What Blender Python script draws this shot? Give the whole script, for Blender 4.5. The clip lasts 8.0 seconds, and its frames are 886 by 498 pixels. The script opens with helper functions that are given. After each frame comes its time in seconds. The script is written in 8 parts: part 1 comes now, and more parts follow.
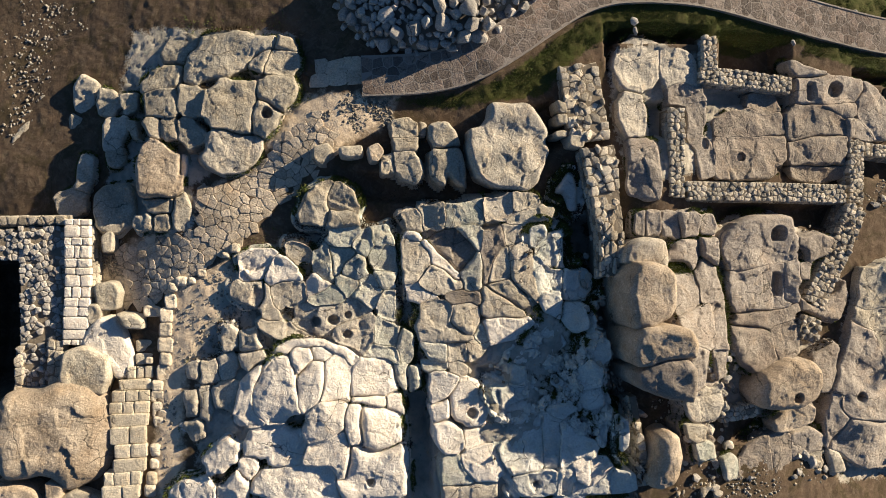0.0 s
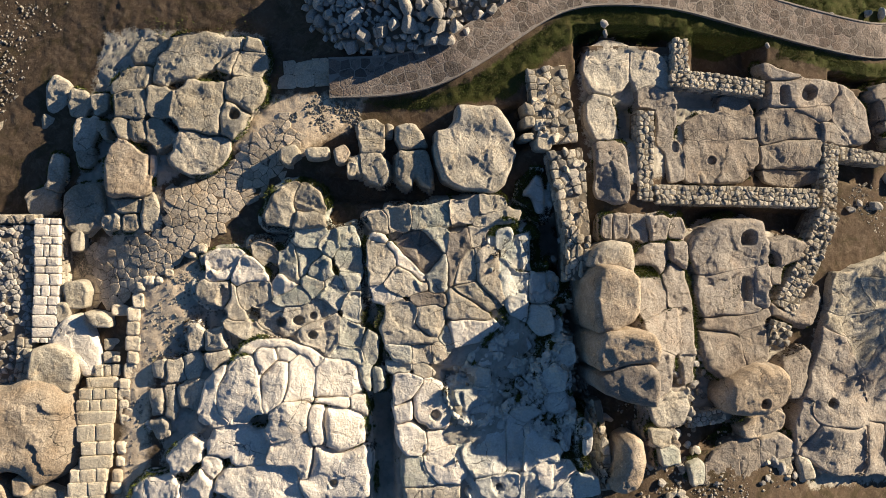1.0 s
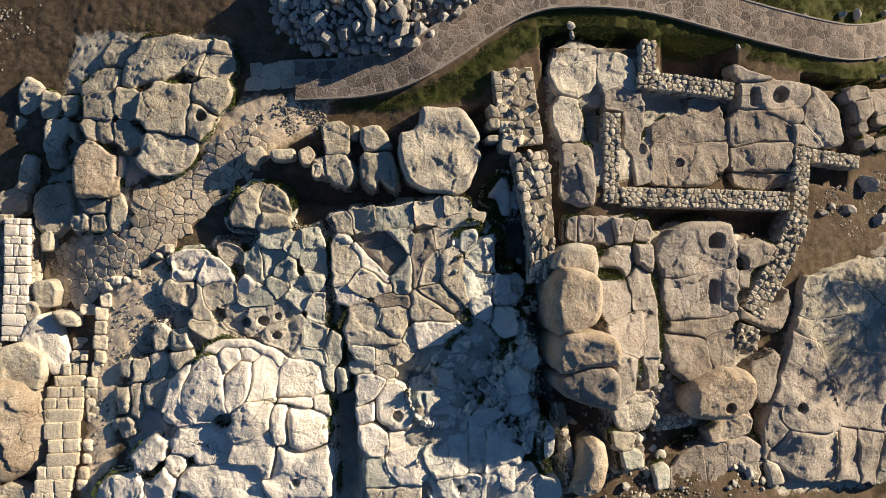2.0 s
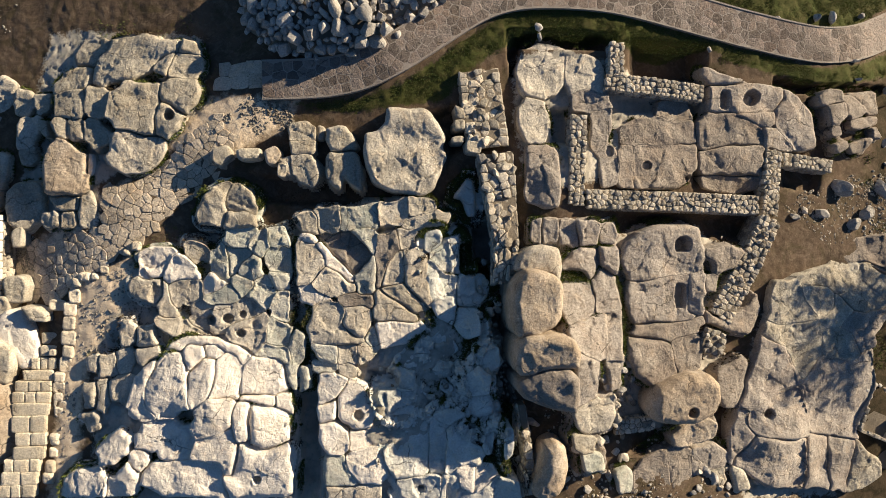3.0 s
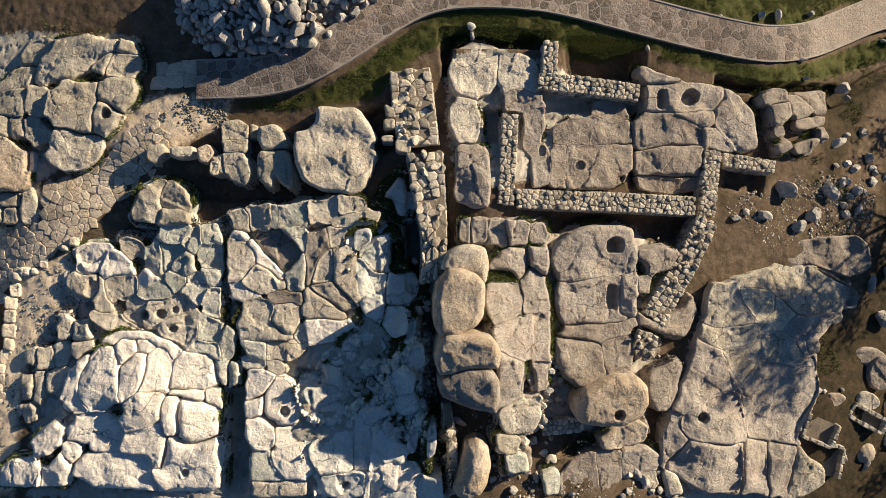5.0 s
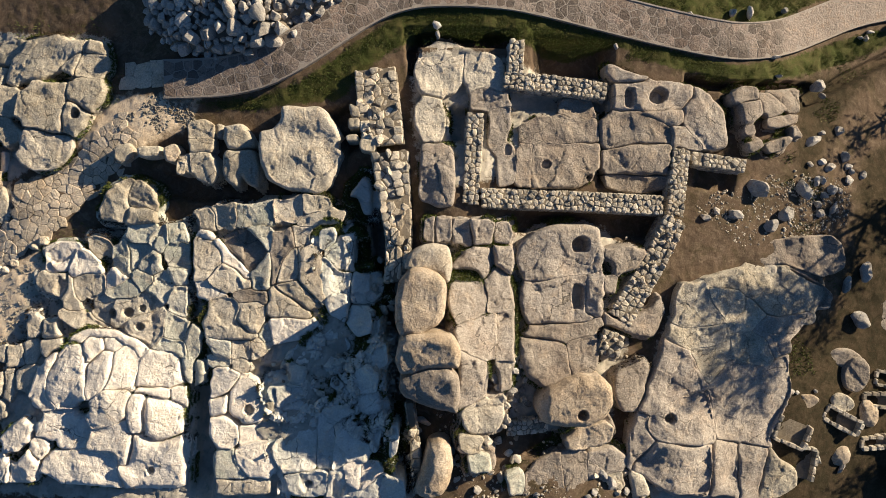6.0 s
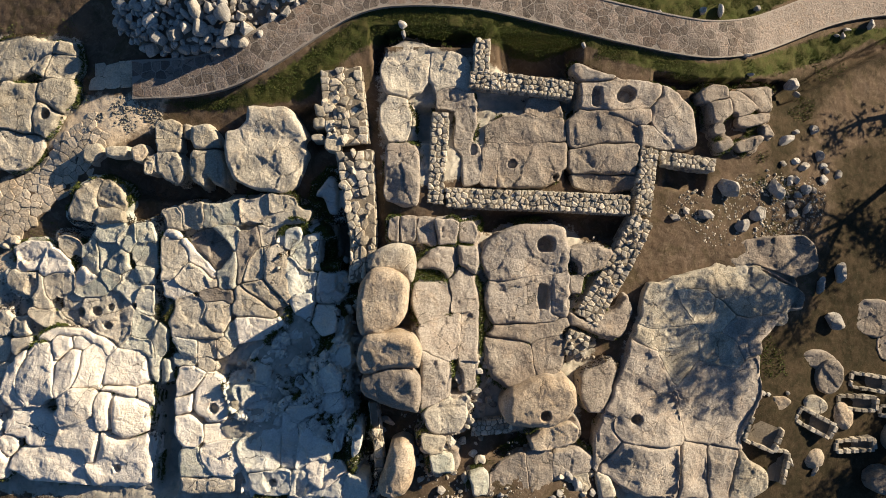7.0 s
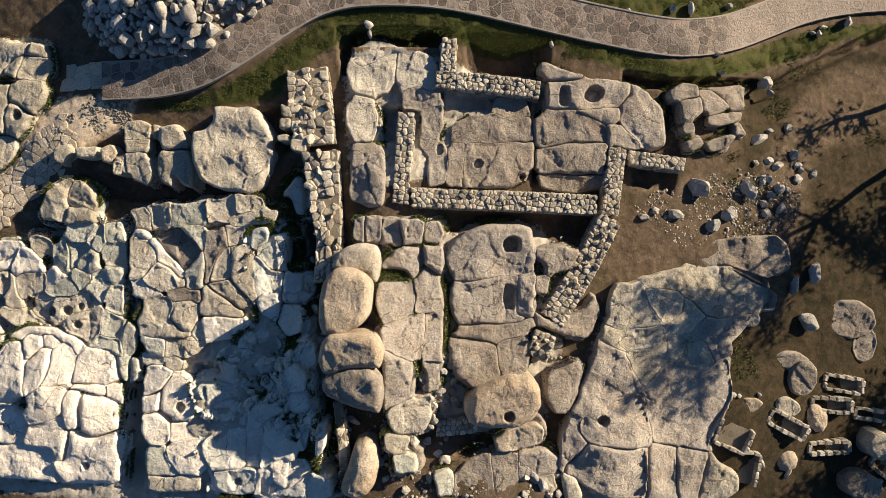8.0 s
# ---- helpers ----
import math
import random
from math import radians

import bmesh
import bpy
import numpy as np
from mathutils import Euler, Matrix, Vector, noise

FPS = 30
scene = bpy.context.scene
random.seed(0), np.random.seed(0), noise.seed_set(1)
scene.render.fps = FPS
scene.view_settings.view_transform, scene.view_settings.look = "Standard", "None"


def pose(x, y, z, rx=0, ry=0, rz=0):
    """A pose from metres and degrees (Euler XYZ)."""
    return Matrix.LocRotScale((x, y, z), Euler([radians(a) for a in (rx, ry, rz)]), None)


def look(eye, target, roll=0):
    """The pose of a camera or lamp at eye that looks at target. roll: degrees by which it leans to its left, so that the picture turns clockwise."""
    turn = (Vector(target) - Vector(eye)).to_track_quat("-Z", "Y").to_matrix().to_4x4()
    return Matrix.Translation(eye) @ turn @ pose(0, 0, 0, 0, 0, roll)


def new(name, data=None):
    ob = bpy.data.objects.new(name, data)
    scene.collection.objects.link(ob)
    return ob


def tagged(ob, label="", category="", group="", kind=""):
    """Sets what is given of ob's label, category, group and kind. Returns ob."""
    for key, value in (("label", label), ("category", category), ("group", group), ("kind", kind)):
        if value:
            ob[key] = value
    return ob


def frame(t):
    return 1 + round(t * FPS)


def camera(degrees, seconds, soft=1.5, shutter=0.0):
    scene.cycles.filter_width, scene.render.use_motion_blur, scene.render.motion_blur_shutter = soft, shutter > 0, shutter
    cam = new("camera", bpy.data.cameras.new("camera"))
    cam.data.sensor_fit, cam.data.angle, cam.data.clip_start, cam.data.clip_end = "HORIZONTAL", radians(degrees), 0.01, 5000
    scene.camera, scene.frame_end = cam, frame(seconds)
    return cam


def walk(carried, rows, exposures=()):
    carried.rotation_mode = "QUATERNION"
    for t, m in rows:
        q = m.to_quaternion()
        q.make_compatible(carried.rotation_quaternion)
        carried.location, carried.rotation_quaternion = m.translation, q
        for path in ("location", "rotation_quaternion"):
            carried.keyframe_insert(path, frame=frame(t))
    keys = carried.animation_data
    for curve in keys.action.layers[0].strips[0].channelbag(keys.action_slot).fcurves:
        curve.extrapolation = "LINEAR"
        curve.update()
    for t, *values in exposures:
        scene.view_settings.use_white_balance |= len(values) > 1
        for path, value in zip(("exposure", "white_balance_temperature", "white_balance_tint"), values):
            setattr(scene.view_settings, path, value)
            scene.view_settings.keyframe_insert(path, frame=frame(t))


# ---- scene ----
cam = camera(72.00, 8.0, soft=0.6)
PATH = [
    (0, pose(-3.634, 0.888, 23.152, -0.881, -8.039, -1.212)),
    (0.5, pose(-2.853, 0.895, 23.273, -0.897, -7.600, -1.065)),
    (1, pose(-2.006, 0.953, 23.389, -0.992, -7.112, -0.751)),
    (1.5, pose(-1.163, 0.993, 23.510, -1.016, -6.632, -0.655)),
    (3, pose(1.479, 1.005, 23.860, -1.059, -5.043, 0.127)),
    (3.5, pose(2.316, 0.986, 23.953, -1.074, -4.561, 0.447)),
    (4, pose(3.228, 0.997, 24.048, -1.141, -4.038, 0.612)),
    (4.5, pose(4.075, 1.025, 24.121, -1.178, -3.559, 0.627)),
    (6, pose(6.699, 1.006, 24.207, -1.172, -2.025, 0.678)),
    (6.5, pose(7.536, 1.019, 24.226, -1.206, -1.535, 0.707)),
    (7, pose(8.422, 1.016, 24.228, -1.176, -1.043, 0.742)),
    (7.5, pose(9.238, 1.050, 24.223, -1.225, -0.572, 0.760)),
    (8, pose(10.123, 1.076, 24.222, -1.263, -0.053, 0.757)),
]
walk(cam, PATH)

# ---- sky and sun: low winter sun from beyond the house, clear sky ----
SUN_AZ, SUN_EL = 30.0, 17.0
world = bpy.data.worlds.new("sky")
scene.world = world
world.use_nodes = True
sky = world.node_tree.nodes.new("ShaderNodeTexSky")
sky.sky_type, sky.sun_disc = "NISHITA", False
sky.ozone_density, sky.dust_density = 6.0, 0.2
sky.sun_elevation, sky.sun_rotation = radians(SUN_EL), radians(90 - SUN_AZ)
world.node_tree.links.new(sky.outputs[0], world.node_tree.nodes["Background"].inputs[0])
world.node_tree.nodes["Background"].inputs[1].default_value = 0.042
sun = new("sun", bpy.data.lights.new("sun", "SUN"))
sun.data.energy, sun.data.angle, sun.data.color = 5.0, radians(0.5), (1.0, 0.84, 0.62)
scene.view_settings.exposure = 0.98
sun_way = Vector((math.cos(radians(SUN_AZ)) * math.cos(radians(SUN_EL)), math.sin(radians(SUN_AZ)) * math.cos(radians(SUN_EL)), math.sin(radians(SUN_EL))))
sun.matrix_world = look(sun_way * 60, (0, 0, 0))


# ---- materials ----
def graph(name, rough=0.9):
    m = bpy.data.materials.new(name)
    m.use_nodes = True
    nt = m.node_tree
    b = nt.nodes["Principled BSDF"]
    b.inputs["Roughness"].default_value = rough
    b.inputs["Specular IOR Level"].default_value = 0.25
    return m, nt, b


def node(nt, kind, **sets):
    n = nt.nodes.new("ShaderNode" + kind)
    for k, v in sets.items():
        if k == "operation":
            n.operation = v
        elif k == "blend":
            n.data_type, n.blend_type = "RGBA", v
        else:
            n.inputs[k.replace("_", " ")].default_value = v
    return n


def noise_tex(nt, scale, detail=4, rough=0.55, dist=0.0):
    n = node(nt, "TexNoise", Scale=scale, Detail=detail, Roughness=rough, Distortion=dist)
    g = node(nt, "NewGeometry")
    nt.links.new(g.outputs["Position"], n.inputs["Vector"])
    return n.outputs["Fac"]


def ramp(nt, fac, lo, hi, a=0.0, b=1.0):
    n = node(nt, "MapRange")
    n.clamp = True
    for k, v in (("From Min", lo), ("From Max", hi), ("To Min", a), ("To Max", b)):
        n.inputs[k].default_value = v
    nt.links.new(fac, n.inputs["Value"])
    return n.outputs["Result"]


def mix(nt, fac, a, b, blend="MIX"):
    n = node(nt, "Mix", blend=blend)
    for sock, v in ((n.inputs[0], fac), (n.inputs[6], a), (n.inputs[7], b)):
        if isinstance(v, (int, float)):
            sock.default_value = v
        elif isinstance(v, tuple):
            sock.default_value = (*v, 1)
        else:
            nt.links.new(v, sock)
    return n.outputs[2]


def math_node(nt, op, a, b):
    n = node(nt, "Math", operation=op)
    for i, v in enumerate((a, b)):
        if isinstance(v, (int, float)):
            n.inputs[i].default_value = v
        else:
            nt.links.new(v, n.inputs[i])
    return n.outputs[0]


def bump(nt, b, height, strength, distance):
    n = node(nt, "Bump", Strength=strength, Distance=distance)
    nt.links.new(height, n.inputs["Height"])
    if b.inputs["Normal"].links:
        nt.links.new(b.inputs["Normal"].links[0].from_socket, n.inputs["Normal"])
    nt.links.new(n.outputs[0], b.inputs["Normal"])


def crack_lines(nt, scale, wander):
    """Distance to the nearest border of wandering cells, for fissures."""
    g = node(nt, "NewGeometry")
    n = node(nt, "TexNoise", Scale=1.6, Detail=5, Roughness=0.6)
    nt.links.new(g.outputs["Position"], n.inputs["Vector"])
    shift = node(nt, "VectorMath", operation="SCALE")
    nt.links.new(n.outputs["Color"], shift.inputs[0])
    shift.inputs[3].default_value = wander
    add = node(nt, "VectorMath", operation="ADD")
    nt.links.new(g.outputs["Position"], add.inputs[0])
    nt.links.new(shift.outputs[0], add.inputs[1])
    v = node(nt, "TexVoronoi", Scale=scale)
    v.feature = "DISTANCE_TO_EDGE"
    nt.links.new(add.outputs[0], v.inputs["Vector"])
    return v.outputs["Distance"]


def stone(name, base, dark, stain, stain_amount=0.5, lichen=(0.30, 0.29, 0.20), lichen_amount=0.3, spread=0.25, speck=0.35, mottled=0.9):
    """Weathered granite: base colour, darker weathered patches, a rusty or green stain, lichen, grain and cracks."""
    m, nt, b = graph(name, 0.92)
    col = mix(nt, ramp(nt, noise_tex(nt, 1.1, 6, 0.6, 0.6), 0.38, 0.66), base, dark)
    col = mix(nt, ramp(nt, noise_tex(nt, 0.55, 5, 0.6, 0.8), 0.62 - 0.25 * stain_amount, 0.78, 0, 0.85), col, stain)
    col = mix(nt, ramp(nt, noise_tex(nt, 4.5, 6, 0.7, 0.4), 0.66 - 0.14 * lichen_amount, 0.74, 0, 0.8 * lichen_amount + 0.2), col, lichen)
    ochre = mix(nt, 0.5, base, (base[0] * 1.05, base[1] * 0.84, base[2] * 0.60))
    col = mix(nt, ramp(nt, noise_tex(nt, 2.3, 6, 0.7, 0.5), 0.52, 0.68, 0, 0.7), col, ochre)
    spots = noise_tex(nt, 8, 3, 0.5, 1.0)
    col = mix(nt, ramp(nt, spots, 0.68, 0.72, 0, 0.6), col, (min(0.9, base[0] * 1.3), min(0.9, base[1] * 1.3), min(0.9, base[2] * 1.25)))
    mottle = noise_tex(nt, 15, 7, 0.75, 0.2)
    col = mix(nt, mottled, col, mix(nt, ramp(nt, mottle, 0.36, 0.64), (0.64, 0.63, 0.61), (1.19, 1.19, 1.19)), "MULTIPLY")
    grain = noise_tex(nt, 38, 3, 0.7)
    col = mix(nt, speck, col, mix(nt, ramp(nt, grain, 0.3, 0.7), (0.35, 0.34, 0.33), (1.0, 1.0, 1.0)), "MULTIPLY")
    pits = noise_tex(nt, 13, 5, 0.75)
    col = mix(nt, ramp(nt, pits, 0.60, 0.72, 0, 0.55), col, (dark[0] * 0.55, dark[1] * 0.55, dark[2] * 0.55))
    info = node(nt, "ObjectInfo")
    shade = ramp(nt, info.outputs["Random"], 0, 1, 1 - spread, 1 + spread * 0.7)
    tone = node(nt, "CombineColor")
    for i in range(3):
        nt.links.new(shade, tone.inputs[i])
    col = mix(nt, 1.0, col, tone.outputs[0], "MULTIPLY")
    # hairline joints that come and go
    split = crack_lines(nt, 0.75, 0.55)
    seam = math_node(nt, "MULTIPLY", ramp(nt, split, 0.003, 0.012, 1, 0), ramp(nt, noise_tex(nt, 0.8, 3, 0.5), 0.50, 0.60))
    col = mix(nt, math_node(nt, "MULTIPLY", seam, 0.75), col, (0.07, 0.06, 0.045))
    nt.links.new(col, b.inputs["Base Color"])
    bump(nt, b, noise_tex(nt, 3.0, 8, 0.62, 0.6), 0.9, 0.10)
    bump(nt, b, noise_tex(nt, 13, 7, 0.75), 0.9, 0.055)
    bump(nt, b, math_node(nt, "SUBTRACT", 1.0, seam), 0.7, 0.06)
    return m


PALE = stone("pale_granite", (0.90, 0.83, 0.735), (0.81, 0.74, 0.64), (0.72, 0.64, 0.52), 0.3, (0.42, 0.40, 0.32), 0.0, 0.06, 0.08, 0.45)
GREY = stone("grey_granite", (0.66, 0.60, 0.49), (0.46, 0.415, 0.33), (0.33, 0.27, 0.19), 0.5, (0.26, 0.25, 0.15), 0.45, 0.15)
RUST = stone("rusty_granite", (0.65, 0.55, 0.435), (0.45, 0.38, 0.295), (0.44, 0.31, 0.19), 0.7, (0.24, 0.22, 0.16), 0.4, 0.15)
ROSE = stone("rosy_granite", (0.43, 0.375, 0.315), (0.285, 0.245, 0.203), (0.30, 0.23, 0.18), 0.5, (0.20, 0.19, 0.15), 0.3, 0.10)
KERB = stone("kerb_granite", (0.84, 0.75, 0.60), (0.66, 0.58, 0.46), (0.52, 0.42, 0.29), 0.45, (0.36, 0.33, 0.22), 0.25, 0.15, 0.2, 0.6)
SHARD = stone("shattered_granite", (0.82, 0.80, 0.73), (0.68, 0.66, 0.59), (0.56, 0.60, 0.52), 0.6, (0.46, 0.49, 0.43), 0.15, 0.10, 0.12, 0.5)
GREEN = stone("greenish_granite", (0.76, 0.73, 0.63), (0.54, 0.525, 0.44), (0.42, 0.47, 0.40), 0.75, (0.40, 0.45, 0.38), 0.25, 0.12, 0.25)
BEIGE = stone("bleached_granite", (0.72, 0.655, 0.55), (0.50, 0.455, 0.375), (0.46, 0.38, 0.28), 0.45, (0.34, 0.32, 0.21), 0.35, 0.12, 0.3)
PINK = stone("pinkish_granite", (0.53, 0.470, 0.405), (0.355, 0.315, 0.272), (0.40, 0.31, 0.24), 0.45, (0.26, 0.235, 0.19), 0.4, 0.10)
RUBBLE = stone("rubble_stone", (0.60, 0.55, 0.46), (0.43, 0.39, 0.325), (0.36, 0.29, 0.20), 0.5, (0.30, 0.29, 0.19), 0.3, 0.45)
HEAP = stone("heap_stone", (0.64, 0.605, 0.55), (0.49, 0.465, 0.43), (0.40, 0.34, 0.26), 0.4, (0.28, 0.28, 0.22), 0.2, 0.30)
FLAG = stone("flagstone", (0.285, 0.235, 0.20), (0.225, 0.19, 0.165), (0.36, 0.255, 0.20), 0.45, (0.36, 0.32, 0.265), 0.2, 0.45, 0.15)
COBBLE = stone("worn_cobble", (0.78, 0.67, 0.53), (0.62, 0.53, 0.41), (0.40, 0.32, 0.23), 0.5, (0.22, 0.21, 0.13), 0.35, 0.25)


def soil_material(name, a, b_, c):
    m, nt, b = graph(name, 1.0)
    b.inputs["Specular IOR Level"].default_value = 0.05
    col = mix(nt, ramp(nt, noise_tex(nt, 0.7, 6, 0.65, 0.5), 0.35, 0.65), a, b_)
    col = mix(nt, ramp(nt, noise_tex(nt, 9, 6, 0.7), 0.55, 0.75), col, c)
    nt.links.new(col, b.inputs["Base Color"])
    bump(nt, b, noise_tex(nt, 12, 7, 0.75), 0.8, 0.06)
    return m


MORTAR = soil_material("earth_joint", (0.25, 0.21, 0.16), (0.19, 0.16, 0.12), (0.33, 0.28, 0.215))
CEMENT = soil_material("cement_joint", (0.35, 0.31, 0.27), (0.30, 0.265, 0.23), (0.40, 0.355, 0.31))


def ground_material():
    """Earth, grass and bare rock, laid out by the sheet's own 'zones' attribute."""
    m, nt, b = graph("ground", 0.97)
    b.inputs["Specular IOR Level"].default_value = 0.1
    zones = node(nt, "Attribute")
    zones.attribute_name = "zones"
    sep = node(nt, "SeparateColor")
    nt.links.new(zones.outputs["Color"], sep.inputs[0])
    wob = noise_tex(nt, 2.5, 6, 0.7)
    wob2 = noise_tex(nt, 11, 5, 0.7)
    second = node(nt, "Attribute")
    second.attribute_name = "trodden"
    earth = mix(nt, ramp(nt, noise_tex(nt, 0.8, 6, 0.65, 0.8), 0.35, 0.65), (0.140, 0.098, 0.066), (0.090, 0.065, 0.045))
    earth = mix(nt, ramp(nt, noise_tex(nt, 3.2, 7, 0.75, 1.2), 0.50, 0.66), earth, (0.180, 0.138, 0.094))
    earth = mix(nt, ramp(nt, noise_tex(nt, 0.5, 7, 0.7, 2.0), 0.50, 0.60, 0, 0.7), earth, (0.070, 0.056, 0.030))
    earth = mix(nt, ramp(nt, noise_tex(nt, 0.9, 8, 0.75, 2.5), 0.54, 0.64, 0, 0.7), earth, (0.175, 0.130, 0.094))
    pale = mix(nt, ramp(nt, noise_tex(nt, 5, 7, 0.75), 0.40, 0.64), (0.66, 0.52, 0.37), (0.82, 0.68, 0.50))
    earth = mix(nt, ramp(nt, math_node(nt, "ADD", second.outputs["Fac"], math_node(nt, "SUBTRACT", wob, 0.5)), 0.35, 0.7), earth, pale)
    # dark moist earth; the same colour also paints the path bank's shadow
    damp_and_shade = mix(nt, ramp(nt, noise_tex(nt, 2.4, 7, 0.75, 0.6), 0.42, 0.62), (0.034, 0.028, 0.015), (0.070, 0.050, 0.030))
    damp_and_shade_in = ramp(nt, math_node(nt, "ADD", sep.outputs[0], math_node(nt, "SUBTRACT", wob, 0.5)), 0.35, 0.75)
    earth = mix(nt, damp_and_shade_in, earth, damp_and_shade)
    earth = mix(nt, ramp(nt, noise_tex(nt, 26, 4, 0.75), 0.62, 0.72, 0, 0.6), earth, (0.30, 0.25, 0.18))
    earth = mix(nt, ramp(nt, noise_tex(nt, 18, 5, 0.75), 0.60, 0.72, 0, 0.6), earth, (0.05, 0.04, 0.025))
    grass = mix(nt, ramp(nt, noise_tex(nt, 1.6, 6, 0.7, 0.5), 0.35, 0.65), (0.058, 0.072, 0.018), (0.10, 0.085, 0.035))
    grass = mix(nt, ramp(nt, noise_tex(nt, 14, 5, 0.7), 0.45, 0.7), grass, (0.048, 0.060, 0.016))
    rock = mix(nt, ramp(nt, noise_tex(nt, 1.3, 6, 0.65, 0.5), 0.4, 0.65), (0.54, 0.49, 0.41), (0.38, 0.345, 0.28))
    rock = mix(nt, ramp(nt, noise_tex(nt, 3.3, 6, 0.7, 0.3), 0.52, 0.68), rock, (0.34, 0.34, 0.28))
    rock = mix(nt, ramp(nt, wob2, 0.58, 0.7, 0, 0.4), rock, (0.13, 0.115, 0.085))
    def edge(ch):
        a = math_node(nt, "ADD", sep.outputs[ch], math_node(nt, "MULTIPLY", math_node(nt, "SUBTRACT", wob, 0.5), 1.1))
        a = math_node(nt, "ADD", a, math_node(nt, "MULTIPLY", math_node(nt, "SUBTRACT", wob2, 0.5), 0.7))
        return ramp(nt, a, 0.42, 0.6)
    col = mix(nt, edge(2), earth, rock)
    col = mix(nt, edge(1), col, grass)
    nt.links.new(col, b.inputs["Base Color"])
    bump(nt, b, noise_tex(nt, 7, 8, 0.72), 0.6, 0.06)
    bump(nt, b, noise_tex(nt, 45, 4, 0.7), 0.6, 0.02)
    return m


def blade_material(name, a, b_):
    m, nt, b = graph(name, 0.8)
    info = node(nt, "NewGeometry")
    nt.links.new(mix(nt, info.outputs["Random Per Island"], a, b_), b.inputs["Base Color"])
    return m


GRASS = blade_material("grass_blades", (0.058, 0.095, 0.014), (0.125, 0.125, 0.036))
DRY = blade_material("dry_twigs", (0.085, 0.058, 0.032), (0.045, 0.034, 0.020))


# ---- numeric noise for relief ----
def lattice(ix, iy, k):
    h = (ix.astype(np.int64) * 374761393 + iy.astype(np.int64) * 668265263 + k * 974711) & 0x7FFFFFFF
    h = ((h ^ (h >> 13)) * 1274126177) & 0x7FFFFFFF
    return ((h ^ (h >> 16)) & 0xFFFFF) / float(0xFFFFF)


def value(x, y, k=0):
    ix, iy = np.floor(x), np.floor(y)
    fx, fy = x - ix, y - iy
    fx, fy = fx * fx * (3 - 2 * fx), fy * fy * (3 - 2 * fy)
    a, b, c, d = lattice(ix, iy, k), lattice(ix + 1, iy, k), lattice(ix, iy + 1, k), lattice(ix + 1, iy + 1, k)
    return (a + (b - a) * fx) * (1 - fy) + (c + (d - c) * fx) * fy - 0.5


def fbm(x, y, k=0, octaves=4):
    t, a = 0.0, 1.0
    for o in range(octaves):
        t = t + a * value(x, y, k + o)
        x, y, a = x * 2.03 + 3.1, y * 2.03 + 1.7, a * 0.5
    return t


def cells(x, y, k=0):
    """Cellular pattern: distance to the border between cells, and a tilted facet a cell."""
    ix, iy = np.floor(x), np.floor(y)
    d1, d2 = np.full(x.shape, 9.0), np.full(x.shape, 9.0)
    facet = np.zeros(x.shape)
    for dx in (-1, 0, 1):
        for dy in (-1, 0, 1):
            jx, jy = ix + dx, iy + dy
            px, py = jx + 0.1 + 0.8 * lattice(jx, jy, k), jy + 0.1 + 0.8 * lattice(jx, jy, k + 7)
            d = np.hypot(x - px, y - py)
            f = (x - px) * (lattice(jx, jy, k + 1) - 0.5) * 2 + (y - py) * (lattice(jx, jy, k + 2) - 0.5) * 2 + (lattice(jx, jy, k + 3) - 0.5) * 0.9
            near = d < d1
            d2 = np.where(near, d1, np.minimum(d2, d))
            facet = np.where(near, f, facet)
            d1 = np.where(near, d, d1)
    return d2 - d1, facet


# ---- building helpers ----
def mesh_of(name, verts, quads, smooth=True):
    me = bpy.data.meshes.new(name)
    me.vertices.add(len(verts))
    me.vertices.foreach_set("co", np.asarray(verts, dtype=np.float32).ravel())
    me.loops.add(quads.size)
    me.loops.foreach_set("vertex_index", quads.astype(np.int32).ravel())
    n = quads.shape[1]
    me.polygons.add(len(quads))
    me.polygons.foreach_set("loop_start", np.arange(0, quads.size, n, dtype=np.int32))
    me.update(calc_edges=True)
    me.validate()
    me.polygons.foreach_set("use_smooth", np.full(len(me.polygons), smooth))
    return me


def place(name, me, material, at, parent=None, label=""):
    ob = new(name, me)
    if not me.materials:
        me.materials.append(material)
    ob.location = at
    if parent:
        ob.parent = parent
        ob.location = Vector(at) - parent.location
    if label:
        tagged(ob, label)
    return ob


def part(name, bm, material, parent, label=""):
    me = bpy.data.meshes.new(name)
    bm.to_mesh(me)
    bm.free()
    return place(name, me, material, parent.location, parent, label)


def thing(name, at, label, category, group="", kind=""):
    ob = new(name)
    ob.location = at
    ob.empty_display_size = 0.2
    return tagged(ob, label, category, group, kind)


def rounded(outline, times=2):
    p = np.array(outline, dtype=float)
    for _ in range(times):
        q = np.roll(p, -1, axis=0)
        p = np.stack([p * 0.87 + q * 0.13, p * 0.13 + q * 0.87], axis=1).reshape(-1, 2)
    return p


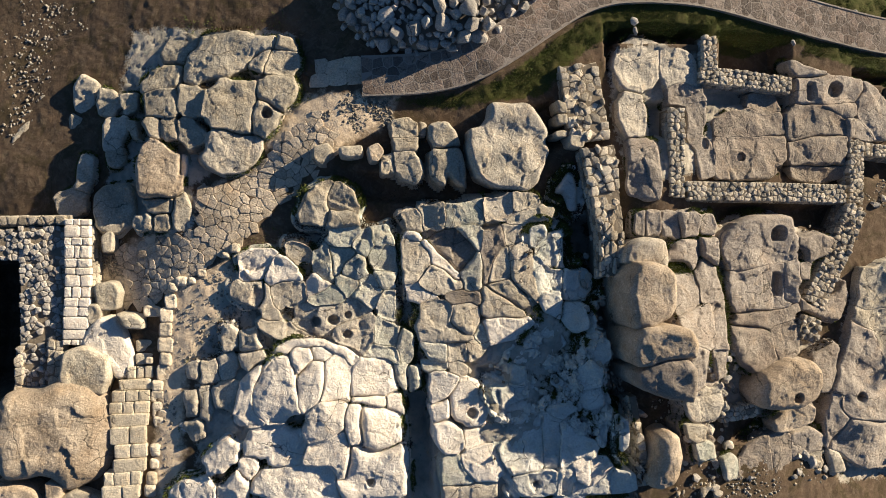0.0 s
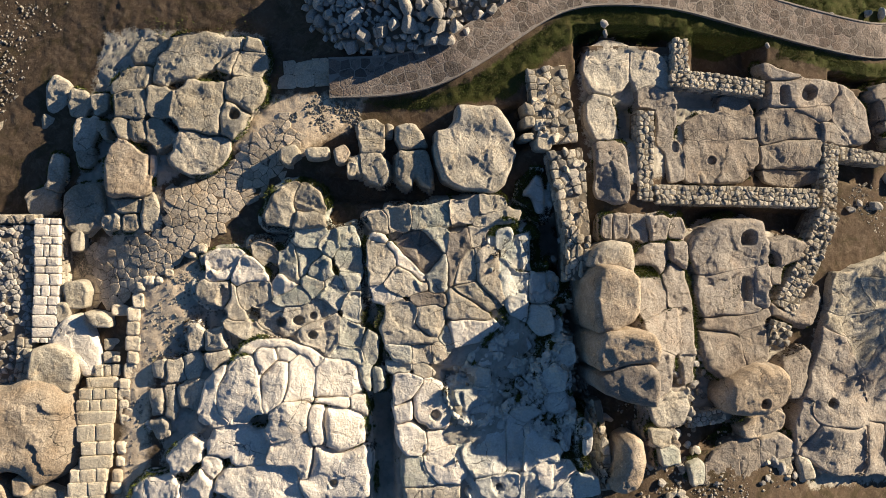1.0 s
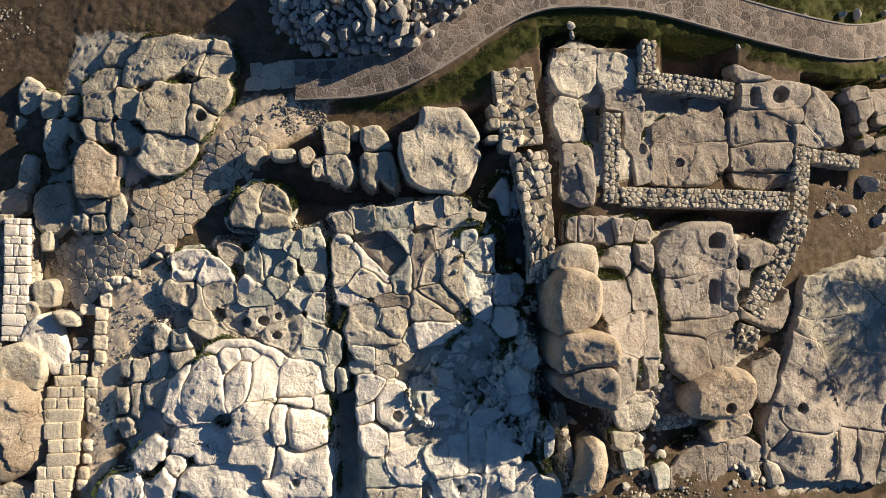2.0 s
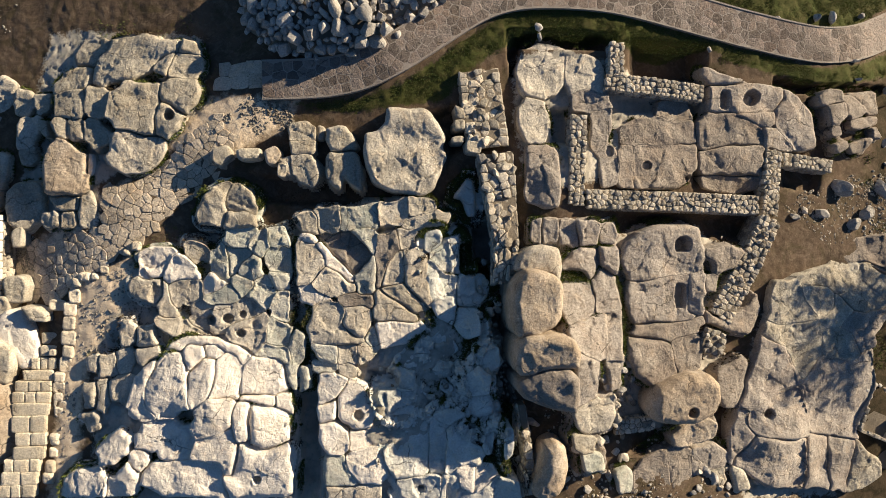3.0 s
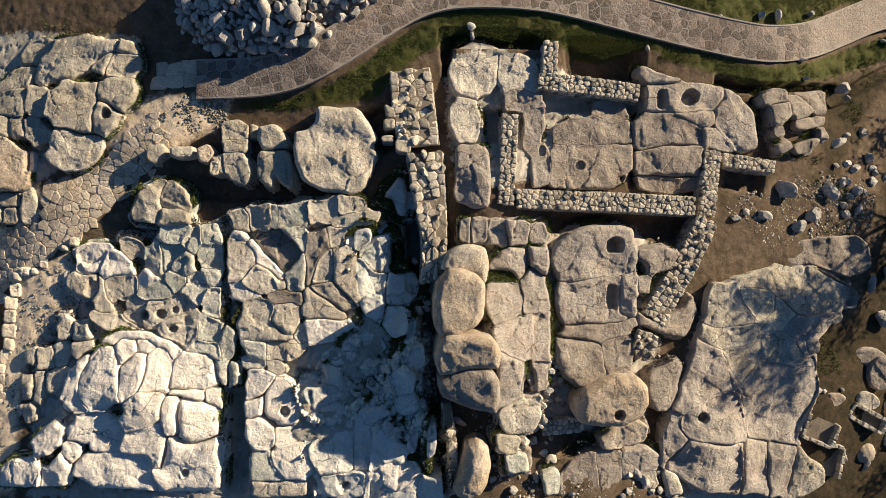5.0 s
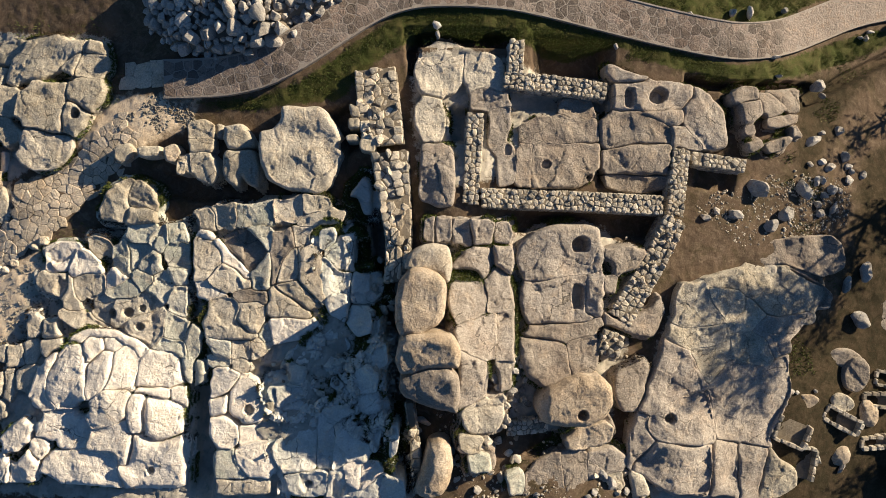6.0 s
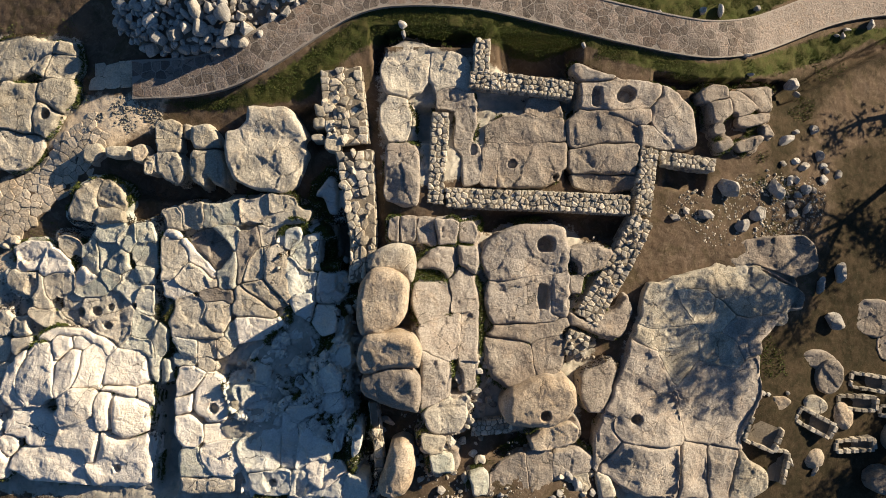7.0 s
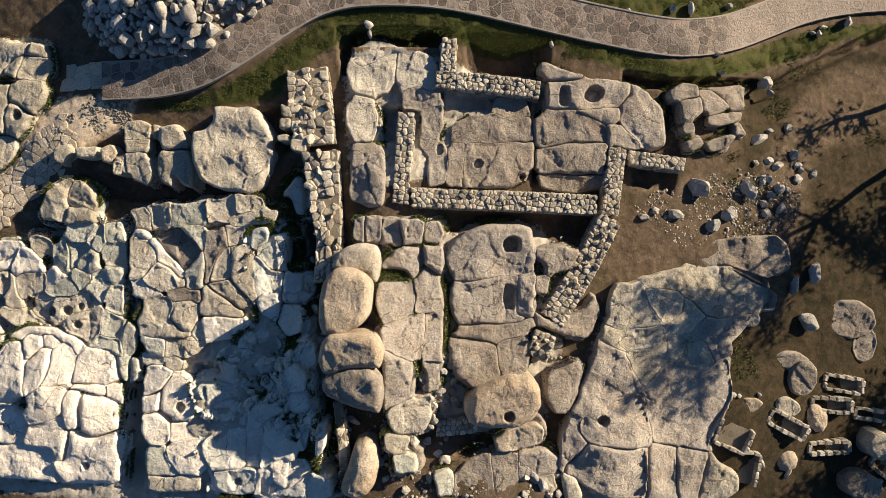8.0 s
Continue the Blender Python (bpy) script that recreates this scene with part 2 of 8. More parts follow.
def inside(outline, x, y):
    """Signed distance to an outline (positive inside) and the nearest border point."""
    p = np.asarray(outline)
    best, sgn = np.full(x.shape, 1e9), np.zeros(x.shape, dtype=bool)
    bx, by = np.zeros(x.shape), np.zeros(x.shape)
    for a, b in zip(p, np.roll(p, -1, axis=0)):
        ex, ey = b - a
        t = np.clip(((x - a[0]) * ex + (y - a[1]) * ey) / max(ex * ex + ey * ey, 1e-9), 0, 1)
        qx, qy = a[0] + t * ex, a[1] + t * ey
        d = np.hypot(x - qx, y - qy)
        n = d < best
        best, bx, by = np.where(n, d, best), np.where(n, qx, bx), np.where(n, qy, by)
        c = (a[1] > y) != (b[1] > y)
        sgn ^= c & (x < (b[0] - a[0]) * (y - a[1]) / (b[1] - a[1] + 1e-12) + a[0])
    return np.where(sgn, best, -best), bx, by


# ---- relief of the ground, from spot heights ----
SPOTS_WEST = [(-8.34, 2.51, -0.40), (-12.24, -0.57, -1.32), (-9.94, 1.54, -0.65), (-10.01, -2.69, -0.49), (-9.36, -3.93, -0.27), (-8.92, -1.86, -0.29), (-15.21, 9.66, -2.81), (-16.14, 7.53, -2.73), (-8.60, -4.60, 0.10), (-10.00, 6.50, -1.25), (-12.00, 4.50, -1.55), (-11.00, 1.50, -1.05), (-14.60, 4.20, -2.05), (-16.00, 3.00, -2.15), (-15.50, 5.50, -2.45), (-13.50, -1.00, -1.95), (-14.00, -5.00, -1.15), (-11.60, -3.00, -0.80), (-11.90, -6.00, -0.45), (-8.04, -7.16, 0.27), (-8.20, 4.01, -0.93), (-10.60, 4.02, -1.01), (-8.02, 6.05, -0.87), (-12.43, 2.00, -1.48)]
SPOTS_STREET = [(-4.33, 4.93, 0.05), (-6.12, 4.46, -0.16), (-3.32, 6.35, 0.05), (-3.00, 2.70, -0.40), (-4.00, 0.00, -0.20), (-7.00, -1.00, -0.40), (-5.00, -6.00, 0.30), (-8.00, -6.00, 0.35), (-7.00, 6.00, -0.85), (-5.68, -3.73, 0.47), (-3.15, -3.91, 0.61), (-5.37, -7.03, 0.68), (-2.59, -6.10, 1.07), (-7.15, -4.55, 0.56), (-4.97, -7.64, 0.68), (-7.34, -0.21, -0.36), (-4.76, 2.40, -0.38), (-3.25, 1.42, -0.11), (-5.23, -2.03, -0.07), (-7.49, -3.10, -0.32), (-6.57, 7.11, -0.83)]
SPOTS_MIDDLE = [(1.51, 7.46, 0.61), (3.54, -2.60, 1.22), (3.78, -5.95, 1.46), (1.12, -3.92, 0.99), (3.68, -4.97, 1.35), (0.30, 2.90, -0.05), (3.20, 2.40, 0.30), (5.00, 1.60, 0.20), (5.00, 3.00, 0.40), (-1.00, -6.00, 0.40), (-1.00, -4.00, 0.50), (5.20, -4.00, 1.00), (4.30, 4.50, 0.40), (0.11, -6.25, 1.34), (0.93, -7.46, 1.46), (0.36, -5.49, 1.35), (0.29, -7.66, 1.44), (-0.41, -2.24, 0.46), (1.80, -1.36, 0.64), (-1.18, 0.20, 0.41), (-1.77, -1.91, 0.28), (2.98, -6.60, 1.54), (3.44, -8.36, 1.50)]
SPOTS_HOUSE = [(10.46, 9.54, 0.52), (11.81, 3.95, 0.77), (7.20, 2.64, 1.29), (7.29, 3.94, 1.02), (7.36, 7.61, 0.52), (9.34, 7.86, 0.56), (11.33, -8.28, 1.69), (9.00, -5.00, 1.40), (8.50, -7.00, 1.60), (10.00, -6.30, 1.30), (13.00, -7.00, 1.20), (10.00, -8.00, 1.55), (8.00, -8.60, 1.70), (6.00, -7.00, 1.30), (12.00, 1.30, 0.45), (10.00, -2.00, 0.90), (13.00, -3.00, 0.90), (9.50, 6.80, 0.30), (12.00, 6.50, 0.30), (11.46, 0.43, 0.91), (11.19, -2.75, 1.28), (12.75, 0.82, 0.83), (14.36, 6.45, 0.22), (7.13, 6.01, 0.43), (14.88, -8.47, 1.22)]
SPOTS_EAST = [(15.68, 9.29, 0.11), (20.82, 8.58, -0.46), (19.17, 2.20, 0.02), (19.93, 3.42, -0.26), (20.41, 6.30, -0.23), (22.64, -2.12, -0.28), (23.04, -3.53, -0.50), (24.00, -2.16, -0.86), (26.61, -5.41, -1.10), (26.03, 0.03, -1.17), (24.74, 4.43, -1.43), (21.92, 4.67, -0.56), (22.13, -6.20, 0.12), (20.49, 2.86, -0.32), (15.30, 0.30, 0.50), (15.00, -6.00, 0.40), (20.00, -3.00, -0.30), (19.00, -8.00, 0.10), (24.00, -8.50, -0.60), (23.50, 7.50, -1.50), (16.00, 5.50, -0.10), (17.11, -5.41, 0.95), (19.67, -3.85, 0.13), (18.07, -1.86, 0.37), (16.21, -5.77, 0.98), (16.20, 6.05, 0.17)]
SPOTS = np.array(SPOTS_WEST + SPOTS_STREET + SPOTS_MIDDLE + SPOTS_HOUSE + SPOTS_EAST)


def spline(a):
    n = len(a)
    d = np.hypot(a[:, None, 0] - a[None, :, 0], a[:, None, 1] - a[None, :, 1])
    k = d * d * np.log(d + 1e-9) + 0.75 * np.eye(n)
    q = np.c_[np.ones(n), a[:, :2]]
    return np.linalg.solve(np.block([[k, q], [q.T, np.zeros((3, 3))]]), np.r_[a[:, 2], np.zeros(3)])


WEIGHTS = spline(SPOTS)


def base_height(x, y):
    cx, cy = np.clip(x, -19, 31), np.clip(y, -12, 13)
    z = WEIGHTS[-3] + WEIGHTS[-2] * cx + WEIGHTS[-1] * cy
    for (sx, sy, _), w in zip(SPOTS, WEIGHTS):
        d2 = (cx - sx) ** 2 + (cy - sy) ** 2
        z = z + w * 0.5 * d2 * np.log(d2 + 1e-9)
    away = np.clip(np.hypot(x - cx, y - cy) / 25, 0, 1)
    return z * (1 - away) - 2.2 * away


def slope_at(x, y, d=0.3):
    return ((height(x + d, y) - height(x - d, y)) / (2 * d), (height(x, y + d) - height(x, y - d)) / (2 * d))


def height(x, y):
    return float(base_height(np.array([float(x)]), np.array([float(y)]))[0])


ROCK_SEED = [0]
BLOCKS = {}
BEDS = []


def cut_holes(z, gx, gy, holes, k):
    """Basins, post holes and slots sunk into a rock: x, y, half sizes, depth and, if need be, a turn in degrees."""
    for hx, hy, rx, ry, deep, *turn in holes:
        c, s = (math.cos(radians(turn[0])), math.sin(radians(turn[0]))) if turn else (1.0, 0.0)
        u, v = (gx - hx) * c + (gy - hy) * s, -(gx - hx) * s + (gy - hy) * c
        power = 2 if abs(rx - ry) < 0.12 * max(rx, ry) + 0.02 else 4
        q = ((np.abs(u) / rx) ** power + (np.abs(v) / ry) ** power) ** (1 / power)
        q = q * (1 + 0.2 * fbm(gx * 4, gy * 4, k + 77, 2))
        if deep < 0.2:
            z = z - deep * np.exp(-1.3 * q * q)
            continue
        z = z - deep * np.clip((1.15 - q) / 0.28, 0, 1) + 0.008 * np.exp(-((q - 1.3) / 0.15) ** 2) * (deep > 0.2)
    return z


def weathered(gx, gy, d, k, edge, facets, cracks):
    """Relief of a weathered granite top: long swells, broad planes, scaling and grain; calm at its rim."""
    calm = np.clip(d / max(0.10, 0.9 * edge), 0, 1)
    ux, uy = gx + 0.25 * fbm(gx * 1.5, gy * 1.5, k + 9, 3), gy + 0.25 * fbm(gx * 1.5, gy * 1.5, k + 19, 3)
    gap, facet = cells(ux * 0.8 + k, uy * 0.8, k)
    gap2, facet2 = cells(ux * 2.6 + k, uy * 2.6, k + 5)
    z = facets * (0.17 * facet + 0.02 * facet2) * calm
    z = z + calm * 0.14 * fbm(gx * 0.8, gy * 0.8, k, 2) + 0.030 * fbm(gx * 3.1, gy * 3.1, k + 3, 4) - 0.022 * np.abs(fbm(gx * 6, gy * 6, k + 13, 3))
    # scales that have flaked away, leaving low scarps
    flake = fbm(gx * 1.1, gy * 1.1, k + 41, 4)
    z = z - 0.022 * np.clip((flake - 0.16) / 0.03, 0, 1) * calm - 0.014 * np.clip((-0.22 - flake) / 0.03, 0, 1) * calm
    # weather pits
    pit = value(gx * 3.3, gy * 3.3, k + 87)
    z = z - 0.018 * np.clip((pit - 0.40) / 0.10, 0, 1) * calm
    some = np.clip(3.0 * value(gx * 0.6 + k, gy * 0.6, k + 61) + 0.3, 0, 1)
    z = z - (0.04 + 0.10 * cracks) * np.exp(-((gap / 0.016) ** 2)) * calm * some
    return z


def solid(name, gx, gy, z, keep, bx, by, low, rim, foot, cx, cy, k):
    """A mesh from a height field over the kept cells, its rim carried down in steep rough sides to the foot."""
    gx2, gy2 = np.where(low & keep, bx, gx), np.where(low & keep, by, gy)
    z = np.where(low, rim, z)
    idx = np.full(gx.shape, -1)
    q = keep[:-1, :-1] & keep[1:, :-1] & keep[1:, 1:] & keep[:-1, 1:]
    used = np.zeros(gx.shape, dtype=bool)
    for a, b in ((0, 0), (1, 0), (1, 1), (0, 1)):
        used[a:gx.shape[0] - 1 + a, b:gx.shape[1] - 1 + b] |= q
    idx[used] = np.arange(used.sum())
    verts = np.c_[gx2[used] - cx, gy2[used] - cy, z[used] - foot]
    quads = np.stack([idx[:-1, :-1][q], idx[1:, :-1][q], idx[1:, 1:][q], idx[:-1, 1:][q]], axis=1)
    e = np.concatenate([quads[:, (i, (i + 1) % 4)] for i in range(4)])
    key = np.sort(e, axis=1)
    _, first, count = np.unique(key[:, 0] * len(verts) + key[:, 1], return_index=True, return_counts=True)
    e = e[first[count == 1]]
    ring = np.unique(e)
    ahead, behind = np.arange(len(verts)), np.arange(len(verts))
    ahead[e[:, 0]], behind[e[:, 1]] = e[:, 1], e[:, 0]
    for _ in range(4):
        verts[ring] = 0.5 * verts[ring] + 0.25 * (verts[ahead[ring]] + verts[behind[ring]])
    back = np.full(len(verts), -1)
    base = len(verts)
    levels = max(1, int(float(np.mean(verts[ring][:, 2])) / 0.35))
    for lv in range(1, levels + 1):
        f = lv / levels
        p = verts[ring].copy()
        out_by = 0.03 * f + 0.04 * fbm(p[:, 0] * 3 + 5 * f, p[:, 1] * 3 + k, k + lv, 2) * (lv < levels)
        p[:, :2] *= (1 + out_by / np.maximum(0.3, np.hypot(p[:, 0], p[:, 1])))[:, None]
        p[:, 2] *= 1 - f
        now = np.full(base, -1)
        now[ring] = len(verts) + np.arange(len(ring))
        above = (lambda v: v) if lv == 1 else (lambda v, was=back: was[v])
        quads = np.concatenate([quads, np.stack([above(e[:, 1]), above(e[:, 0]), now[e[:, 0]], now[e[:, 1]]], axis=1)])
        verts = np.concatenate([verts, p])
        back = now
    return mesh_of(name, verts, quads)


def surface(x, y):
    """Level of the ground or of the living rock that covers it."""
    z = base_height(x, y)
    for lo, cell, bed, far in BEDS:
        i, j = np.round((x - lo[0]) / cell).astype(int), np.round((y - lo[1]) / cell).astype(int)
        ok = (i >= 0) & (j >= 0) & (i < bed.shape[0]) & (j < bed.shape[1])
        z = np.where(ok, np.maximum(z, bed[np.clip(i, 0, bed.shape[0] - 1), np.clip(j, 0, bed.shape[1] - 1)]), z)
    return z


def rock(outline, top, material, parent=None, label="", edge=None, drop=None, tilt=(0.0, 0.0), facets=0.3, cracks=0.0, holes=(), cell=0.045, sink=0.35, grow=0.05, name=""):
    """A boulder of its own; or, with a parent, one block of an outcrop, built with its neighbours by outcrop()."""
    o = np.array(outline)
    if parent:
        BLOCKS.setdefault(parent.name, []).append(dict(o=rounded(o, 1), top=top, tilt=tilt, material=material, holes=holes, cell=cell, edge=edge))
        return None
    ROCK_SEED[0] += 1
    k = ROCK_SEED[0] * 31
    span = math.sqrt(max(0.02, 0.5 * abs(np.dot(o[:, 0], np.roll(o[:, 1], 1)) - np.dot(o[:, 1], np.roll(o[:, 0], 1)))))
    edge = edge or min(0.16, 0.14 * span)
    drop = drop if drop is not None else 0.85 * edge
    c = o.mean(axis=0)
    foot = min(height(*c), top - drop - 0.12) - sink
    name = name or "boulder"
    o = rounded(o)
    o = o + (o - c) / np.maximum(0.2, np.hypot(*(o - c).T))[:, None] * grow
    gx, gy = np.meshgrid(np.arange(o[:, 0].min() - 2 * cell, o[:, 0].max() + 2 * cell, cell), np.arange(o[:, 1].min() - 2 * cell, o[:, 1].max() + 2 * cell, cell), indexing="ij")
    wx, wy = gx + 0.05 * fbm(gx * 2.6, gy * 2.6, k, 3), gy + 0.05 * fbm(gx * 2.2, gy * 2.2, k + 50, 3)
    d, bx, by = inside(o, wx, wy)
    s = np.clip(d / edge, 0, 1)
    slope = tilt[0] * (gx - c[0]) + tilt[1] * (gy - c[1])
    z = top - drop * (1 - np.sqrt(np.clip(1 - (1 - s) ** 2, 0, 1))) + slope
    z = cut_holes(z + weathered(gx, gy, d, k, edge, facets * min(1.0, 0.25 + 0.3 * span), cracks), gx, gy, holes, k)
    me = solid(name, gx, gy, z, d > -0.9 * cell, bx + gx - wx, by + gy - wy, d <= 0, top - drop + slope, foot, c[0], c[1], k)
    return tagged(place(name, me, material, (c[0], c[1], foot)), label, "boulder" if name == "boulder" else "rock")


def outcrop(parent, material, merge=0.5, fill=0.4, sink=0.15, reach=0.3, rough=0.5, facets=0.3, joint=0.018, soft=1.0, uneven=0.0, billow=0.0, cell=0.065):
    """Blocks of one jointed mass: each grows until it meets its neighbours at a narrow joint; the tops follow one shared swell. Living rock fills what lies between and about them."""
    blocks = BLOCKS[parent.name]
    lo = np.min([b["o"].min(axis=0) for b in blocks], axis=0) - reach - 0.6
    hi = np.max([b["o"].max(axis=0) for b in blocks], axis=0) + reach + 0.6
    ROCK_SEED[0] += 1
    key = ROCK_SEED[0] * 31

    def swell(x, y, near):
        """The shared surface: the blocks' planes, blended by nearness."""
        total, weight = np.zeros(x.shape), np.zeros(x.shape)
        for b in near:
            d = np.maximum(0, -b["dist"](x, y))
            o, c = b["o"], b["o"].mean(axis=0)
            z = b["top"] + b["tilt"][0] * (np.clip(x, o[:, 0].min(), o[:, 0].max()) - c[0]) + b["tilt"][1] * (np.clip(y, o[:, 1].min(), o[:, 1].max()) - c[1])
            w = np.exp(-(d / 0.45) ** 2) + 1e-6
            total, weight = total + w * z, weight + w
        return total / weight

    for b in blocks:
        b["dist"] = lambda x, y, o=b["o"]: inside(o, x, y)[0]
        b["lo"], b["hi"] = b["o"].min(axis=0), b["o"].max(axis=0)
    for n, b in enumerate(blocks):
        k = key + n * 17
        rng = random.Random(k)
        lift, lean = rng.uniform(-uneven, uneven), (rng.uniform(-uneven, uneven), rng.uniform(-uneven, uneven))
        c, cl = b["o"].mean(axis=0), b["cell"]
        near = [a for a in blocks if a is b or ((a["lo"] - 0.7 < b["hi"]).all() and (a["hi"] + 0.7 > b["lo"]).all())]
        x0, y0 = b["lo"] - fill / 2 - 0.15
        x1, y1 = b["hi"] + fill / 2 + 0.15
        gx, gy = np.meshgrid(np.arange(x0, x1, cl), np.arange(y0, y1, cl), indexing="ij")
        wx, wy = gx + 0.06 * fbm(gx * 2.2, gy * 2.2, key, 4), gy + 0.06 * fbm(gx * 2.2, gy * 2.2, key + 50, 4)
        own, bx, by = inside(b["o"], wx, wy)
        other = np.full(gx.shape, -9.0)
        for a in near:
            if a is not b:
                other = np.maximum(other, a["dist"](wx, wy))
        free = own + 0.05 + np.clip((own + other + fill) * 1.2, 0, 0.6)
        # some joints gape and are worn round, others have stayed shut
        worn = np.clip(0.5 + 1.5 * fbm(gx * 0.55, gy * 0.55, key + 5, 3), 0, 1)
        worn = np.maximum(worn, np.clip((other < -0.5 * fill) * 1.0, 0, 1) * 0.7)
        d = np.minimum(free, (own - other) / 2) - joint * (0.12 + 1.7 * worn ** 2)
        span = math.sqrt((b["hi"][0] - b["lo"][0]) * (b["hi"][1] - b["lo"][1]))
        edge = b["edge"] if b["edge"] and b["edge"] > 0.25 else min(0.15, 0.05 + 0.06 * span)
        edge = soft * edge * (0.25 + 1.1 * worn)
        drop = 0.8 * edge * (0.35 + 0.75 * worn)
        s = np.clip(d / edge, 0, 1)
        shared = swell(gx, gy, near)
        plane = b["top"] + b["tilt"][0] * (gx - c[0]) + b["tilt"][1] * (gy - c[1])
        shared = shared + billow * (fbm(gx * 0.42, gy * 0.42, key + 71, 2) + 0.35 * fbm(gx * 1.3, gy * 1.3, key + 72, 2))
        level = merge * shared + (1 - merge) * plane + lift + lean[0] * (gx - c[0]) + lean[1] * (gy - c[1])
        z = level - drop * (1 - np.sqrt(np.clip(1 - (1 - s) ** 2, 0, 1)))
        z = cut_holes(z + weathered(gx, gy, d, k, 0.1, facets * min(1.0, 0.3 + 0.3 * span), 0.25), gx, gy, b["holes"], k)
        keep = d > -0.9 * cl
        # border vertices slide back on to the joint
        ddx, ddy = np.gradient(d, cl)
        g2 = np.maximum(ddx ** 2 + ddy ** 2, 0.15)
        step_x, step_y = np.clip(-d * ddx / g2, -cl, cl), np.clip(-d * ddy / g2, -cl, cl)
        low = d <= 0
        b["mid"] = float(level[keep & (d > -cl)].mean()) if keep.any() else b["top"]
        foot = min(height(*c), b["mid"] - 0.3) - 0.3
        me = solid("block", gx, gy, z, keep, gx + step_x, gy + step_y, low, level - drop, foot, c[0], c[1], k)
        place("block", me, b["material"], (c[0], c[1], foot), parent)

    # the living rock
    gx, gy = np.meshgrid(np.arange(lo[0], hi[0], cell), np.arange(lo[1], hi[1], cell), indexing="ij")
    far, total, weight, cap = np.full(gx.shape, -9.0), np.zeros(gx.shape), np.zeros(gx.shape), np.full(gx.shape, 99.0)
    for b in blocks:
        o, c = b["o"], b["o"].mean(axis=0)
        m = (gx > b["lo"][0] - 2.2) & (gx < b["hi"][0] + 2.2) & (gy > b["lo"][1] - 2.2) & (gy < b["hi"][1] + 2.2)
        x, y = gx[m], gy[m]
        d = b["dist"](x, y)
        z = b["mid"] + (1 - merge) * (b["tilt"][0] * (np.clip(x, b["lo"][0], b["hi"][0]) - c[0]) + b["tilt"][1] * (np.clip(y, b["lo"][1], b["hi"][1]) - c[1]))
        w = 1 / (np.maximum(0, -d) + 0.05) ** 3
        total[m] += w * z
        weight[m] += w
        far[m] = np.maximum(far[m], d)
        cap[m] = np.where(d > -0.03, np.minimum(cap[m], z - 0.12 - 0.8 * np.clip((d - 0.06) / 0.1, 0, 1)), cap[m])
    z = total / np.maximum(weight, 1e-6) - sink - 0.06
    ux, uy = gx + 0.3 * fbm(gx * 1.5, gy * 1.5, key, 3), gy + 0.3 * fbm(gx * 1.5, gy * 1.5, key + 19, 3)
    gap, facet = cells(ux * 1.7, uy * 1.7, key)
    gap2, facet2 = cells(ux * 4.5, uy * 4.5, key + 4)
    free = np.clip((-far - fill / 2) / 0.12, 0, 1)
    z += free * (0.08 + rough * (0.16 * facet + 0.05 * facet2 - 0.12 * np.exp(-((gap / 0.06) ** 2)) - 0.05 * np.exp(-((gap2 / 0.1) ** 2))))
    z += 0.03 * fbm(gx * 6, gy * 6, key + 8, 3)
    z = np.minimum(z, cap) - hollow_depth(gx, gy) * (far < 0)
    shore = far + reach + 0.16 * fbm(gx * 1.8, gy * 1.8, key + 30, 3)
    f = np.clip(shore / 0.16, 0, 1)
    z = (base_height(gx, gy) - 0.3) * (1 - f) + z * f
    keep = shore > -0.02
    q = keep[:-1, :-1] & keep[1:, :-1] & keep[1:, 1:] & keep[:-1, 1:]
    i = np.arange(gx.size).reshape(gx.shape)
    quads = np.stack([i[:-1, :-1][q], i[1:, :-1][q], i[1:, 1:][q], i[:-1, 1:][q]], axis=1)
    used, quads = np.unique(quads, return_inverse=True)
    BEDS.append((lo, cell, np.where(keep, z, -99.0), far))
    verts = np.c_[gx.ravel(), gy.ravel(), z.ravel()][used] - np.array(parent.location)
    return place("bedrock", mesh_of("bedrock", verts, quads.reshape(-1, 4)), material, tuple(parent.location), parent)


def clip_cell(poly, ax, ay, bx, by):
    """The part of a convex polygon that lies nearer to a than to b."""
    mx, my, nx, ny = (ax + bx) / 2, (ay + by) / 2, bx - ax, by - ay
    out = []
    for (px, py), (qx, qy) in zip(poly, poly[1:] + poly[:1]):
        dp, dq = (px - mx) * nx + (py - my) * ny, (qx - mx) * nx + (qy - my) * ny
        if dp <= 0:
            out.append((px, py))
        if dp * dq < 0:
            t = dp / (dp - dq)
            out.append((px + t * (qx - px), py + t * (qy - py)))
    return out


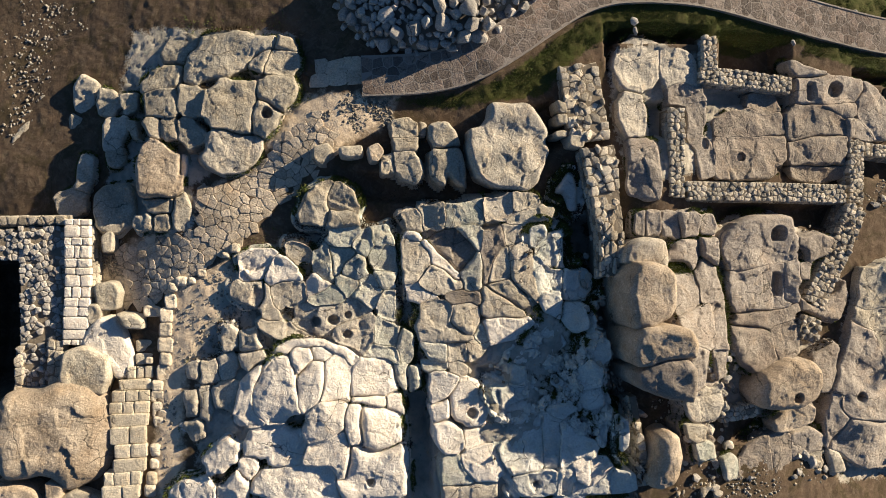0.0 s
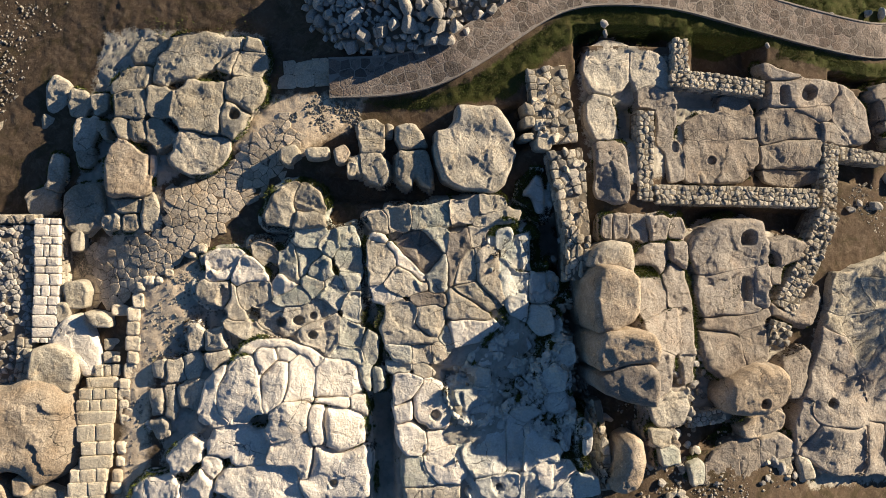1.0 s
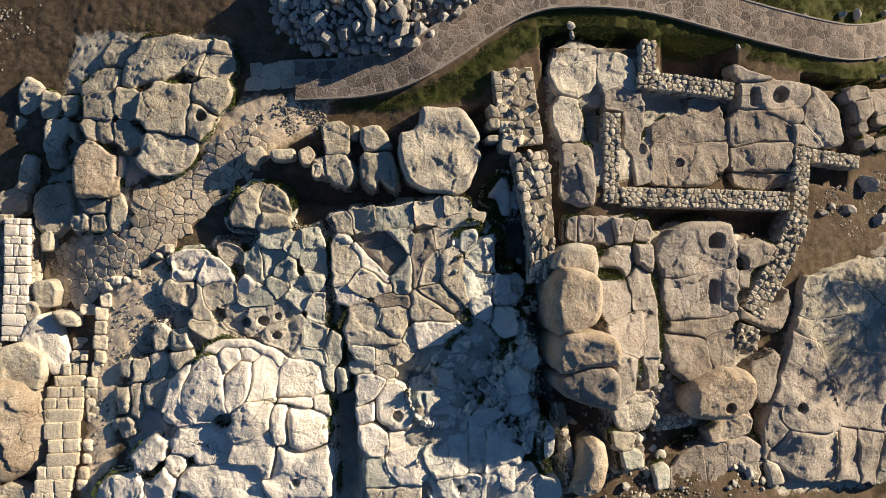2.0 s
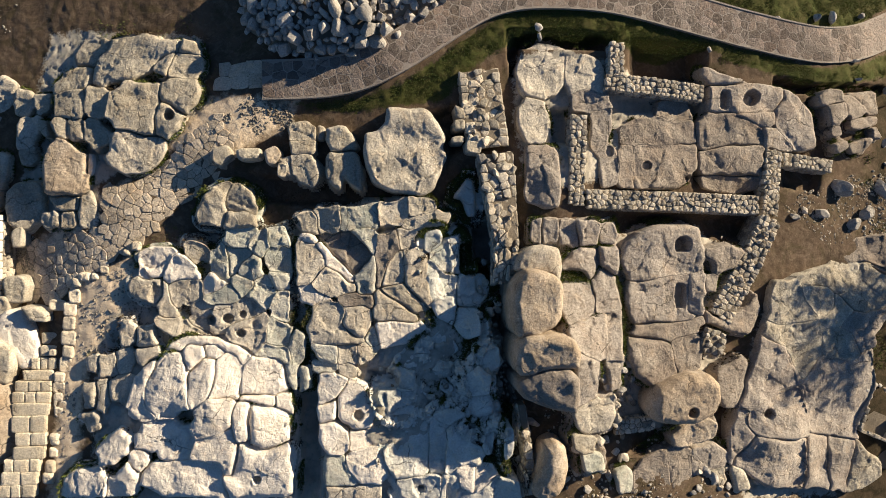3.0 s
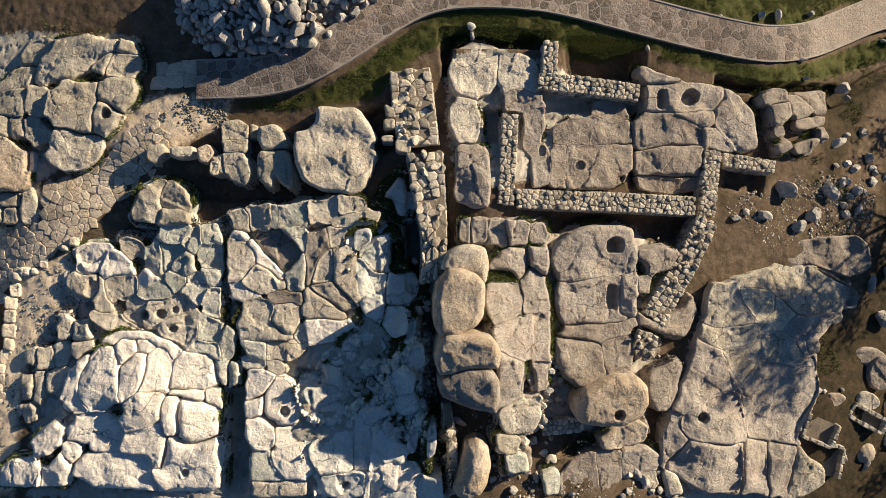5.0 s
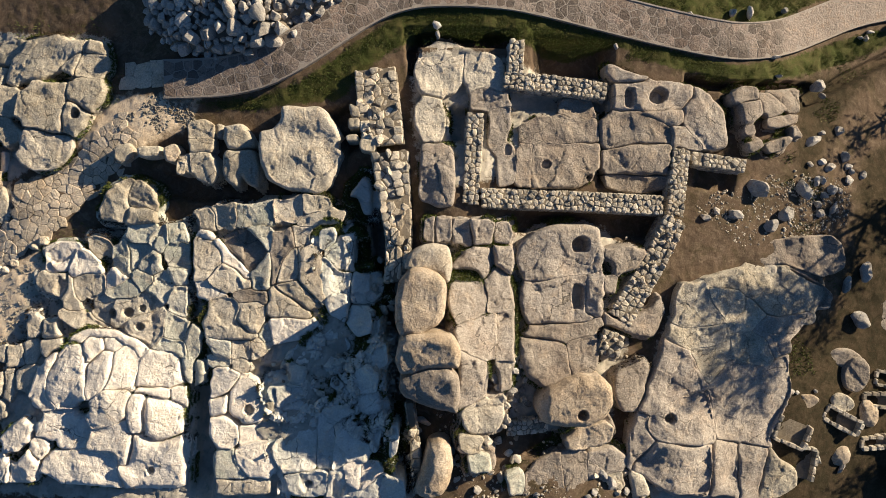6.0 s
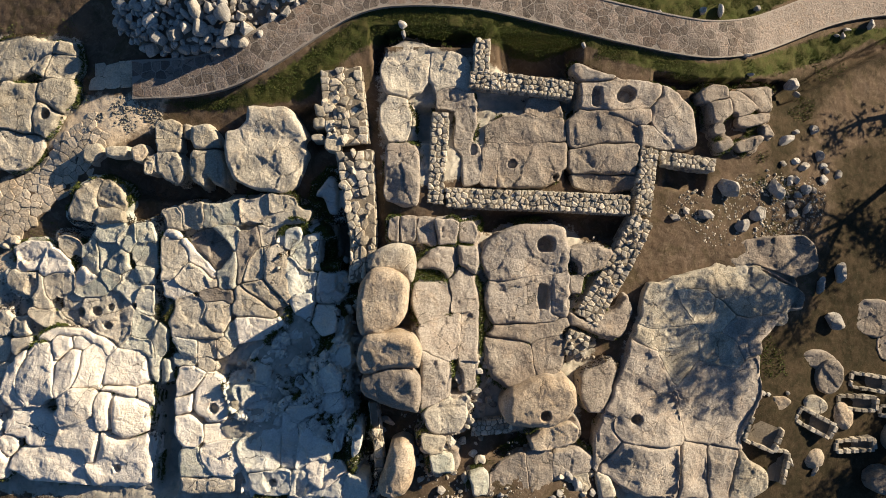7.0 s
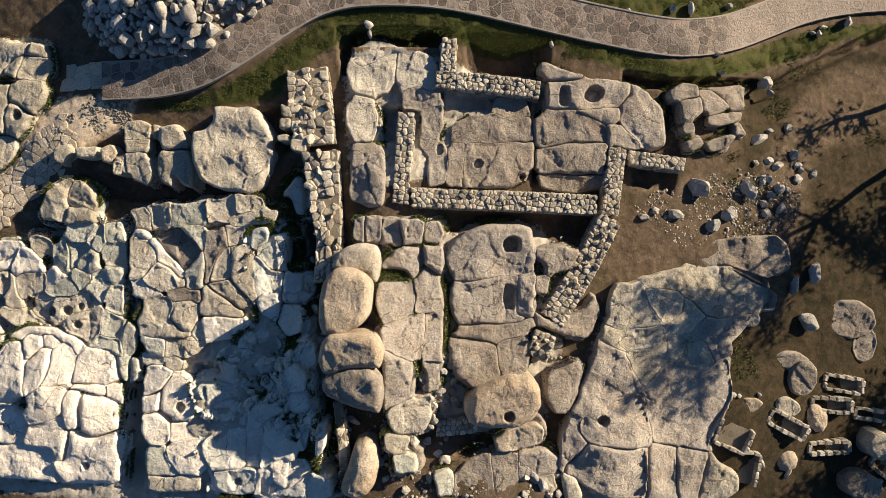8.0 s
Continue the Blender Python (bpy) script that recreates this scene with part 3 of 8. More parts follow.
def patchwork(length, width, size, rng, jitter=0.42, stretch=1.0):
    """Irregular stones that fill a strip, as polygons in strip coordinates (along, across)."""
    nu, nv = max(1, round(length / (size * stretch))), max(1, round(width / size))
    su, sv = length / nu, width / nv
    seeds = {}
    for i in range(-1, nu + 1):
        for j in range(-1, nv + 1):
            seeds[i, j] = ((i + 0.5 + (0.5 if j % 2 else 0.0) * 0.6 + rng.uniform(-jitter, jitter)) * su, (j + 0.5 + rng.uniform(-jitter, jitter) * (0.8 if 0 < j < nv - 1 else 0.4)) * sv)
    out = []
    for i in range(nu):
        for j in range(nv):
            ax, ay = seeds[i, j]
            poly = [(max(0, ax - 2 * su), 0), (min(length, ax + 2 * su), 0), (min(length, ax + 2 * su), width), (max(0, ax - 2 * su), width)]
            for di in (-2, -1, 0, 1, 2):
                for dj in (-2, -1, 0, 1, 2):
                    if (di or dj) and (i + di, j + dj) in seeds:
                        poly = clip_cell(poly, ax, ay, *seeds[i + di, j + dj])
                        if len(poly) < 3:
                            break
                if len(poly) < 3:
                    break
            if len(poly) >= 3:
                out.append(poly)
    return out


def bonded(length, width, size, rng):
    """Squared blocks laid in rows across a strip."""
    out, u = [], 0.0
    while u < length - 0.05:
        d = min(length - u, size * rng.uniform(0.6, 1.5))
        n = rng.choice((1, 2, 2, 3))
        cuts = [0.0] + sorted(width * (i + rng.uniform(-0.22, 0.22)) / n for i in range(1, n)) + [width]
        for a, b in zip(cuts, cuts[1:]):
            out.append([(u, a), (u + d, a), (u + d, b), (u, b)])
        u += d
    return out


def stone_mesh(poly, thick, gap, dome, rng, name="stone", lean=0.0, corner=0.18, slope=(0.0, 0.0)):
    """A stone with the outline poly (world x, y), its top about z 0: worn shoulders, a slightly domed and leaning top."""
    p = np.array(poly)
    c = p.mean(axis=0)
    # even out very short edges and break long ones
    pts = []
    for a, b in zip(p, np.roll(p, -1, axis=0)):
        l = np.hypot(*(b - a))
        if l < 0.015:
            continue
        pts.append(a * (1 - corner) + b * corner)
        pts.append(a * corner + b * (1 - corner))
    if len(pts) < 4:
        return None
    p = np.array(pts) - c
    r = np.hypot(p[:, 0], p[:, 1])
    p = p * (1 - np.minimum(0.6, gap / np.maximum(r, 0.01)))[:, None]
    p += np.array([[rng.uniform(-1, 1), rng.uniform(-1, 1)] for _ in p]) * (0.02 + 0.22 * corner) * r.mean()
    lx, ly = rng.uniform(-lean, lean), rng.uniform(-lean, lean)
    rr = r.mean()
    verts, faces = [], []
    n = len(p)
    for sc, dz in ((1.0, -thick), (1.0, -0.63 * dome - 0.004), (0.90, -0.10 * dome), (0.62, 0.15 * dome)):
        for x, y in p * sc:
            verts.append((x, y, dz + slope[0] * x + slope[1] * y + (lx * x + ly * y + rng.uniform(-0.12, 0.12) * dome if dz > -thick else 0)))
    verts.append((0, 0, 0.25 * dome))
    for k in range(3):
        for i in range(n):
            j = (i + 1) % n
            faces.append((k * n + i, k * n + j, (k + 1) * n + j, (k + 1) * n + i))
    for i in range(n):
        faces.append((3 * n + i, 3 * n + (i + 1) % n, 4 * n))
    me = bpy.data.meshes.new(name)
    me.from_pydata(verts, [], faces)
    me.polygons.foreach_set("use_smooth", np.full(len(me.polygons), False))
    return me, c


def strip_frame(line):
    """Maps (along, across) to the world for a strip about a polyline; returns the mapping and the length."""
    p = [Vector(q) for q in line]
    acc = [0.0]
    for a, b in zip(p, p[1:]):
        acc.append(acc[-1] + (b - a).length)
    def at(u, v):
        i = 0
        while i < len(p) - 2 and u > acc[i + 1]:
            i += 1
        t = (u - acc[i]) / (acc[i + 1] - acc[i])
        d1 = (p[i + 1] - p[i]).normalized()
        d0 = (p[i] - p[i - 1]).normalized() if i > 0 else d1
        d2 = (p[i + 2] - p[i + 1]).normalized() if i < len(p) - 2 else d1
        tt = min(1, max(0, t))
        d = ((d0 + d1) * (1 - tt) + (d1 + d2) * tt).normalized()
        q = p[i] + (p[i + 1] - p[i]) * t
        return q.x - d.y * v, q.y + d.x * v
    return at, acc[-1]


def smooth_line(line, times=2):
    p = [Vector(q) for q in line]
    for _ in range(times):
        q = [p[0]]
        for a, b in zip(p, p[1:]):
            q += [a * 0.75 + b * 0.25, a * 0.25 + b * 0.75]
        p = q + [p[-1]]
    return [tuple(v) for v in p]


def wall_run(line, width, top, size, label, seed, material=None, lean=0.09, jitter=0.5, name="rubble_wall", bed=None, ragged=0.045, faced=True, taper=None, bond=False, loose=0.0):
    """A dry-stone wall: an earth core with the stones of its head and faces set on it, each its own piece."""
    rng = random.Random(seed)
    at, length = strip_frame(line)
    mid = at(length / 2, 0)
    tops = top if isinstance(top, tuple) else (top, top)
    bed = bed if bed is not None else min(height(*at(length * f, 0)) for f in (0, 0.5, 1)) - 0.3
    w = thing(name, (mid[0], mid[1], bed), label, "wall", kind="structure")
    wide = (lambda u: width + (taper - width) * u / length) if taper else (lambda u: width)
    bm = bmesh.new()
    steps = max(2, int(length / 0.4))
    prev = None
    for i in range(steps + 1):
        u = length * i / steps
        zt = tops[0] + (tops[1] - tops[0]) * u / length - 0.035
        h = wide(u) / 2 - 0.05
        ring = []
        for v, z in ((-h, bed), (-h, zt), (h, zt), (h, bed)):
            x, y = at(min(max(u, 0.05), length - 0.05), v)
            ring.append(bm.verts.new((x - mid[0], y - mid[1], z - bed)))
        if prev:
            for a in range(4):
                bm.faces.new((prev[a], prev[(a + 1) % 4], ring[(a + 1) % 4], ring[a]))
        else:
            bm.faces.new(ring[::-1])
        prev = ring
    bm.faces.new(prev)
    bmesh.ops.recalc_face_normals(bm, faces=bm.faces)
    part("core", bm, MORTAR, w, "earth and small rubble core")
    for poly in (bonded(length, width, size, rng) if bond else patchwork(length, width, size, rng, jitter, stretch=1.1)):
        um = sum(q[0] for q in poly) / len(poly)
        vm = sum(q[1] for q in poly) / len(poly)
        pts = [at(u, (v - width / 2) * wide(u) / width) for u, v in poly]
        got = stone_mesh(pts, 0.22, 0.003 + rng.random() * 0.014, 0.055, rng, lean=1.3 * lean, corner=0.11)
        if got:
            z = tops[0] + (tops[1] - tops[0]) * um / length + rng.uniform(-ragged, ragged)
            place("stone", got[0], material or rng.choice((RUBBLE, BEIGE, KERB, GREY)), (*got[1], z), w)
    for _ in range(int(length * width * loose)):
        u, v = rng.uniform(0.1, length - 0.1), rng.uniform(-0.46, 0.46) * width
        x, y = at(u, v * wide(u) / width)
        a = rng.uniform(0.6, 1.5) * size
        ob = new("stone", WALL_STONES[rng.randrange(len(WALL_STONES))])
        ob.parent = w
        ob.rotation_euler = (rng.uniform(-0.5, 0.5), rng.uniform(-0.5, 0.5), rng.uniform(0, 6.28))
        ob.scale = (a, a * rng.uniform(0.55, 0.9), a * rng.uniform(0.5, 0.8))
        ob.location = Vector((x, y, tops[0] + (tops[1] - tops[0]) * u / length + rng.uniform(-0.02, 0.08))) - w.location
    if faced:
        # face stones on both sides and the ends, course by course
        for side in (-1, 1):
            u = rng.uniform(0.1, 0.2)
            course = 0
            zc = tops[0] - 0.28
            while zc > bed + 0.3 and course < 4:
                u = rng.uniform(0.05, 0.25)
                while u < length - 0.12:
                    l, hgt, dep = rng.uniform(0.7, 1.35) * size, rng.uniform(0.16, 0.22), 0.24
                    slope = (tops[1] - tops[0]) * u / length
                    a, b = at(u, side * (wide(u) / 2 - 0.09)), at(u + l, side * (wide(u + l) / 2 - 0.09))
                    d = Vector((b[0] - a[0], b[1] - a[1], 0))
                    m = Matrix.Translation(((a[0] + b[0]) / 2, (a[1] + b[1]) / 2, zc + slope - hgt / 2 + 0.05)) @ Matrix.Rotation(math.atan2(d.y, d.x) + rng.uniform(-0.06, 0.06), 4, "Z")
                    ob = new("stone", FACE_STONES[rng.randrange(len(FACE_STONES))])
                    ob.parent = w
                    ob.matrix_parent_inverse = Matrix.Translation(-w.location)
                    ob.matrix_basis = m @ Matrix.Diagonal((l * 0.96, dep, hgt * 0.95, 1))
                    u += l
                zc -= 0.21
                course += 1
    return w


def face_stone(seed):
    rng = random.Random(seed)
    bm = bmesh.new()
    bmesh.ops.create_cube(bm, size=1.0)
    bmesh.ops.bevel(bm, geom=bm.edges[:], offset=0.13, segments=1, affect="EDGES", profile=0.6)
    for v in bm.verts:
        v.co += Vector((rng.uniform(-1, 1), rng.uniform(-1, 1), rng.uniform(-1, 1))) * 0.05
    me = bpy.data.meshes.new("stone")
    bm.to_mesh(me)
    bm.free()
    me.materials.append(RUBBLE)
    return me


FACE_STONES = [face_stone(400 + i) for i in range(6)]


def loose_stone(seed, flat=0.7, sub=2, material=None):
    """A broken stone about one metre across: flattened planes on a lump."""
    rng = random.Random(seed)
    bm = bmesh.new()
    bmesh.ops.create_icosphere(bm, subdivisions=sub, radius=0.5)
    cuts = []
    for _ in range(13):
        n = Vector((rng.gauss(0, 1), rng.gauss(0, 1), rng.gauss(0, 1))).normalized()
        cuts.append((n, rng.uniform(0.24, 0.42)))
    for v in bm.verts:
        for n, lim in cuts:
            over = v.co.dot(n) - lim
            if over > 0:
                v.co -= n * over * 0.97
        v.co *= 1 + 0.04 * noise.noise(v.co * 4 + Vector((seed, 0, 0)))
        v.co.z *= flat
    me = bpy.data.meshes.new("stone")
    bm.to_mesh(me)
    bm.free()
    me.materials.append(material or RUBBLE)
    me.polygons.foreach_set("use_smooth", np.full(len(me.polygons), False))
    return me


WALL_STONES = [loose_stone(560 + i, 0.9, 2, (RUBBLE, BEIGE, KERB)[i % 3]) for i in range(9)]
LOOSE = [loose_stone(500 + i, 0.7, 3, HEAP) for i in range(8)]
HEAPED = [loose_stone(520 + i, 0.85, 3, HEAP) for i in range(10)]


def lay_stone(x, y, sx, sy, sz, turn, label="", name="field_stone", mesh=None, parent=None, z=None, tip=(0, 0), group=""):
    """A loose stone lying on the ground, a little sunk in."""
    rng = random.Random(int(x * 977 + y * 331))
    me = mesh or LOOSE[rng.randrange(len(LOOSE))]
    ob = new(name, me)
    ob.rotation_euler = (radians(tip[0]) + rng.uniform(-0.2, 0.2), radians(tip[1]) + rng.uniform(-0.2, 0.2), radians(turn))
    ob.scale = (sx, sy, sz)
    at = Vector((x, y, (float(surface(np.array([x]), np.array([y]))[0]) if z is None else z) + sz * 0.22))
    ob.location = at - parent.location if parent else at
    if parent:
        ob.parent = parent
    else:
        tagged(ob, label, "stone", group)
    return ob


# ---- the ground: one sheet of earth, grass and bedrock, out to the horizon ----
GRASS_AREAS = (
    [(-2.07, 6.09), (0.05, 6.28), (1.76, 6.74), (3.51, 7.92), (5.78, 9.58), (7.40, 10.17), (10.29, 9.83), (14.23, 8.97), (18.85, 8.10), (18.81, 7.37), (14.22, 8.63), (12.39, 8.10), (10.82, 8.47), (10.04, 8.76), (7.16, 8.87), (5.79, 8.30), (4.42, 7.31), (3.52, 6.24), (1.76, 6.06), (-0.16, 5.72)],
    [(14.82, 8.64), (17.07, 8.21), (19.38, 8.08), (21.70, 8.53), (24.87, 9.75), (26.84, 10.42), (31.09, 10.86), (31.08, 10.20), (27.69, 9.92), (25.45, 8.91), (22.87, 8.03), (20.36, 7.42), (18.91, 7.43), (16.85, 7.76), (14.83, 8.26)],
    [(15.93, 10.31), (18.22, 9.84), (19.89, 9.78), (21.46, 10.15), (23.41, 11.25), (27.66, 12.33), (27.64, 13.56), (12.55, 12.03), (12.56, 10.92), (14.35, 10.68)],
)
ROCK_AREAS = (
    [(-6.39, 1.04), (-2.17, 1.49), (3.30, 2.37), (5.51, 1.67), (6.15, -0.53), (6.22, -5.26), (6.60, -9.42), (-9.60, -9.13), (-9.55, -3.06), (-8.90, -1.82), (-8.10, 0.03)],
    [(6.71, 0.77), (10.44, 1.13), (13.87, 1.54), (14.84, 0.14), (14.71, -3.55), (14.08, -6.72), (10.78, -6.37), (9.32, -5.82), (6.80, -3.15)],
    [(-12.80, 4.52), (-12.40, 7.37), (-12.00, 9.13), (-10.60, 9.20), (-5.83, 8.77), (-5.65, 6.13), (-6.94, 4.88), (-9.68, 3.01), (-9.68, 1.32), (-12.60, 1.63), (-13.00, 2.95)],
    [(16.92, -1.10), (20.00, -0.21), (23.20, 0.49), (23.46, -0.20), (22.17, -2.02), (21.27, -3.39), (20.89, -7.42), (20.20, -9.77), (15.37, -9.27), (15.19, -7.22), (15.91, -3.28)],
    [(6.37, 8.04), (8.22, 8.38), (9.53, 7.99), (13.96, 7.03), (17.31, 6.89), (18.96, 5.61), (18.31, 4.66), (16.28, 3.78), (11.76, 3.43), (10.24, 3.39), (6.72, 2.68), (6.27, 5.78)],
)
# dark earth about the graves, then the bank's shadow painted below the path
DAMP_AND_SHADE_AREAS = (
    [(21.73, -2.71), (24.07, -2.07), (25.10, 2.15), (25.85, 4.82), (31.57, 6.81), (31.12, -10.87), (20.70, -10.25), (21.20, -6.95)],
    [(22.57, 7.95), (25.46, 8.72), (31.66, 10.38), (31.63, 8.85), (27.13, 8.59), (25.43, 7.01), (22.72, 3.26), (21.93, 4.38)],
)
TRODDEN_AREAS = (
    [(-10.58, -0.98), (-8.46, 0.24), (-6.88, -1.91), (-7.30, -2.94), (-8.53, -2.90), (-9.97, -3.68), (-10.19, -9.13), (-11.21, -9.12), (-10.90, -4.69), (-10.59, -1.81)],
    [(-5.43, 6.44), (-2.07, 6.21), (-2.30, 5.32), (-4.22, 4.34), (-5.04, 4.80), (-6.73, 4.43), (-8.85, 2.99), (-10.56, 1.13), (-13.37, -1.62), (-13.73, -0.54), (-11.69, 1.15), (-8.44, 3.20)],
)
# trenches and hollows dug or worn below the general level: x, y, half sizes, turn, depth
HOLLOWS = (
    (5.36, 0.47, 0.99, 0.50, -86.5, 1.40),
    (4.46, 0.38, 0.44, 0.30, -80.7, 0.60),
    (5.73, -3.53, 1.71, 0.28, -87.1, 1.50),
    (6.07, -7.01, 1.78, 0.25, -84.1, 1.30),
    (-1.47, -6.75, 1.78, 0.35, -88.9, 0.70),
    (13.16, 1.51, 2.97, 0.38, -2.2, 0.50),
    (13.79, 4.96, 1.57, 0.12, -92.9, 0.50),
    (-0.82, 2.71, 2.59, 0.45, -4.6, 0.35),
    (8.14, 5.33, 0.64, 0.35, -87.9, 0.60),
    (12.12, 6.29, 1.53, 0.25, -0.6, 0.35),
    (8.14, 8.69, 1.78, 0.30, 0.4, 1.10),
    (6.31, 7.84, 0.48, 0.20, -82.1, 0.80),
    (12.58, 8.10, 1.36, 0.65, -0.8, 0.80),
    (18.22, 7.27, 0.93, 0.22, -6.2, 0.80),
    (21.13, 7.41, 1.75, 0.15, 4.7, 0.80),
    (3.86, 5.17, 0.73, 0.40, -62.4, 0.50),
    (1.28, -4.35, 0.40, 0.45, -79.9, 0.35),
    (12.37, -6.86, 1.64, 0.40, -2.2, 0.40),
    (18.56, 3.54, 0.71, 0.50, -12.4, 0.35),
    (-17.17, -2.16, 2.34, 0.90, -88.5, 2.20),
    (19.06, 6.06, 0.67, 0.25, -78.0, 0.40),
    (26.11, 8.57, 3.67, 0.25, 27.0, 0.50),
)


def zone(areas, x, y, soft):
    best = np.full(x.shape, -9.0)
    for a in areas:
        best = np.maximum(best, inside(a, x, y)[0])
    return np.clip(0.5 + best / soft, 0, 1)


def hollow_depth(x, y):
    z = np.zeros(x.shape)
    for hx, hy, rx, ry, turn, deep in HOLLOWS:
        c, s = math.cos(radians(turn)), math.sin(radians(turn))
        u, v = (x - hx) * c + (y - hy) * s, -(x - hx) * s + (y - hy) * c
        q = np.maximum(np.abs(u) / rx, np.abs(v) / ry)
        z = z + deep * np.clip((1.25 - q) / 0.4, 0, 1)
    return z


def ground_relief(x, y):
    return base_height(x, y) - hollow_depth(x, y)


def build_ground():
    far = [6.0 * 1.5 ** i for i in range(1, 13)]
    xs = np.array([-19 - f for f in far[::-1]] + list(np.arange(-19, 31.01, 0.085)) + [31 + f for f in far])
    ys = np.array([-12 - f for f in far[::-1]] + list(np.arange(-12, 13.01, 0.085)) + [13 + f for f in far])
    x, y = np.meshgrid(xs, ys, indexing="ij")
    near = (np.abs(x - 6) < 26) & (np.abs(y - 0.5) < 13)
    grass, bare = zone(GRASS_AREAS, x, y, 0.5), zone(ROCK_AREAS, x, y, 0.8)
    # first mask: dark earth plus the bank's painted shadow
    damp_and_shade, trodden = zone(DAMP_AND_SHADE_AREAS, x, y, 1.5), zone(TRODDEN_AREAS, x, y, 1.0)
    z = ground_relief(x, y)
    ux, uy = x + 0.3 * fbm(x * 1.4, y * 1.4, 5, 3), y + 0.3 * fbm(x * 1.4, y * 1.4, 25, 3)
    gap, facet = cells(ux * 1.5, uy * 1.5, 3)
    gap2, facet2 = cells(ux * 4.0, uy * 4.0, 11)
    rough = bare * near
    z += rough * (0.07 * facet + 0.02 * facet2 - 0.06 * np.exp(-((gap / 0.05) ** 2)) - 0.05 * np.exp(-((gap2 / 0.1) ** 2)))
    z += near * (0.06 * fbm(x * 0.8, y * 0.8, 1, 3) + 0.035 * fbm(x * 5, y * 5, 2, 3) + 0.07 * grass * fbm(x * 3, y * 3, 8, 3))
    n, m = x.shape
    i = np.arange(n * m).reshape(n, m)
    quads = np.stack([i[:-1, :-1].ravel(), i[1:, :-1].ravel(), i[1:, 1:].ravel(), i[:-1, 1:].ravel()], axis=1)
    me = mesh_of("ground", np.c_[x.ravel(), y.ravel(), z.ravel()], quads)
    att = me.attributes.new("zones", "FLOAT_COLOR", "POINT")
    att.data.foreach_set("color", np.c_[damp_and_shade.ravel(), grass.ravel(), bare.ravel(), np.ones(n * m)].astype(np.float32).ravel())
    att = me.attributes.new("trodden", "FLOAT", "POINT")
    att.data.foreach_set("value", trodden.astype(np.float32).ravel())
    ob = place("ground", me, ground_material(), (0, 0, 0))
    return tagged(ob, "sheet of brown earth, winter grass and bare granite bedrock", "ground", kind="structure")


build_ground()


# ---- the north-west outcrop: split granite boulders beside the old street ----

nw = thing("rock_outcrop", (-9.85, 5.78, -0.93), 'cluster of split, lichen-stained granite boulders beside the cobbled street', "rock outcrop")
rock([(-9.52, 8.20), (-9.18, 8.71), (-7.89, 8.80), (-7.48, 8.73), (-7.38, 8.58), (-6.44, 8.50), (-6.55, 8.08), (-7.06, 7.85), (-7.49, 7.46), (-7.93, 7.17), (-8.87, 6.97), (-9.59, 6.76), (-9.85, 7.03), (-9.86, 8.01)], -0.50, GREY, nw, tilt=(0.220, -0.161))
rock([(-6.34, 8.50), (-5.83, 8.45), (-5.70, 7.99), (-6.25, 7.98), (-6.45, 8.08)], -0.16, GREY, nw, tilt=(0.001, -0.014))
rock([(-7.38, 7.76), (-6.66, 8.01), (-6.76, 7.54), (-6.98, 7.17), (-7.29, 7.24), (-7.49, 7.46)], -0.16, GREY, nw, tilt=(0.101, -0.030))
rock([(-6.66, 7.86), (-6.15, 7.98), (-5.64, 7.78), (-5.60, 7.35), (-6.06, 6.98), (-6.77, 7.13), (-6.87, 7.38)], -0.14, GREY, nw, tilt=(0.015, -0.056))
rock([(-8.86, 6.44), (-8.35, 6.86), (-7.66, 6.76), (-7.16, 6.77), (-7.23, 6.25), (-7.33, 5.63), (-7.40, 4.97), (-8.00, 4.95), (-8.79, 5.17), (-9.08, 5.51), (-8.97, 6.03)], -0.02, GREY, nw, holes=((-8.23, 6.34, 0.42, 0.29, 0.07),))
rock([(-7.07, 6.79), (-6.46, 7.06), (-5.85, 6.92), (-5.65, 6.60), (-5.87, 6.07), (-6.28, 5.71), (-6.78, 6.02), (-7.12, 6.27)], -0.05, GREY, nw, tilt=(-0.002, -0.028))
rock([(-7.19, 5.96), (-6.78, 6.06), (-6.32, 5.65), (-6.50, 5.13), (-6.92, 4.78), (-7.29, 4.93), (-7.35, 5.55)], -0.06, GREY, nw, tilt=(0.055, 0.039), holes=((-6.83, 5.64, 0.17, 0.17, 0.45),))
rock([(-9.07, 4.32), (-8.86, 4.94), (-8.35, 5.01), (-7.76, 4.74), (-7.09, 4.74), (-7.06, 4.32), (-7.27, 3.90), (-7.79, 3.48), (-8.59, 3.42), (-9.08, 3.76), (-9.28, 4.01)], -0.25, BEIGE, nw)
rock([(-10.01, 6.78), (-9.58, 6.65), (-9.09, 6.52), (-9.19, 5.57), (-9.76, 5.58), (-10.06, 5.89)], -0.34, GREY, nw, tilt=(0.105, -0.140))
rock([(-11.59, 6.92), (-11.22, 7.35), (-10.62, 7.64), (-10.07, 7.67), (-10.01, 6.78), (-10.91, 6.67), (-11.45, 6.54)], -1.10, GREY, nw, tilt=(0.220, -0.220))
rock([(-11.37, 6.42), (-10.80, 6.67), (-10.11, 6.60), (-10.11, 5.58), (-10.80, 5.60), (-11.20, 5.71)], -0.58, GREY, nw, tilt=(0.185, -0.220))
rock([(-10.90, 7.98), (-10.67, 8.74), (-10.06, 8.99), (-9.41, 8.67), (-9.41, 8.30), (-9.86, 8.01), (-9.95, 7.66), (-10.63, 7.71)], -1.36, GREY, nw, tilt=(0.220, -0.220))
rock([(-11.35, 5.39), (-10.89, 5.49), (-10.65, 5.08), (-10.82, 4.77), (-11.16, 4.97)], -0.50, GREY, nw)
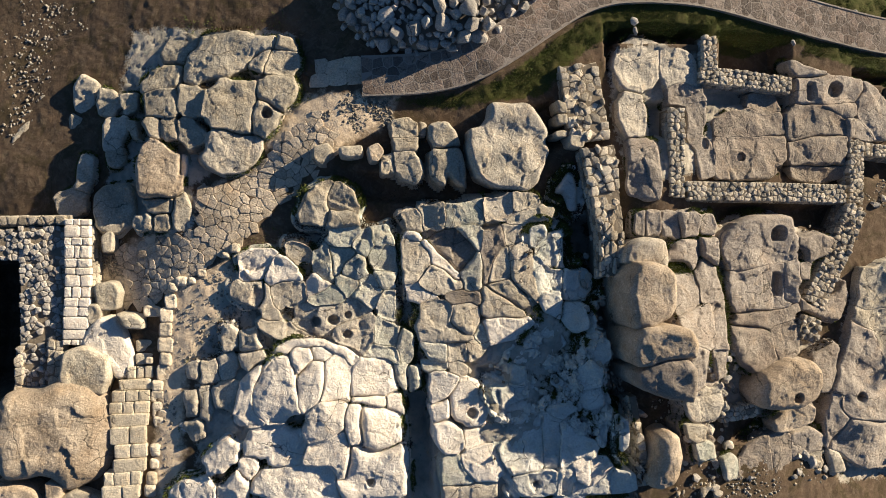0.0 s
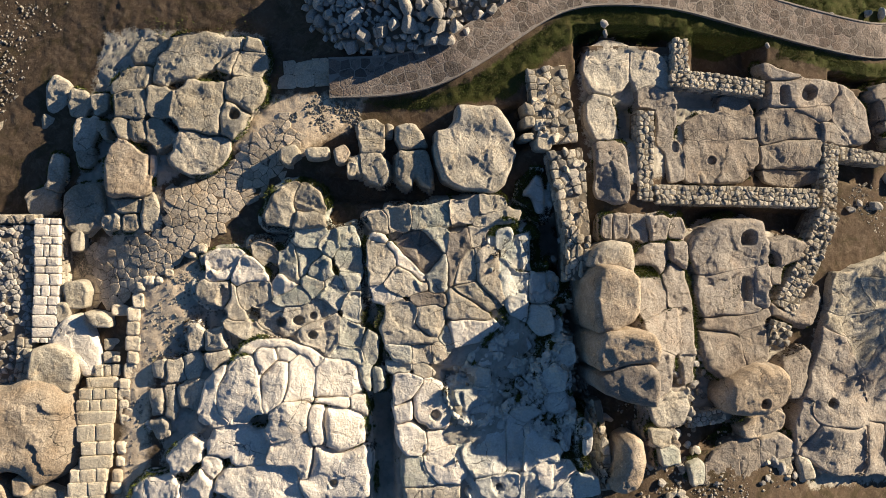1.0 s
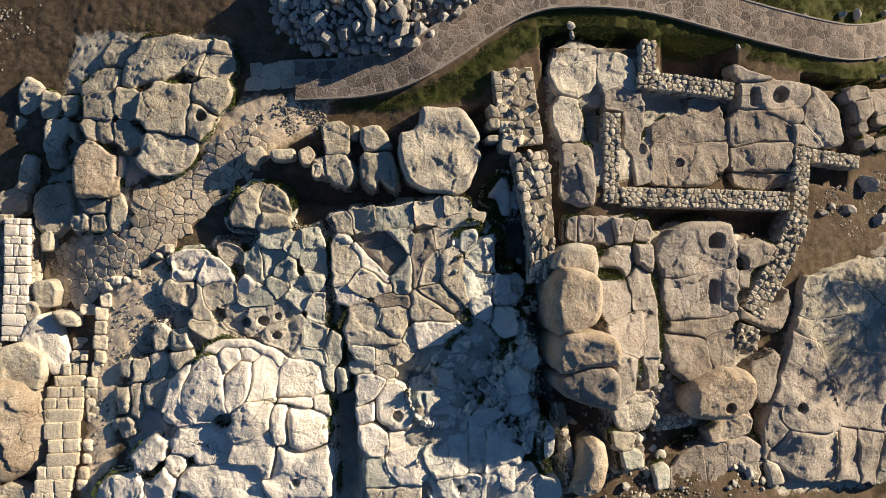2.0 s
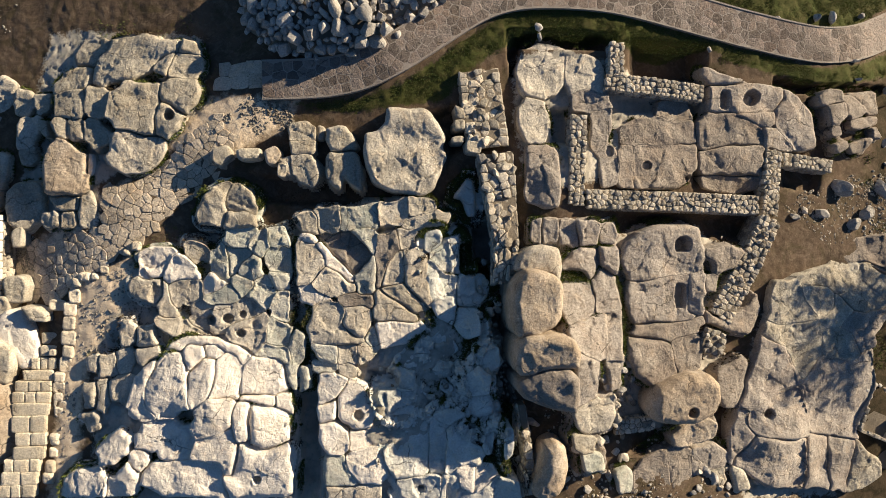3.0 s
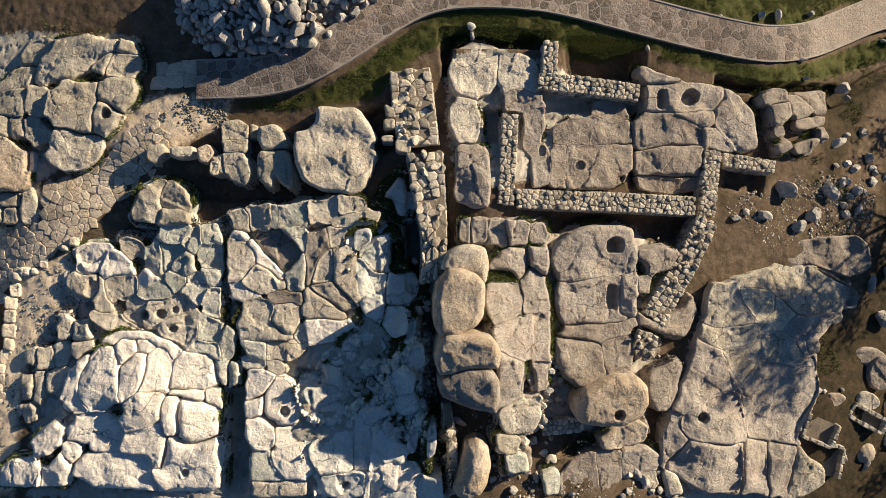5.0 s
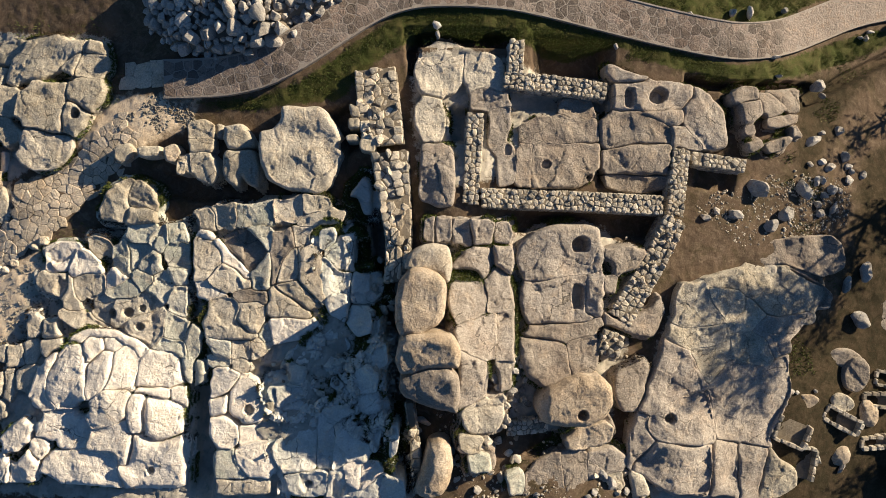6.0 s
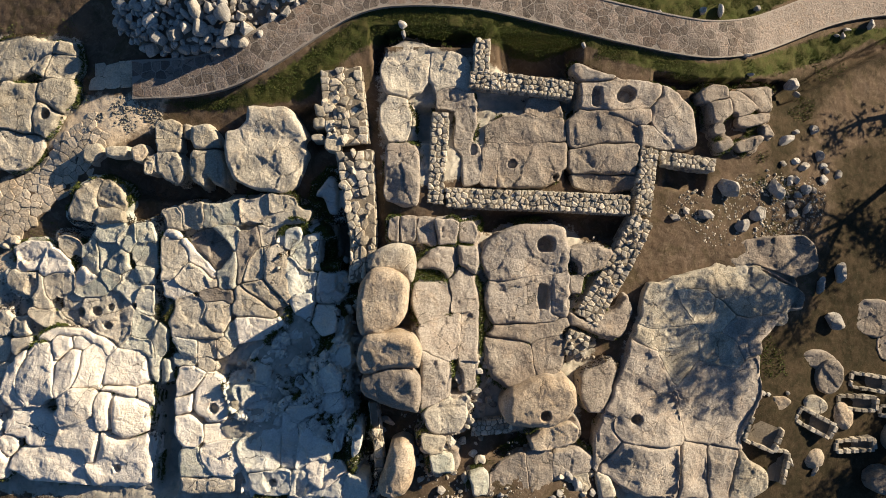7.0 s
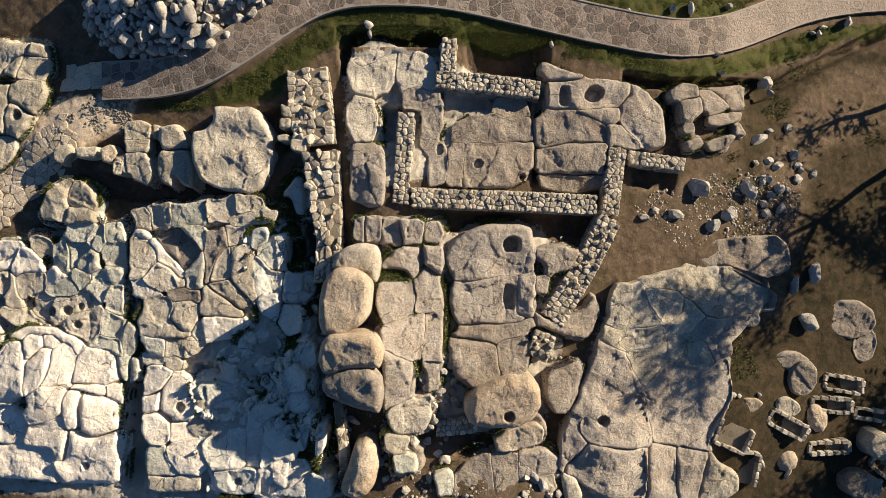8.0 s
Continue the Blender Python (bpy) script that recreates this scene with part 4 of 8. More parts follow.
rock([(-10.59, 5.38), (-10.13, 5.38), (-10.07, 4.76), (-10.45, 4.70), (-10.64, 4.97)], -0.45, GREY, nw)
rock([(-9.96, 5.37), (-9.66, 5.43), (-9.08, 5.02), (-9.29, 4.54), (-9.69, 4.33), (-9.94, 4.64)], -0.35, GREY, nw)
rock([(-11.55, 3.81), (-11.34, 4.43), (-10.94, 4.69), (-10.46, 4.39), (-10.08, 4.01), (-10.00, 3.19), (-10.11, 2.67), (-10.71, 2.57), (-11.39, 2.62), (-11.57, 2.99)], -0.30, RUST, nw)
rock([(-10.12, 3.86), (-9.91, 4.18), (-9.89, 3.65), (-10.14, 3.02)], -0.75, PALE, nw)
rock([(-14.29, 7.08), (-13.97, 7.52), (-13.37, 7.21), (-13.28, 6.88), (-13.71, 6.11), (-14.02, 5.89), (-14.37, 6.32)], -2.10, BEIGE, nw)
rock([(-13.75, 9.12), (-13.16, 9.37), (-12.29, 9.37), (-12.19, 8.85), (-12.42, 8.29), (-13.55, 8.44), (-13.86, 8.55)], -2.49, GREY, nw, tilt=(0.137, 0.009))
rock([(-12.10, 9.20), (-11.75, 9.37), (-11.30, 9.28), (-11.33, 8.48), (-11.68, 8.21), (-12.17, 8.38)], -2.26, GREY, nw, tilt=(0.129, -0.214))
rock([(-11.26, 9.17), (-10.86, 9.28), (-10.67, 8.74), (-11.01, 8.26), (-11.27, 8.46)], -2.13, GREY, nw, tilt=(0.220, -0.220))
rock([(-12.04, 8.25), (-11.07, 8.21), (-10.93, 7.86), (-11.30, 7.53), (-11.97, 7.83)], -1.87, GREY, nw, tilt=(0.220, -0.220))
rock([(-13.02, 5.50), (-12.12, 5.72), (-12.20, 4.98), (-12.45, 4.45), (-13.00, 4.51)], -1.30, BEIGE, nw)
rock([(-11.99, 5.46), (-11.69, 5.46), (-11.59, 4.83), (-11.84, 4.94)], -0.90, GREY, nw)
rock([(-13.31, 6.89), (-12.71, 6.79), (-12.42, 6.26), (-12.73, 5.82), (-13.24, 5.82), (-13.32, 6.35)], -1.70, GREY, nw)
rock([(-12.35, 6.59), (-11.75, 6.60), (-11.70, 5.96), (-12.17, 5.85)], -1.30, GREY, nw)
rock([(-15.21, 3.19), (-14.98, 3.95), (-14.32, 4.28), (-14.37, 3.84), (-14.70, 3.19), (-15.01, 2.75)], -2.30, GREY, nw)
rock([(-14.00, 3.96), (-13.79, 4.35), (-13.40, 4.18), (-13.42, 3.54), (-13.63, 2.90), (-14.07, 3.01)], -1.42, BEIGE, nw)
rock([(-14.85, 2.71), (-14.34, 3.03), (-13.74, 2.87), (-13.72, 2.16), (-14.38, 1.84), (-14.77, 2.17)], -1.50, BEIGE, nw)
rock([(-13.27, 2.76), (-12.86, 3.11), (-11.96, 3.17), (-11.84, 2.43), (-12.01, 1.58), (-12.61, 1.27), (-13.20, 1.49), (-13.35, 2.02)], -1.10, GREY, nw)
rock([(-11.49, 2.51), (-10.95, 2.60), (-10.33, 2.55), (-10.38, 2.13), (-11.17, 2.08)], -0.69, GREY, nw, tilt=(0.107, -0.014))
rock([(-10.27, 2.59), (-9.91, 2.75), (-9.69, 2.16), (-9.79, 1.53), (-10.27, 1.29), (-10.39, 1.86)], -0.62, GREY, nw, tilt=(0.030, 0.021))
rock([(-11.83, 1.89), (-11.28, 1.98), (-11.21, 1.45), (-11.73, 1.32)], -0.82, GREY, nw, tilt=(0.095, 0.021))
rock([(-11.02, 1.87), (-10.59, 1.92), (-10.58, 1.34), (-11.00, 1.30)], -0.69, GREY, nw, tilt=(0.099, 0.033))
rock([(-12.91, 4.26), (-12.31, 4.47), (-12.22, 4.04), (-12.53, 3.77), (-12.82, 3.83)], -1.30, GREY, nw)
rock([(-15.76, 6.73), (-14.92, 6.85), (-14.83, 6.18), (-15.46, 6.06)], -2.55, GREY, nw)
rock([(-16.79, 4.98), (-16.25, 5.77), (-15.72, 6.00), (-15.85, 5.10), (-16.08, 4.19), (-16.61, 4.30)], -2.60, GREY, nw)
rock([(-15.62, 5.85), (-14.99, 5.97), (-15.02, 4.84), (-15.71, 4.95)], -2.52, GREY, nw, holes=((-15.36, 5.45, 0.08, 0.08, 0.4),))
rock([(-14.56, 5.95), (-13.64, 5.84), (-13.66, 4.96), (-14.60, 4.74)], -2.20, GREY, nw)


# ---- boulders on the bank below the path ----
bank = thing("rock_outcrop", (-0.80, 4.20, -0.30), "two split grey granite blocks on the bank below the path", "rock outcrop")
rock([(-2.34, 5.26), (-1.61, 5.41), (-1.29, 5.14), (-1.33, 4.71), (-2.23, 4.63)], 0.50, GREY, bank)
rock([(-2.23, 4.58), (-1.33, 4.64), (-1.29, 4.18), (-2.16, 4.12)], 0.52, GREY, bank)
rock([(-2.17, 4.06), (-1.50, 4.13), (-1.18, 3.75), (-1.12, 3.22), (-1.39, 2.90), (-1.91, 3.10), (-2.12, 3.53)], 0.50, GREY, bank)
rock([(-2.66, 3.95), (-2.25, 4.00), (-2.18, 3.32), (-2.56, 3.42)], 0.42, GREY, bank)
rock([(-0.84, 5.11), (-0.22, 5.23), (0.10, 4.92), (0.31, 4.35), (-0.63, 4.27), (-0.88, 4.58)], 0.70, GREY, bank)
rock([(-0.84, 4.16), (0.21, 4.22), (0.47, 3.54), (0.43, 2.80), (0.11, 2.90), (-0.21, 3.32), (-0.31, 2.79), (-0.73, 3.00), (-0.88, 3.52)], 0.72, GREY, bank)
rock([(-1.21, 5.23), (-1.00, 5.18), (-1.00, 4.75), (-1.21, 4.74)], 0.32, GREY, bank)
rock([(1.37, 5.88), (2.11, 5.81), (2.84, 5.87), (3.27, 5.35), (3.59, 4.83), (3.43, 4.41), (3.64, 4.09), (3.39, 3.56), (3.18, 2.92), (2.76, 2.60), (2.13, 2.70), (1.50, 2.79), (0.87, 3.14), (0.61, 3.72), (0.55, 4.35), (0.61, 4.88), (1.07, 4.99), (1.38, 5.31)], 1.02, BEIGE, label='large pale granite boulder with a pointed top and weathered hollows', holes=((2.15, 4.75, 0.75, 0.40, 0.16, 10), (2.05, 3.45, 0.80, 0.35, 0.13, -8), (3.15, 4.10, 0.30, 0.45, 0.10, 0),), facets=0.5, cracks=0.1, edge=0.2, drop=0.2, tilt=(-0.03, 0.02))
rock([(-5.14, 4.31), (-4.62, 4.45), (-4.42, 4.18), (-4.80, 3.72), (-5.15, 3.83)], 0.24, GREY, label="squared grey stone block at the street's edge", facets=0.2)
rock([(-3.18, 4.26), (-2.80, 4.41), (-2.60, 4.14), (-2.77, 3.78), (-3.08, 3.78)], 0.54, RUST, label="squared grey stone block at the street's edge", facets=0.2)
rock([(-4.21, 4.27), (-3.38, 4.38), (-3.39, 4.00), (-4.11, 3.90)], 0.45, GREY, label="squared grey stone block at the street's edge", facets=0.2)
rock([(-2.67, 3.78), (-2.36, 3.68), (-2.41, 3.30), (-2.66, 3.30)], 0.52, GREY, label="squared grey stone block at the street's edge", facets=0.2)
rock([(3.93, 5.97), (4.26, 5.83), (4.30, 5.51), (3.99, 5.55)], 1.02, GREY, label="squared grey stone block at the street's edge", facets=0.2)
rock([(3.91, 5.39), (4.29, 5.44), (4.30, 5.12), (3.93, 5.07)], 1.05, GREY, label="squared grey stone block at the street's edge", facets=0.2)
rock([(3.83, 4.75), (4.22, 4.80), (4.26, 4.61), (3.87, 4.58)], 1.07, GREY, label="squared grey stone block at the street's edge", facets=0.2)
rock([(4.41, 4.63), (4.89, 4.53), (4.84, 4.21), (4.36, 4.25)], 1.17, GREY, label="squared grey stone block at the street's edge", facets=0.2)


# ---- ledge and fractured bedrock below the street ----

mid_west = thing("rock_outcrop", (-4.97, -0.27, -0.35), 'fractured, green-tinged granite bedrock with round post holes', "rock outcrop")
rock([(-5.78, 1.99), (-5.52, 2.52), (-5.00, 2.99), (-4.57, 3.05), (-4.73, 2.42), (-4.69, 1.67), (-5.11, 1.46), (-5.71, 1.56)], 0.15, GREY, mid_west, tilt=(0.034, 0.009))
rock([(-4.58, 2.73), (-4.15, 2.99), (-3.73, 2.74), (-3.58, 2.05), (-4.27, 1.93), (-4.65, 2.20)], 0.20, GREY, mid_west, tilt=(0.086, 0.002))
rock([(-4.65, 1.93), (-3.84, 1.99), (-3.62, 1.45), (-4.59, 1.41)], 0.23, GREY, mid_west, tilt=(0.099, -0.036))
rock([(-4.65, 0.92), (-4.47, 1.20), (-3.73, 1.35), (-3.62, 1.14), (-3.94, 0.82), (-4.48, 0.67)], 0.26, GREEN, mid_west, tilt=(0.080, 0.023))
rock([(-5.11, 0.39), (-4.79, 0.71), (-4.58, 0.18), (-4.57, -0.67), (-4.90, -0.63), (-5.12, -0.15)], 0.20, GREEN, mid_west, tilt=(0.113, -0.024))
rock([(-4.69, 0.64), (-3.84, 0.39), (-4.16, 0.00), (-4.52, -0.46), (-4.58, 0.18)], 0.24, GREEN, mid_west, tilt=(0.080, -0.022))
rock([(-4.05, 0.07), (-3.52, 0.18), (-3.40, -0.46), (-3.83, -0.57), (-4.15, -0.46)], 0.34, GREEN, mid_west, tilt=(0.118, -0.071))
rock([(-4.47, -0.46), (-3.72, -0.50), (-3.62, -0.88), (-4.03, -1.09), (-4.42, -0.84)], 0.37, GREEN, mid_west, tilt=(0.090, -0.080))
rock([(-5.35, -0.58), (-5.13, -0.47), (-4.64, -0.67), (-4.88, -1.05), (-5.33, -1.10)], 0.19, PALE, mid_west, tilt=(0.201, -0.141))
rock([(-5.32, -1.21), (-4.57, -0.78), (-4.20, -1.20), (-4.78, -1.42), (-5.28, -1.53)], 0.29, GREEN, mid_west, tilt=(0.125, -0.047))
rock([(-2.99, 1.24), (-2.46, 1.45), (-2.34, 0.82), (-2.77, 0.60), (-3.09, 0.82)], 0.41, GREEN, mid_west, tilt=(0.089, -0.098))
rock([(-2.98, 0.50), (-2.55, 0.71), (-2.24, 0.28), (-2.30, -0.25), (-2.81, -0.25), (-3.03, 0.07)], 0.47, GREEN, mid_west, tilt=(0.086, -0.029))
rock([(-3.73, 0.82), (-3.20, 1.20), (-3.02, 0.71), (-3.41, 0.39)], 0.36, GREEN, mid_west, tilt=(0.119, -0.043))
rock([(-2.87, -0.35), (-2.38, -0.35), (-2.38, -0.88), (-2.86, -0.77)], 0.54, GREEN, mid_west, tilt=(0.095, -0.080))
rock([(-2.86, -1.30), (-2.38, -1.09), (-2.23, -1.62), (-2.38, -2.04), (-2.75, -1.93)], 0.60, GREEN, mid_west, tilt=(0.023, -0.022))
rock([(-7.99, 0.39), (-7.57, 0.60), (-6.94, 0.60), (-6.67, 0.39), (-7.05, -0.25), (-7.77, -0.57), (-7.93, -0.04)], -0.08, PALE, mid_west, tilt=(0.042, -0.028))
rock([(-6.94, -0.25), (-6.67, 0.28), (-6.20, 0.07), (-5.75, -0.47), (-6.31, -0.58), (-6.88, -0.64)], -0.03, PALE, mid_west, tilt=(0.034, -0.011))
rock([(-6.80, -0.90), (-6.42, -0.62), (-5.74, -0.73), (-5.70, -1.21), (-6.29, -1.49), (-6.73, -1.43)], 0.03, BEIGE, mid_west, tilt=(0.110, -0.096))
rock([(-8.28, -0.67), (-7.77, -0.63), (-7.15, -0.72), (-7.04, -1.32), (-7.88, -1.42), (-8.29, -1.10)], -0.04, BEIGE, mid_west, tilt=(0.027, -0.003))
rock([(-6.30, 0.82), (-6.09, 0.49), (-5.78, 0.17), (-5.46, 0.17), (-5.51, 0.71), (-5.97, 0.92)], 0.03, GREY, mid_west, tilt=(0.097, 0.064))
rock([(-5.94, -2.26), (-5.84, -1.73), (-5.42, -1.52), (-4.89, -1.63), (-4.22, -1.63), (-3.82, -1.31), (-3.28, -1.68), (-3.49, -1.93), (-4.03, -2.15), (-4.57, -2.16), (-4.88, -2.58), (-5.51, -2.54)], 0.33, BEIGE, mid_west, tilt=(0.096, -0.045), holes=((-5.20, -2.12, 0.15, 0.15, 0.5), (-4.58, -2.06, 0.19, 0.15, 0.5), (-4.03, -1.90, 0.12, 0.12, 0.4),))
rock([(-4.44, -2.57), (-4.23, -2.25), (-3.28, -1.93), (-3.06, -2.25), (-3.16, -2.87), (-3.36, -3.22), (-4.08, -3.00), (-4.41, -2.87)], 0.61, BEIGE, mid_west, tilt=(0.088, -0.134), holes=((-4.07, -2.60, 0.15, 0.12, 0.4), (-3.58, -2.30, 0.21, 0.17, 0.15),))
rock([(-3.02, -2.14), (-2.12, -2.52), (-2.32, -3.08), (-3.05, -2.98)], 0.69, GREEN, mid_west, tilt=(0.054, -0.096))
rock([(-2.12, -2.57), (-1.65, -2.66), (-1.73, -3.61), (-2.11, -3.60), (-2.27, -3.08)], 0.79, GREEN, mid_west, tilt=(0.080, -0.072))
rock([(-3.20, -2.97), (-2.32, -3.14), (-2.15, -3.60), (-3.36, -3.34)], 0.76, GREEN, mid_west, tilt=(0.063, -0.078))
rock([(-7.29, -2.15), (-6.80, -2.06), (-5.92, -2.36), (-5.30, -2.62), (-6.28, -2.75), (-6.70, -2.65)], 0.33, BEIGE, mid_west, tilt=(-0.018, -0.220))
rock([(-7.04, -0.68), (-6.83, -1.53), (-6.59, -1.95), (-6.91, -1.99), (-7.15, -1.43)], 0.02, BEIGE, mid_west, tilt=(0.094, -0.069))
rock([(-3.51, -0.57), (-2.98, -0.67), (-2.92, -1.30), (-3.28, -1.62), (-3.82, -1.20), (-3.57, -0.89)], 0.47, GREEN, mid_west, tilt=(0.126, -0.083))


mid_east = thing("rock_outcrop", (0.56, -1.05, 0.29), 'broken granite bedrock with flat ledges and open joints', "rock outcrop")
rock([(-1.97, 0.71), (-1.65, 0.82), (-0.99, 0.51), (-0.88, 0.19), (-1.19, -0.24), (-1.60, -0.73), (-1.92, -0.67), (-2.01, 0.07)], 0.58, BEIGE, mid_east, tilt=(0.072, -0.098))
rock([(-1.86, 0.97), (-1.55, 1.10), (-1.33, 0.83), (-1.65, 0.82)], 0.47, PALE, mid_east, tilt=(0.016, -0.010))
rock([(-1.22, 0.72), (-0.89, 0.51), (-0.23, -0.02), (0.09, -0.51), (-0.01, -0.76), (-0.34, -0.34), (-0.94, 0.13), (-1.21, 0.51)], 0.66, PALE, mid_east, tilt=(0.077, -0.043))
rock([(-0.91, 0.83), (0.05, 1.17), (0.69, 0.74), (0.80, 0.09), (0.38, -0.35), (-0.05, -0.24), (-0.69, 0.40)], 0.45, ROSE, mid_east)
rock([(0.08, 1.27), (0.72, 1.34), (1.04, 0.85), (0.83, 0.42), (0.40, 0.74)], 0.75, GREEN, mid_east, tilt=(0.033, 0.028))
rock([(0.41, -0.12), (0.83, 0.32), (0.95, -0.32), (0.85, -0.96), (0.42, -1.08), (0.26, -0.55)], 0.78, GREEN, mid_east, tilt=(0.099, -0.047))
rock([(-0.97, -0.24), (-0.34, -0.34), (0.20, -0.87), (-0.32, -1.08), (-1.17, -1.09), (-1.39, -0.88)], 0.71, BEIGE, mid_east, tilt=(0.033, -0.056))
rock([(-1.81, -0.88), (-1.49, -0.82), (-0.96, -1.09), (-0.85, -1.30), (-1.81, -1.42)], 0.69, PALE, mid_east, tilt=(0.045, 0.004))
rock([(-1.47, -2.05), (-1.17, -1.52), (-0.85, -1.41), (-0.20, -1.72), (-0.40, -2.24), (0.14, -2.65), (0.46, -2.86), (0.15, -2.97), (-0.91, -2.98), (-1.45, -2.78), (-1.62, -2.37)], 0.88, BEIGE, mid_east, tilt=(0.078, -0.104))
rock([(-0.14, -1.61), (0.53, -1.50), (0.76, -2.02), (0.56, -2.55), (0.35, -2.76), (-0.19, -2.24)], 0.90, BEIGE, mid_east, tilt=(0.042, -0.124))
rock([(-0.32, -1.19), (0.74, -1.18), (0.86, -1.49), (-0.10, -1.61)], 0.82, ROSE, mid_east, tilt=(0.055, -0.088))
rock([(1.04, 0.96), (1.78, 1.18), (1.79, 0.54), (1.37, 0.11), (1.21, -0.74), (1.06, -0.75)], 0.81, ROSE, mid_east, tilt=(0.040, -0.059))
rock([(1.17, -0.74), (1.42, -0.10), (1.79, 0.43), (2.01, 0.22), (2.02, -0.63), (1.60, -0.74)], 0.88, BEIGE, mid_east, tilt=(0.053, -0.079))
rock([(0.96, -1.17), (1.17, -1.06), (2.25, -1.79), (2.46, -2.10), (1.08, -2.06)], 0.99, BEIGE, mid_east, tilt=(0.064, -0.068))
rock([(1.21, -0.96), (2.02, -0.73), (2.34, -1.16), (2.88, -1.68), (2.35, -1.69)], 1.00, GREY, mid_east, tilt=(0.051, -0.051))
rock([(2.05, 0.44), (2.86, 0.55), (2.98, -0.73), (2.99, -1.57), (2.41, -1.05), (2.06, -0.63)], 0.93, BEIGE, mid_east, tilt=(0.006, -0.077))
rock([(1.09, -2.33), (1.51, -2.11), (2.15, -2.21), (2.89, -2.31), (2.57, -2.63), (2.05, -2.95), (1.31, -3.06), (1.10, -2.85)], 1.11, PALE, mid_east, tilt=(0.054, -0.070))
rock([(1.78, 1.18), (2.42, 1.30), (2.32, 0.76), (1.89, 0.65)], 0.79, BEIGE, mid_east, tilt=(0.009, -0.020))
rock([(-1.98, 1.79), (-1.66, 1.90), (-1.23, 1.80), (-1.19, 1.26), (-1.65, 1.25)], 0.47, GREY, mid_east, tilt=(0.048, 0.014))
rock([(-1.23, 2.05), (-0.56, 2.18), (-0.35, 1.80), (-0.56, 1.31), (-1.19, 1.32)], 0.62, GREY, mid_east, tilt=(0.215, 0.027))
rock([(-0.35, 2.01), (0.61, 2.23), (1.04, 2.20), (1.04, 1.49), (0.29, 1.34), (-0.24, 1.37)], 0.78, GREEN, mid_east, tilt=(0.058, 0.027))
rock([(1.04, 2.20), (2.10, 2.46), (2.16, 1.72), (1.78, 1.57), (1.10, 1.56)], 0.83, BEIGE, mid_east, tilt=(0.015, 0.062))
rock([(2.20, 2.42), (2.84, 2.52), (3.16, 2.38), (3.06, 1.95), (2.31, 1.83)], 0.84, GREY, mid_east, tilt=(-0.019, 0.094))
rock([(2.10, 1.72), (3.06, 1.91), (3.81, 1.96), (3.70, 1.53), (2.85, 1.41), (2.10, 1.40)], 0.80, GREY, mid_east, tilt=(0.014, 0.032))
rock([(-1.34, -3.04), (-0.48, -3.01), (-0.47, -3.60), (-1.12, -3.56)], 0.96, GREEN, mid_east, tilt=(0.147, -0.029))
rock([(-0.44, -3.01), (0.25, -3.01), (0.27, -3.59), (-0.37, -3.60)], 1.04, BEIGE, mid_east, tilt=(0.049, -0.086))
rock([(0.30, -3.01), (0.78, -3.11), (0.76, -3.57), (0.33, -3.59)], 1.06, BEIGE, mid_east, tilt=(-0.008, -0.084))
rock([(0.88, -2.44), (1.05, -2.85), (0.89, -3.28), (0.74, -2.86)], 1.04, GREEN, mid_east, tilt=(0.057, -0.071))


# ---- the shaded channel: pale slabs and broken bedrock ----

channel = thing("rock_outcrop", (3.51, -2.18, 0.74), 'pale shattered granite slabs lying in a rock-cut channel', "rock outcrop")
rock([(2.85, 1.19), (3.39, 1.31), (3.39, 0.77), (3.07, 0.55), (2.81, 0.55)], 0.82, SHARD, channel, tilt=(0.044, -0.074))
rock([(3.07, 0.34), (3.71, 0.99), (4.14, 1.10), (4.11, -0.29), (3.72, -0.34), (3.18, 0.13)], 0.90, SHARD, channel, tilt=(0.030, -0.035))
rock([(2.97, 0.12), (3.51, -0.41), (3.98, -0.51), (3.99, -1.57), (3.84, -2.20), (3.31, -1.99), (3.03, -1.37), (2.91, -0.52)], 1.00, SHARD, channel, tilt=(0.024, -0.096))
rock([(4.05, -0.52), (5.14, -0.41), (5.25, -1.17), (4.82, -1.61), (4.06, -1.57)], 0.70, SHARD, channel)
rock([(4.05, -1.68), (4.77, -1.63), (4.88, -2.56), (4.36, -2.79), (3.99, -2.40)], 1.37, SHARD, channel, tilt=(0.220, -0.126))
rock([(2.89, -2.94), (3.42, -2.41), (3.84, -2.82), (4.05, -3.22), (3.53, -3.56), (2.90, -3.36)], 1.26, SHARD, channel, tilt=(0.104, -0.067))
rock([(2.06, -3.68), (2.79, -2.83), (2.90, -3.46), (2.27, -3.88)], 1.23, PALE, channel, tilt=(0.043, -0.068))
rock([(1.05, -4.66), (1.86, -4.61), (2.50, -4.91), (2.29, -5.44), (1.57, -5.51), (1.16, -5.06)], 1.45, SHARD, channel, tilt=(-0.120, -0.065))
rock([(1.85, -3.98), (2.38, -3.99), (2.39, -4.49), (1.96, -4.56)], 1.28, SHARD, channel, tilt=(0.190, -0.111))
rock([(3.11, -3.46), (3.53, -3.67), (3.43, -4.17), (2.91, -4.09)], 1.30, SHARD, channel, tilt=(0.081, -0.116))
rock([(4.27, -4.04), (4.77, -3.76), (5.19, -4.18), (5.09, -4.60), (4.38, -4.69)], 1.74, SHARD, channel, tilt=(0.220, 0.121))
rock([(4.49, -4.99), (5.19, -4.80), (5.31, -5.44), (4.80, -5.60), (4.39, -5.41)], 1.69, SHARD, channel, tilt=(0.220, 0.052))
rock([(3.13, -5.42), (3.97, -5.31), (4.18, -5.61), (3.55, -5.78)], 1.58, SHARD, channel, tilt=(0.013, -0.220))
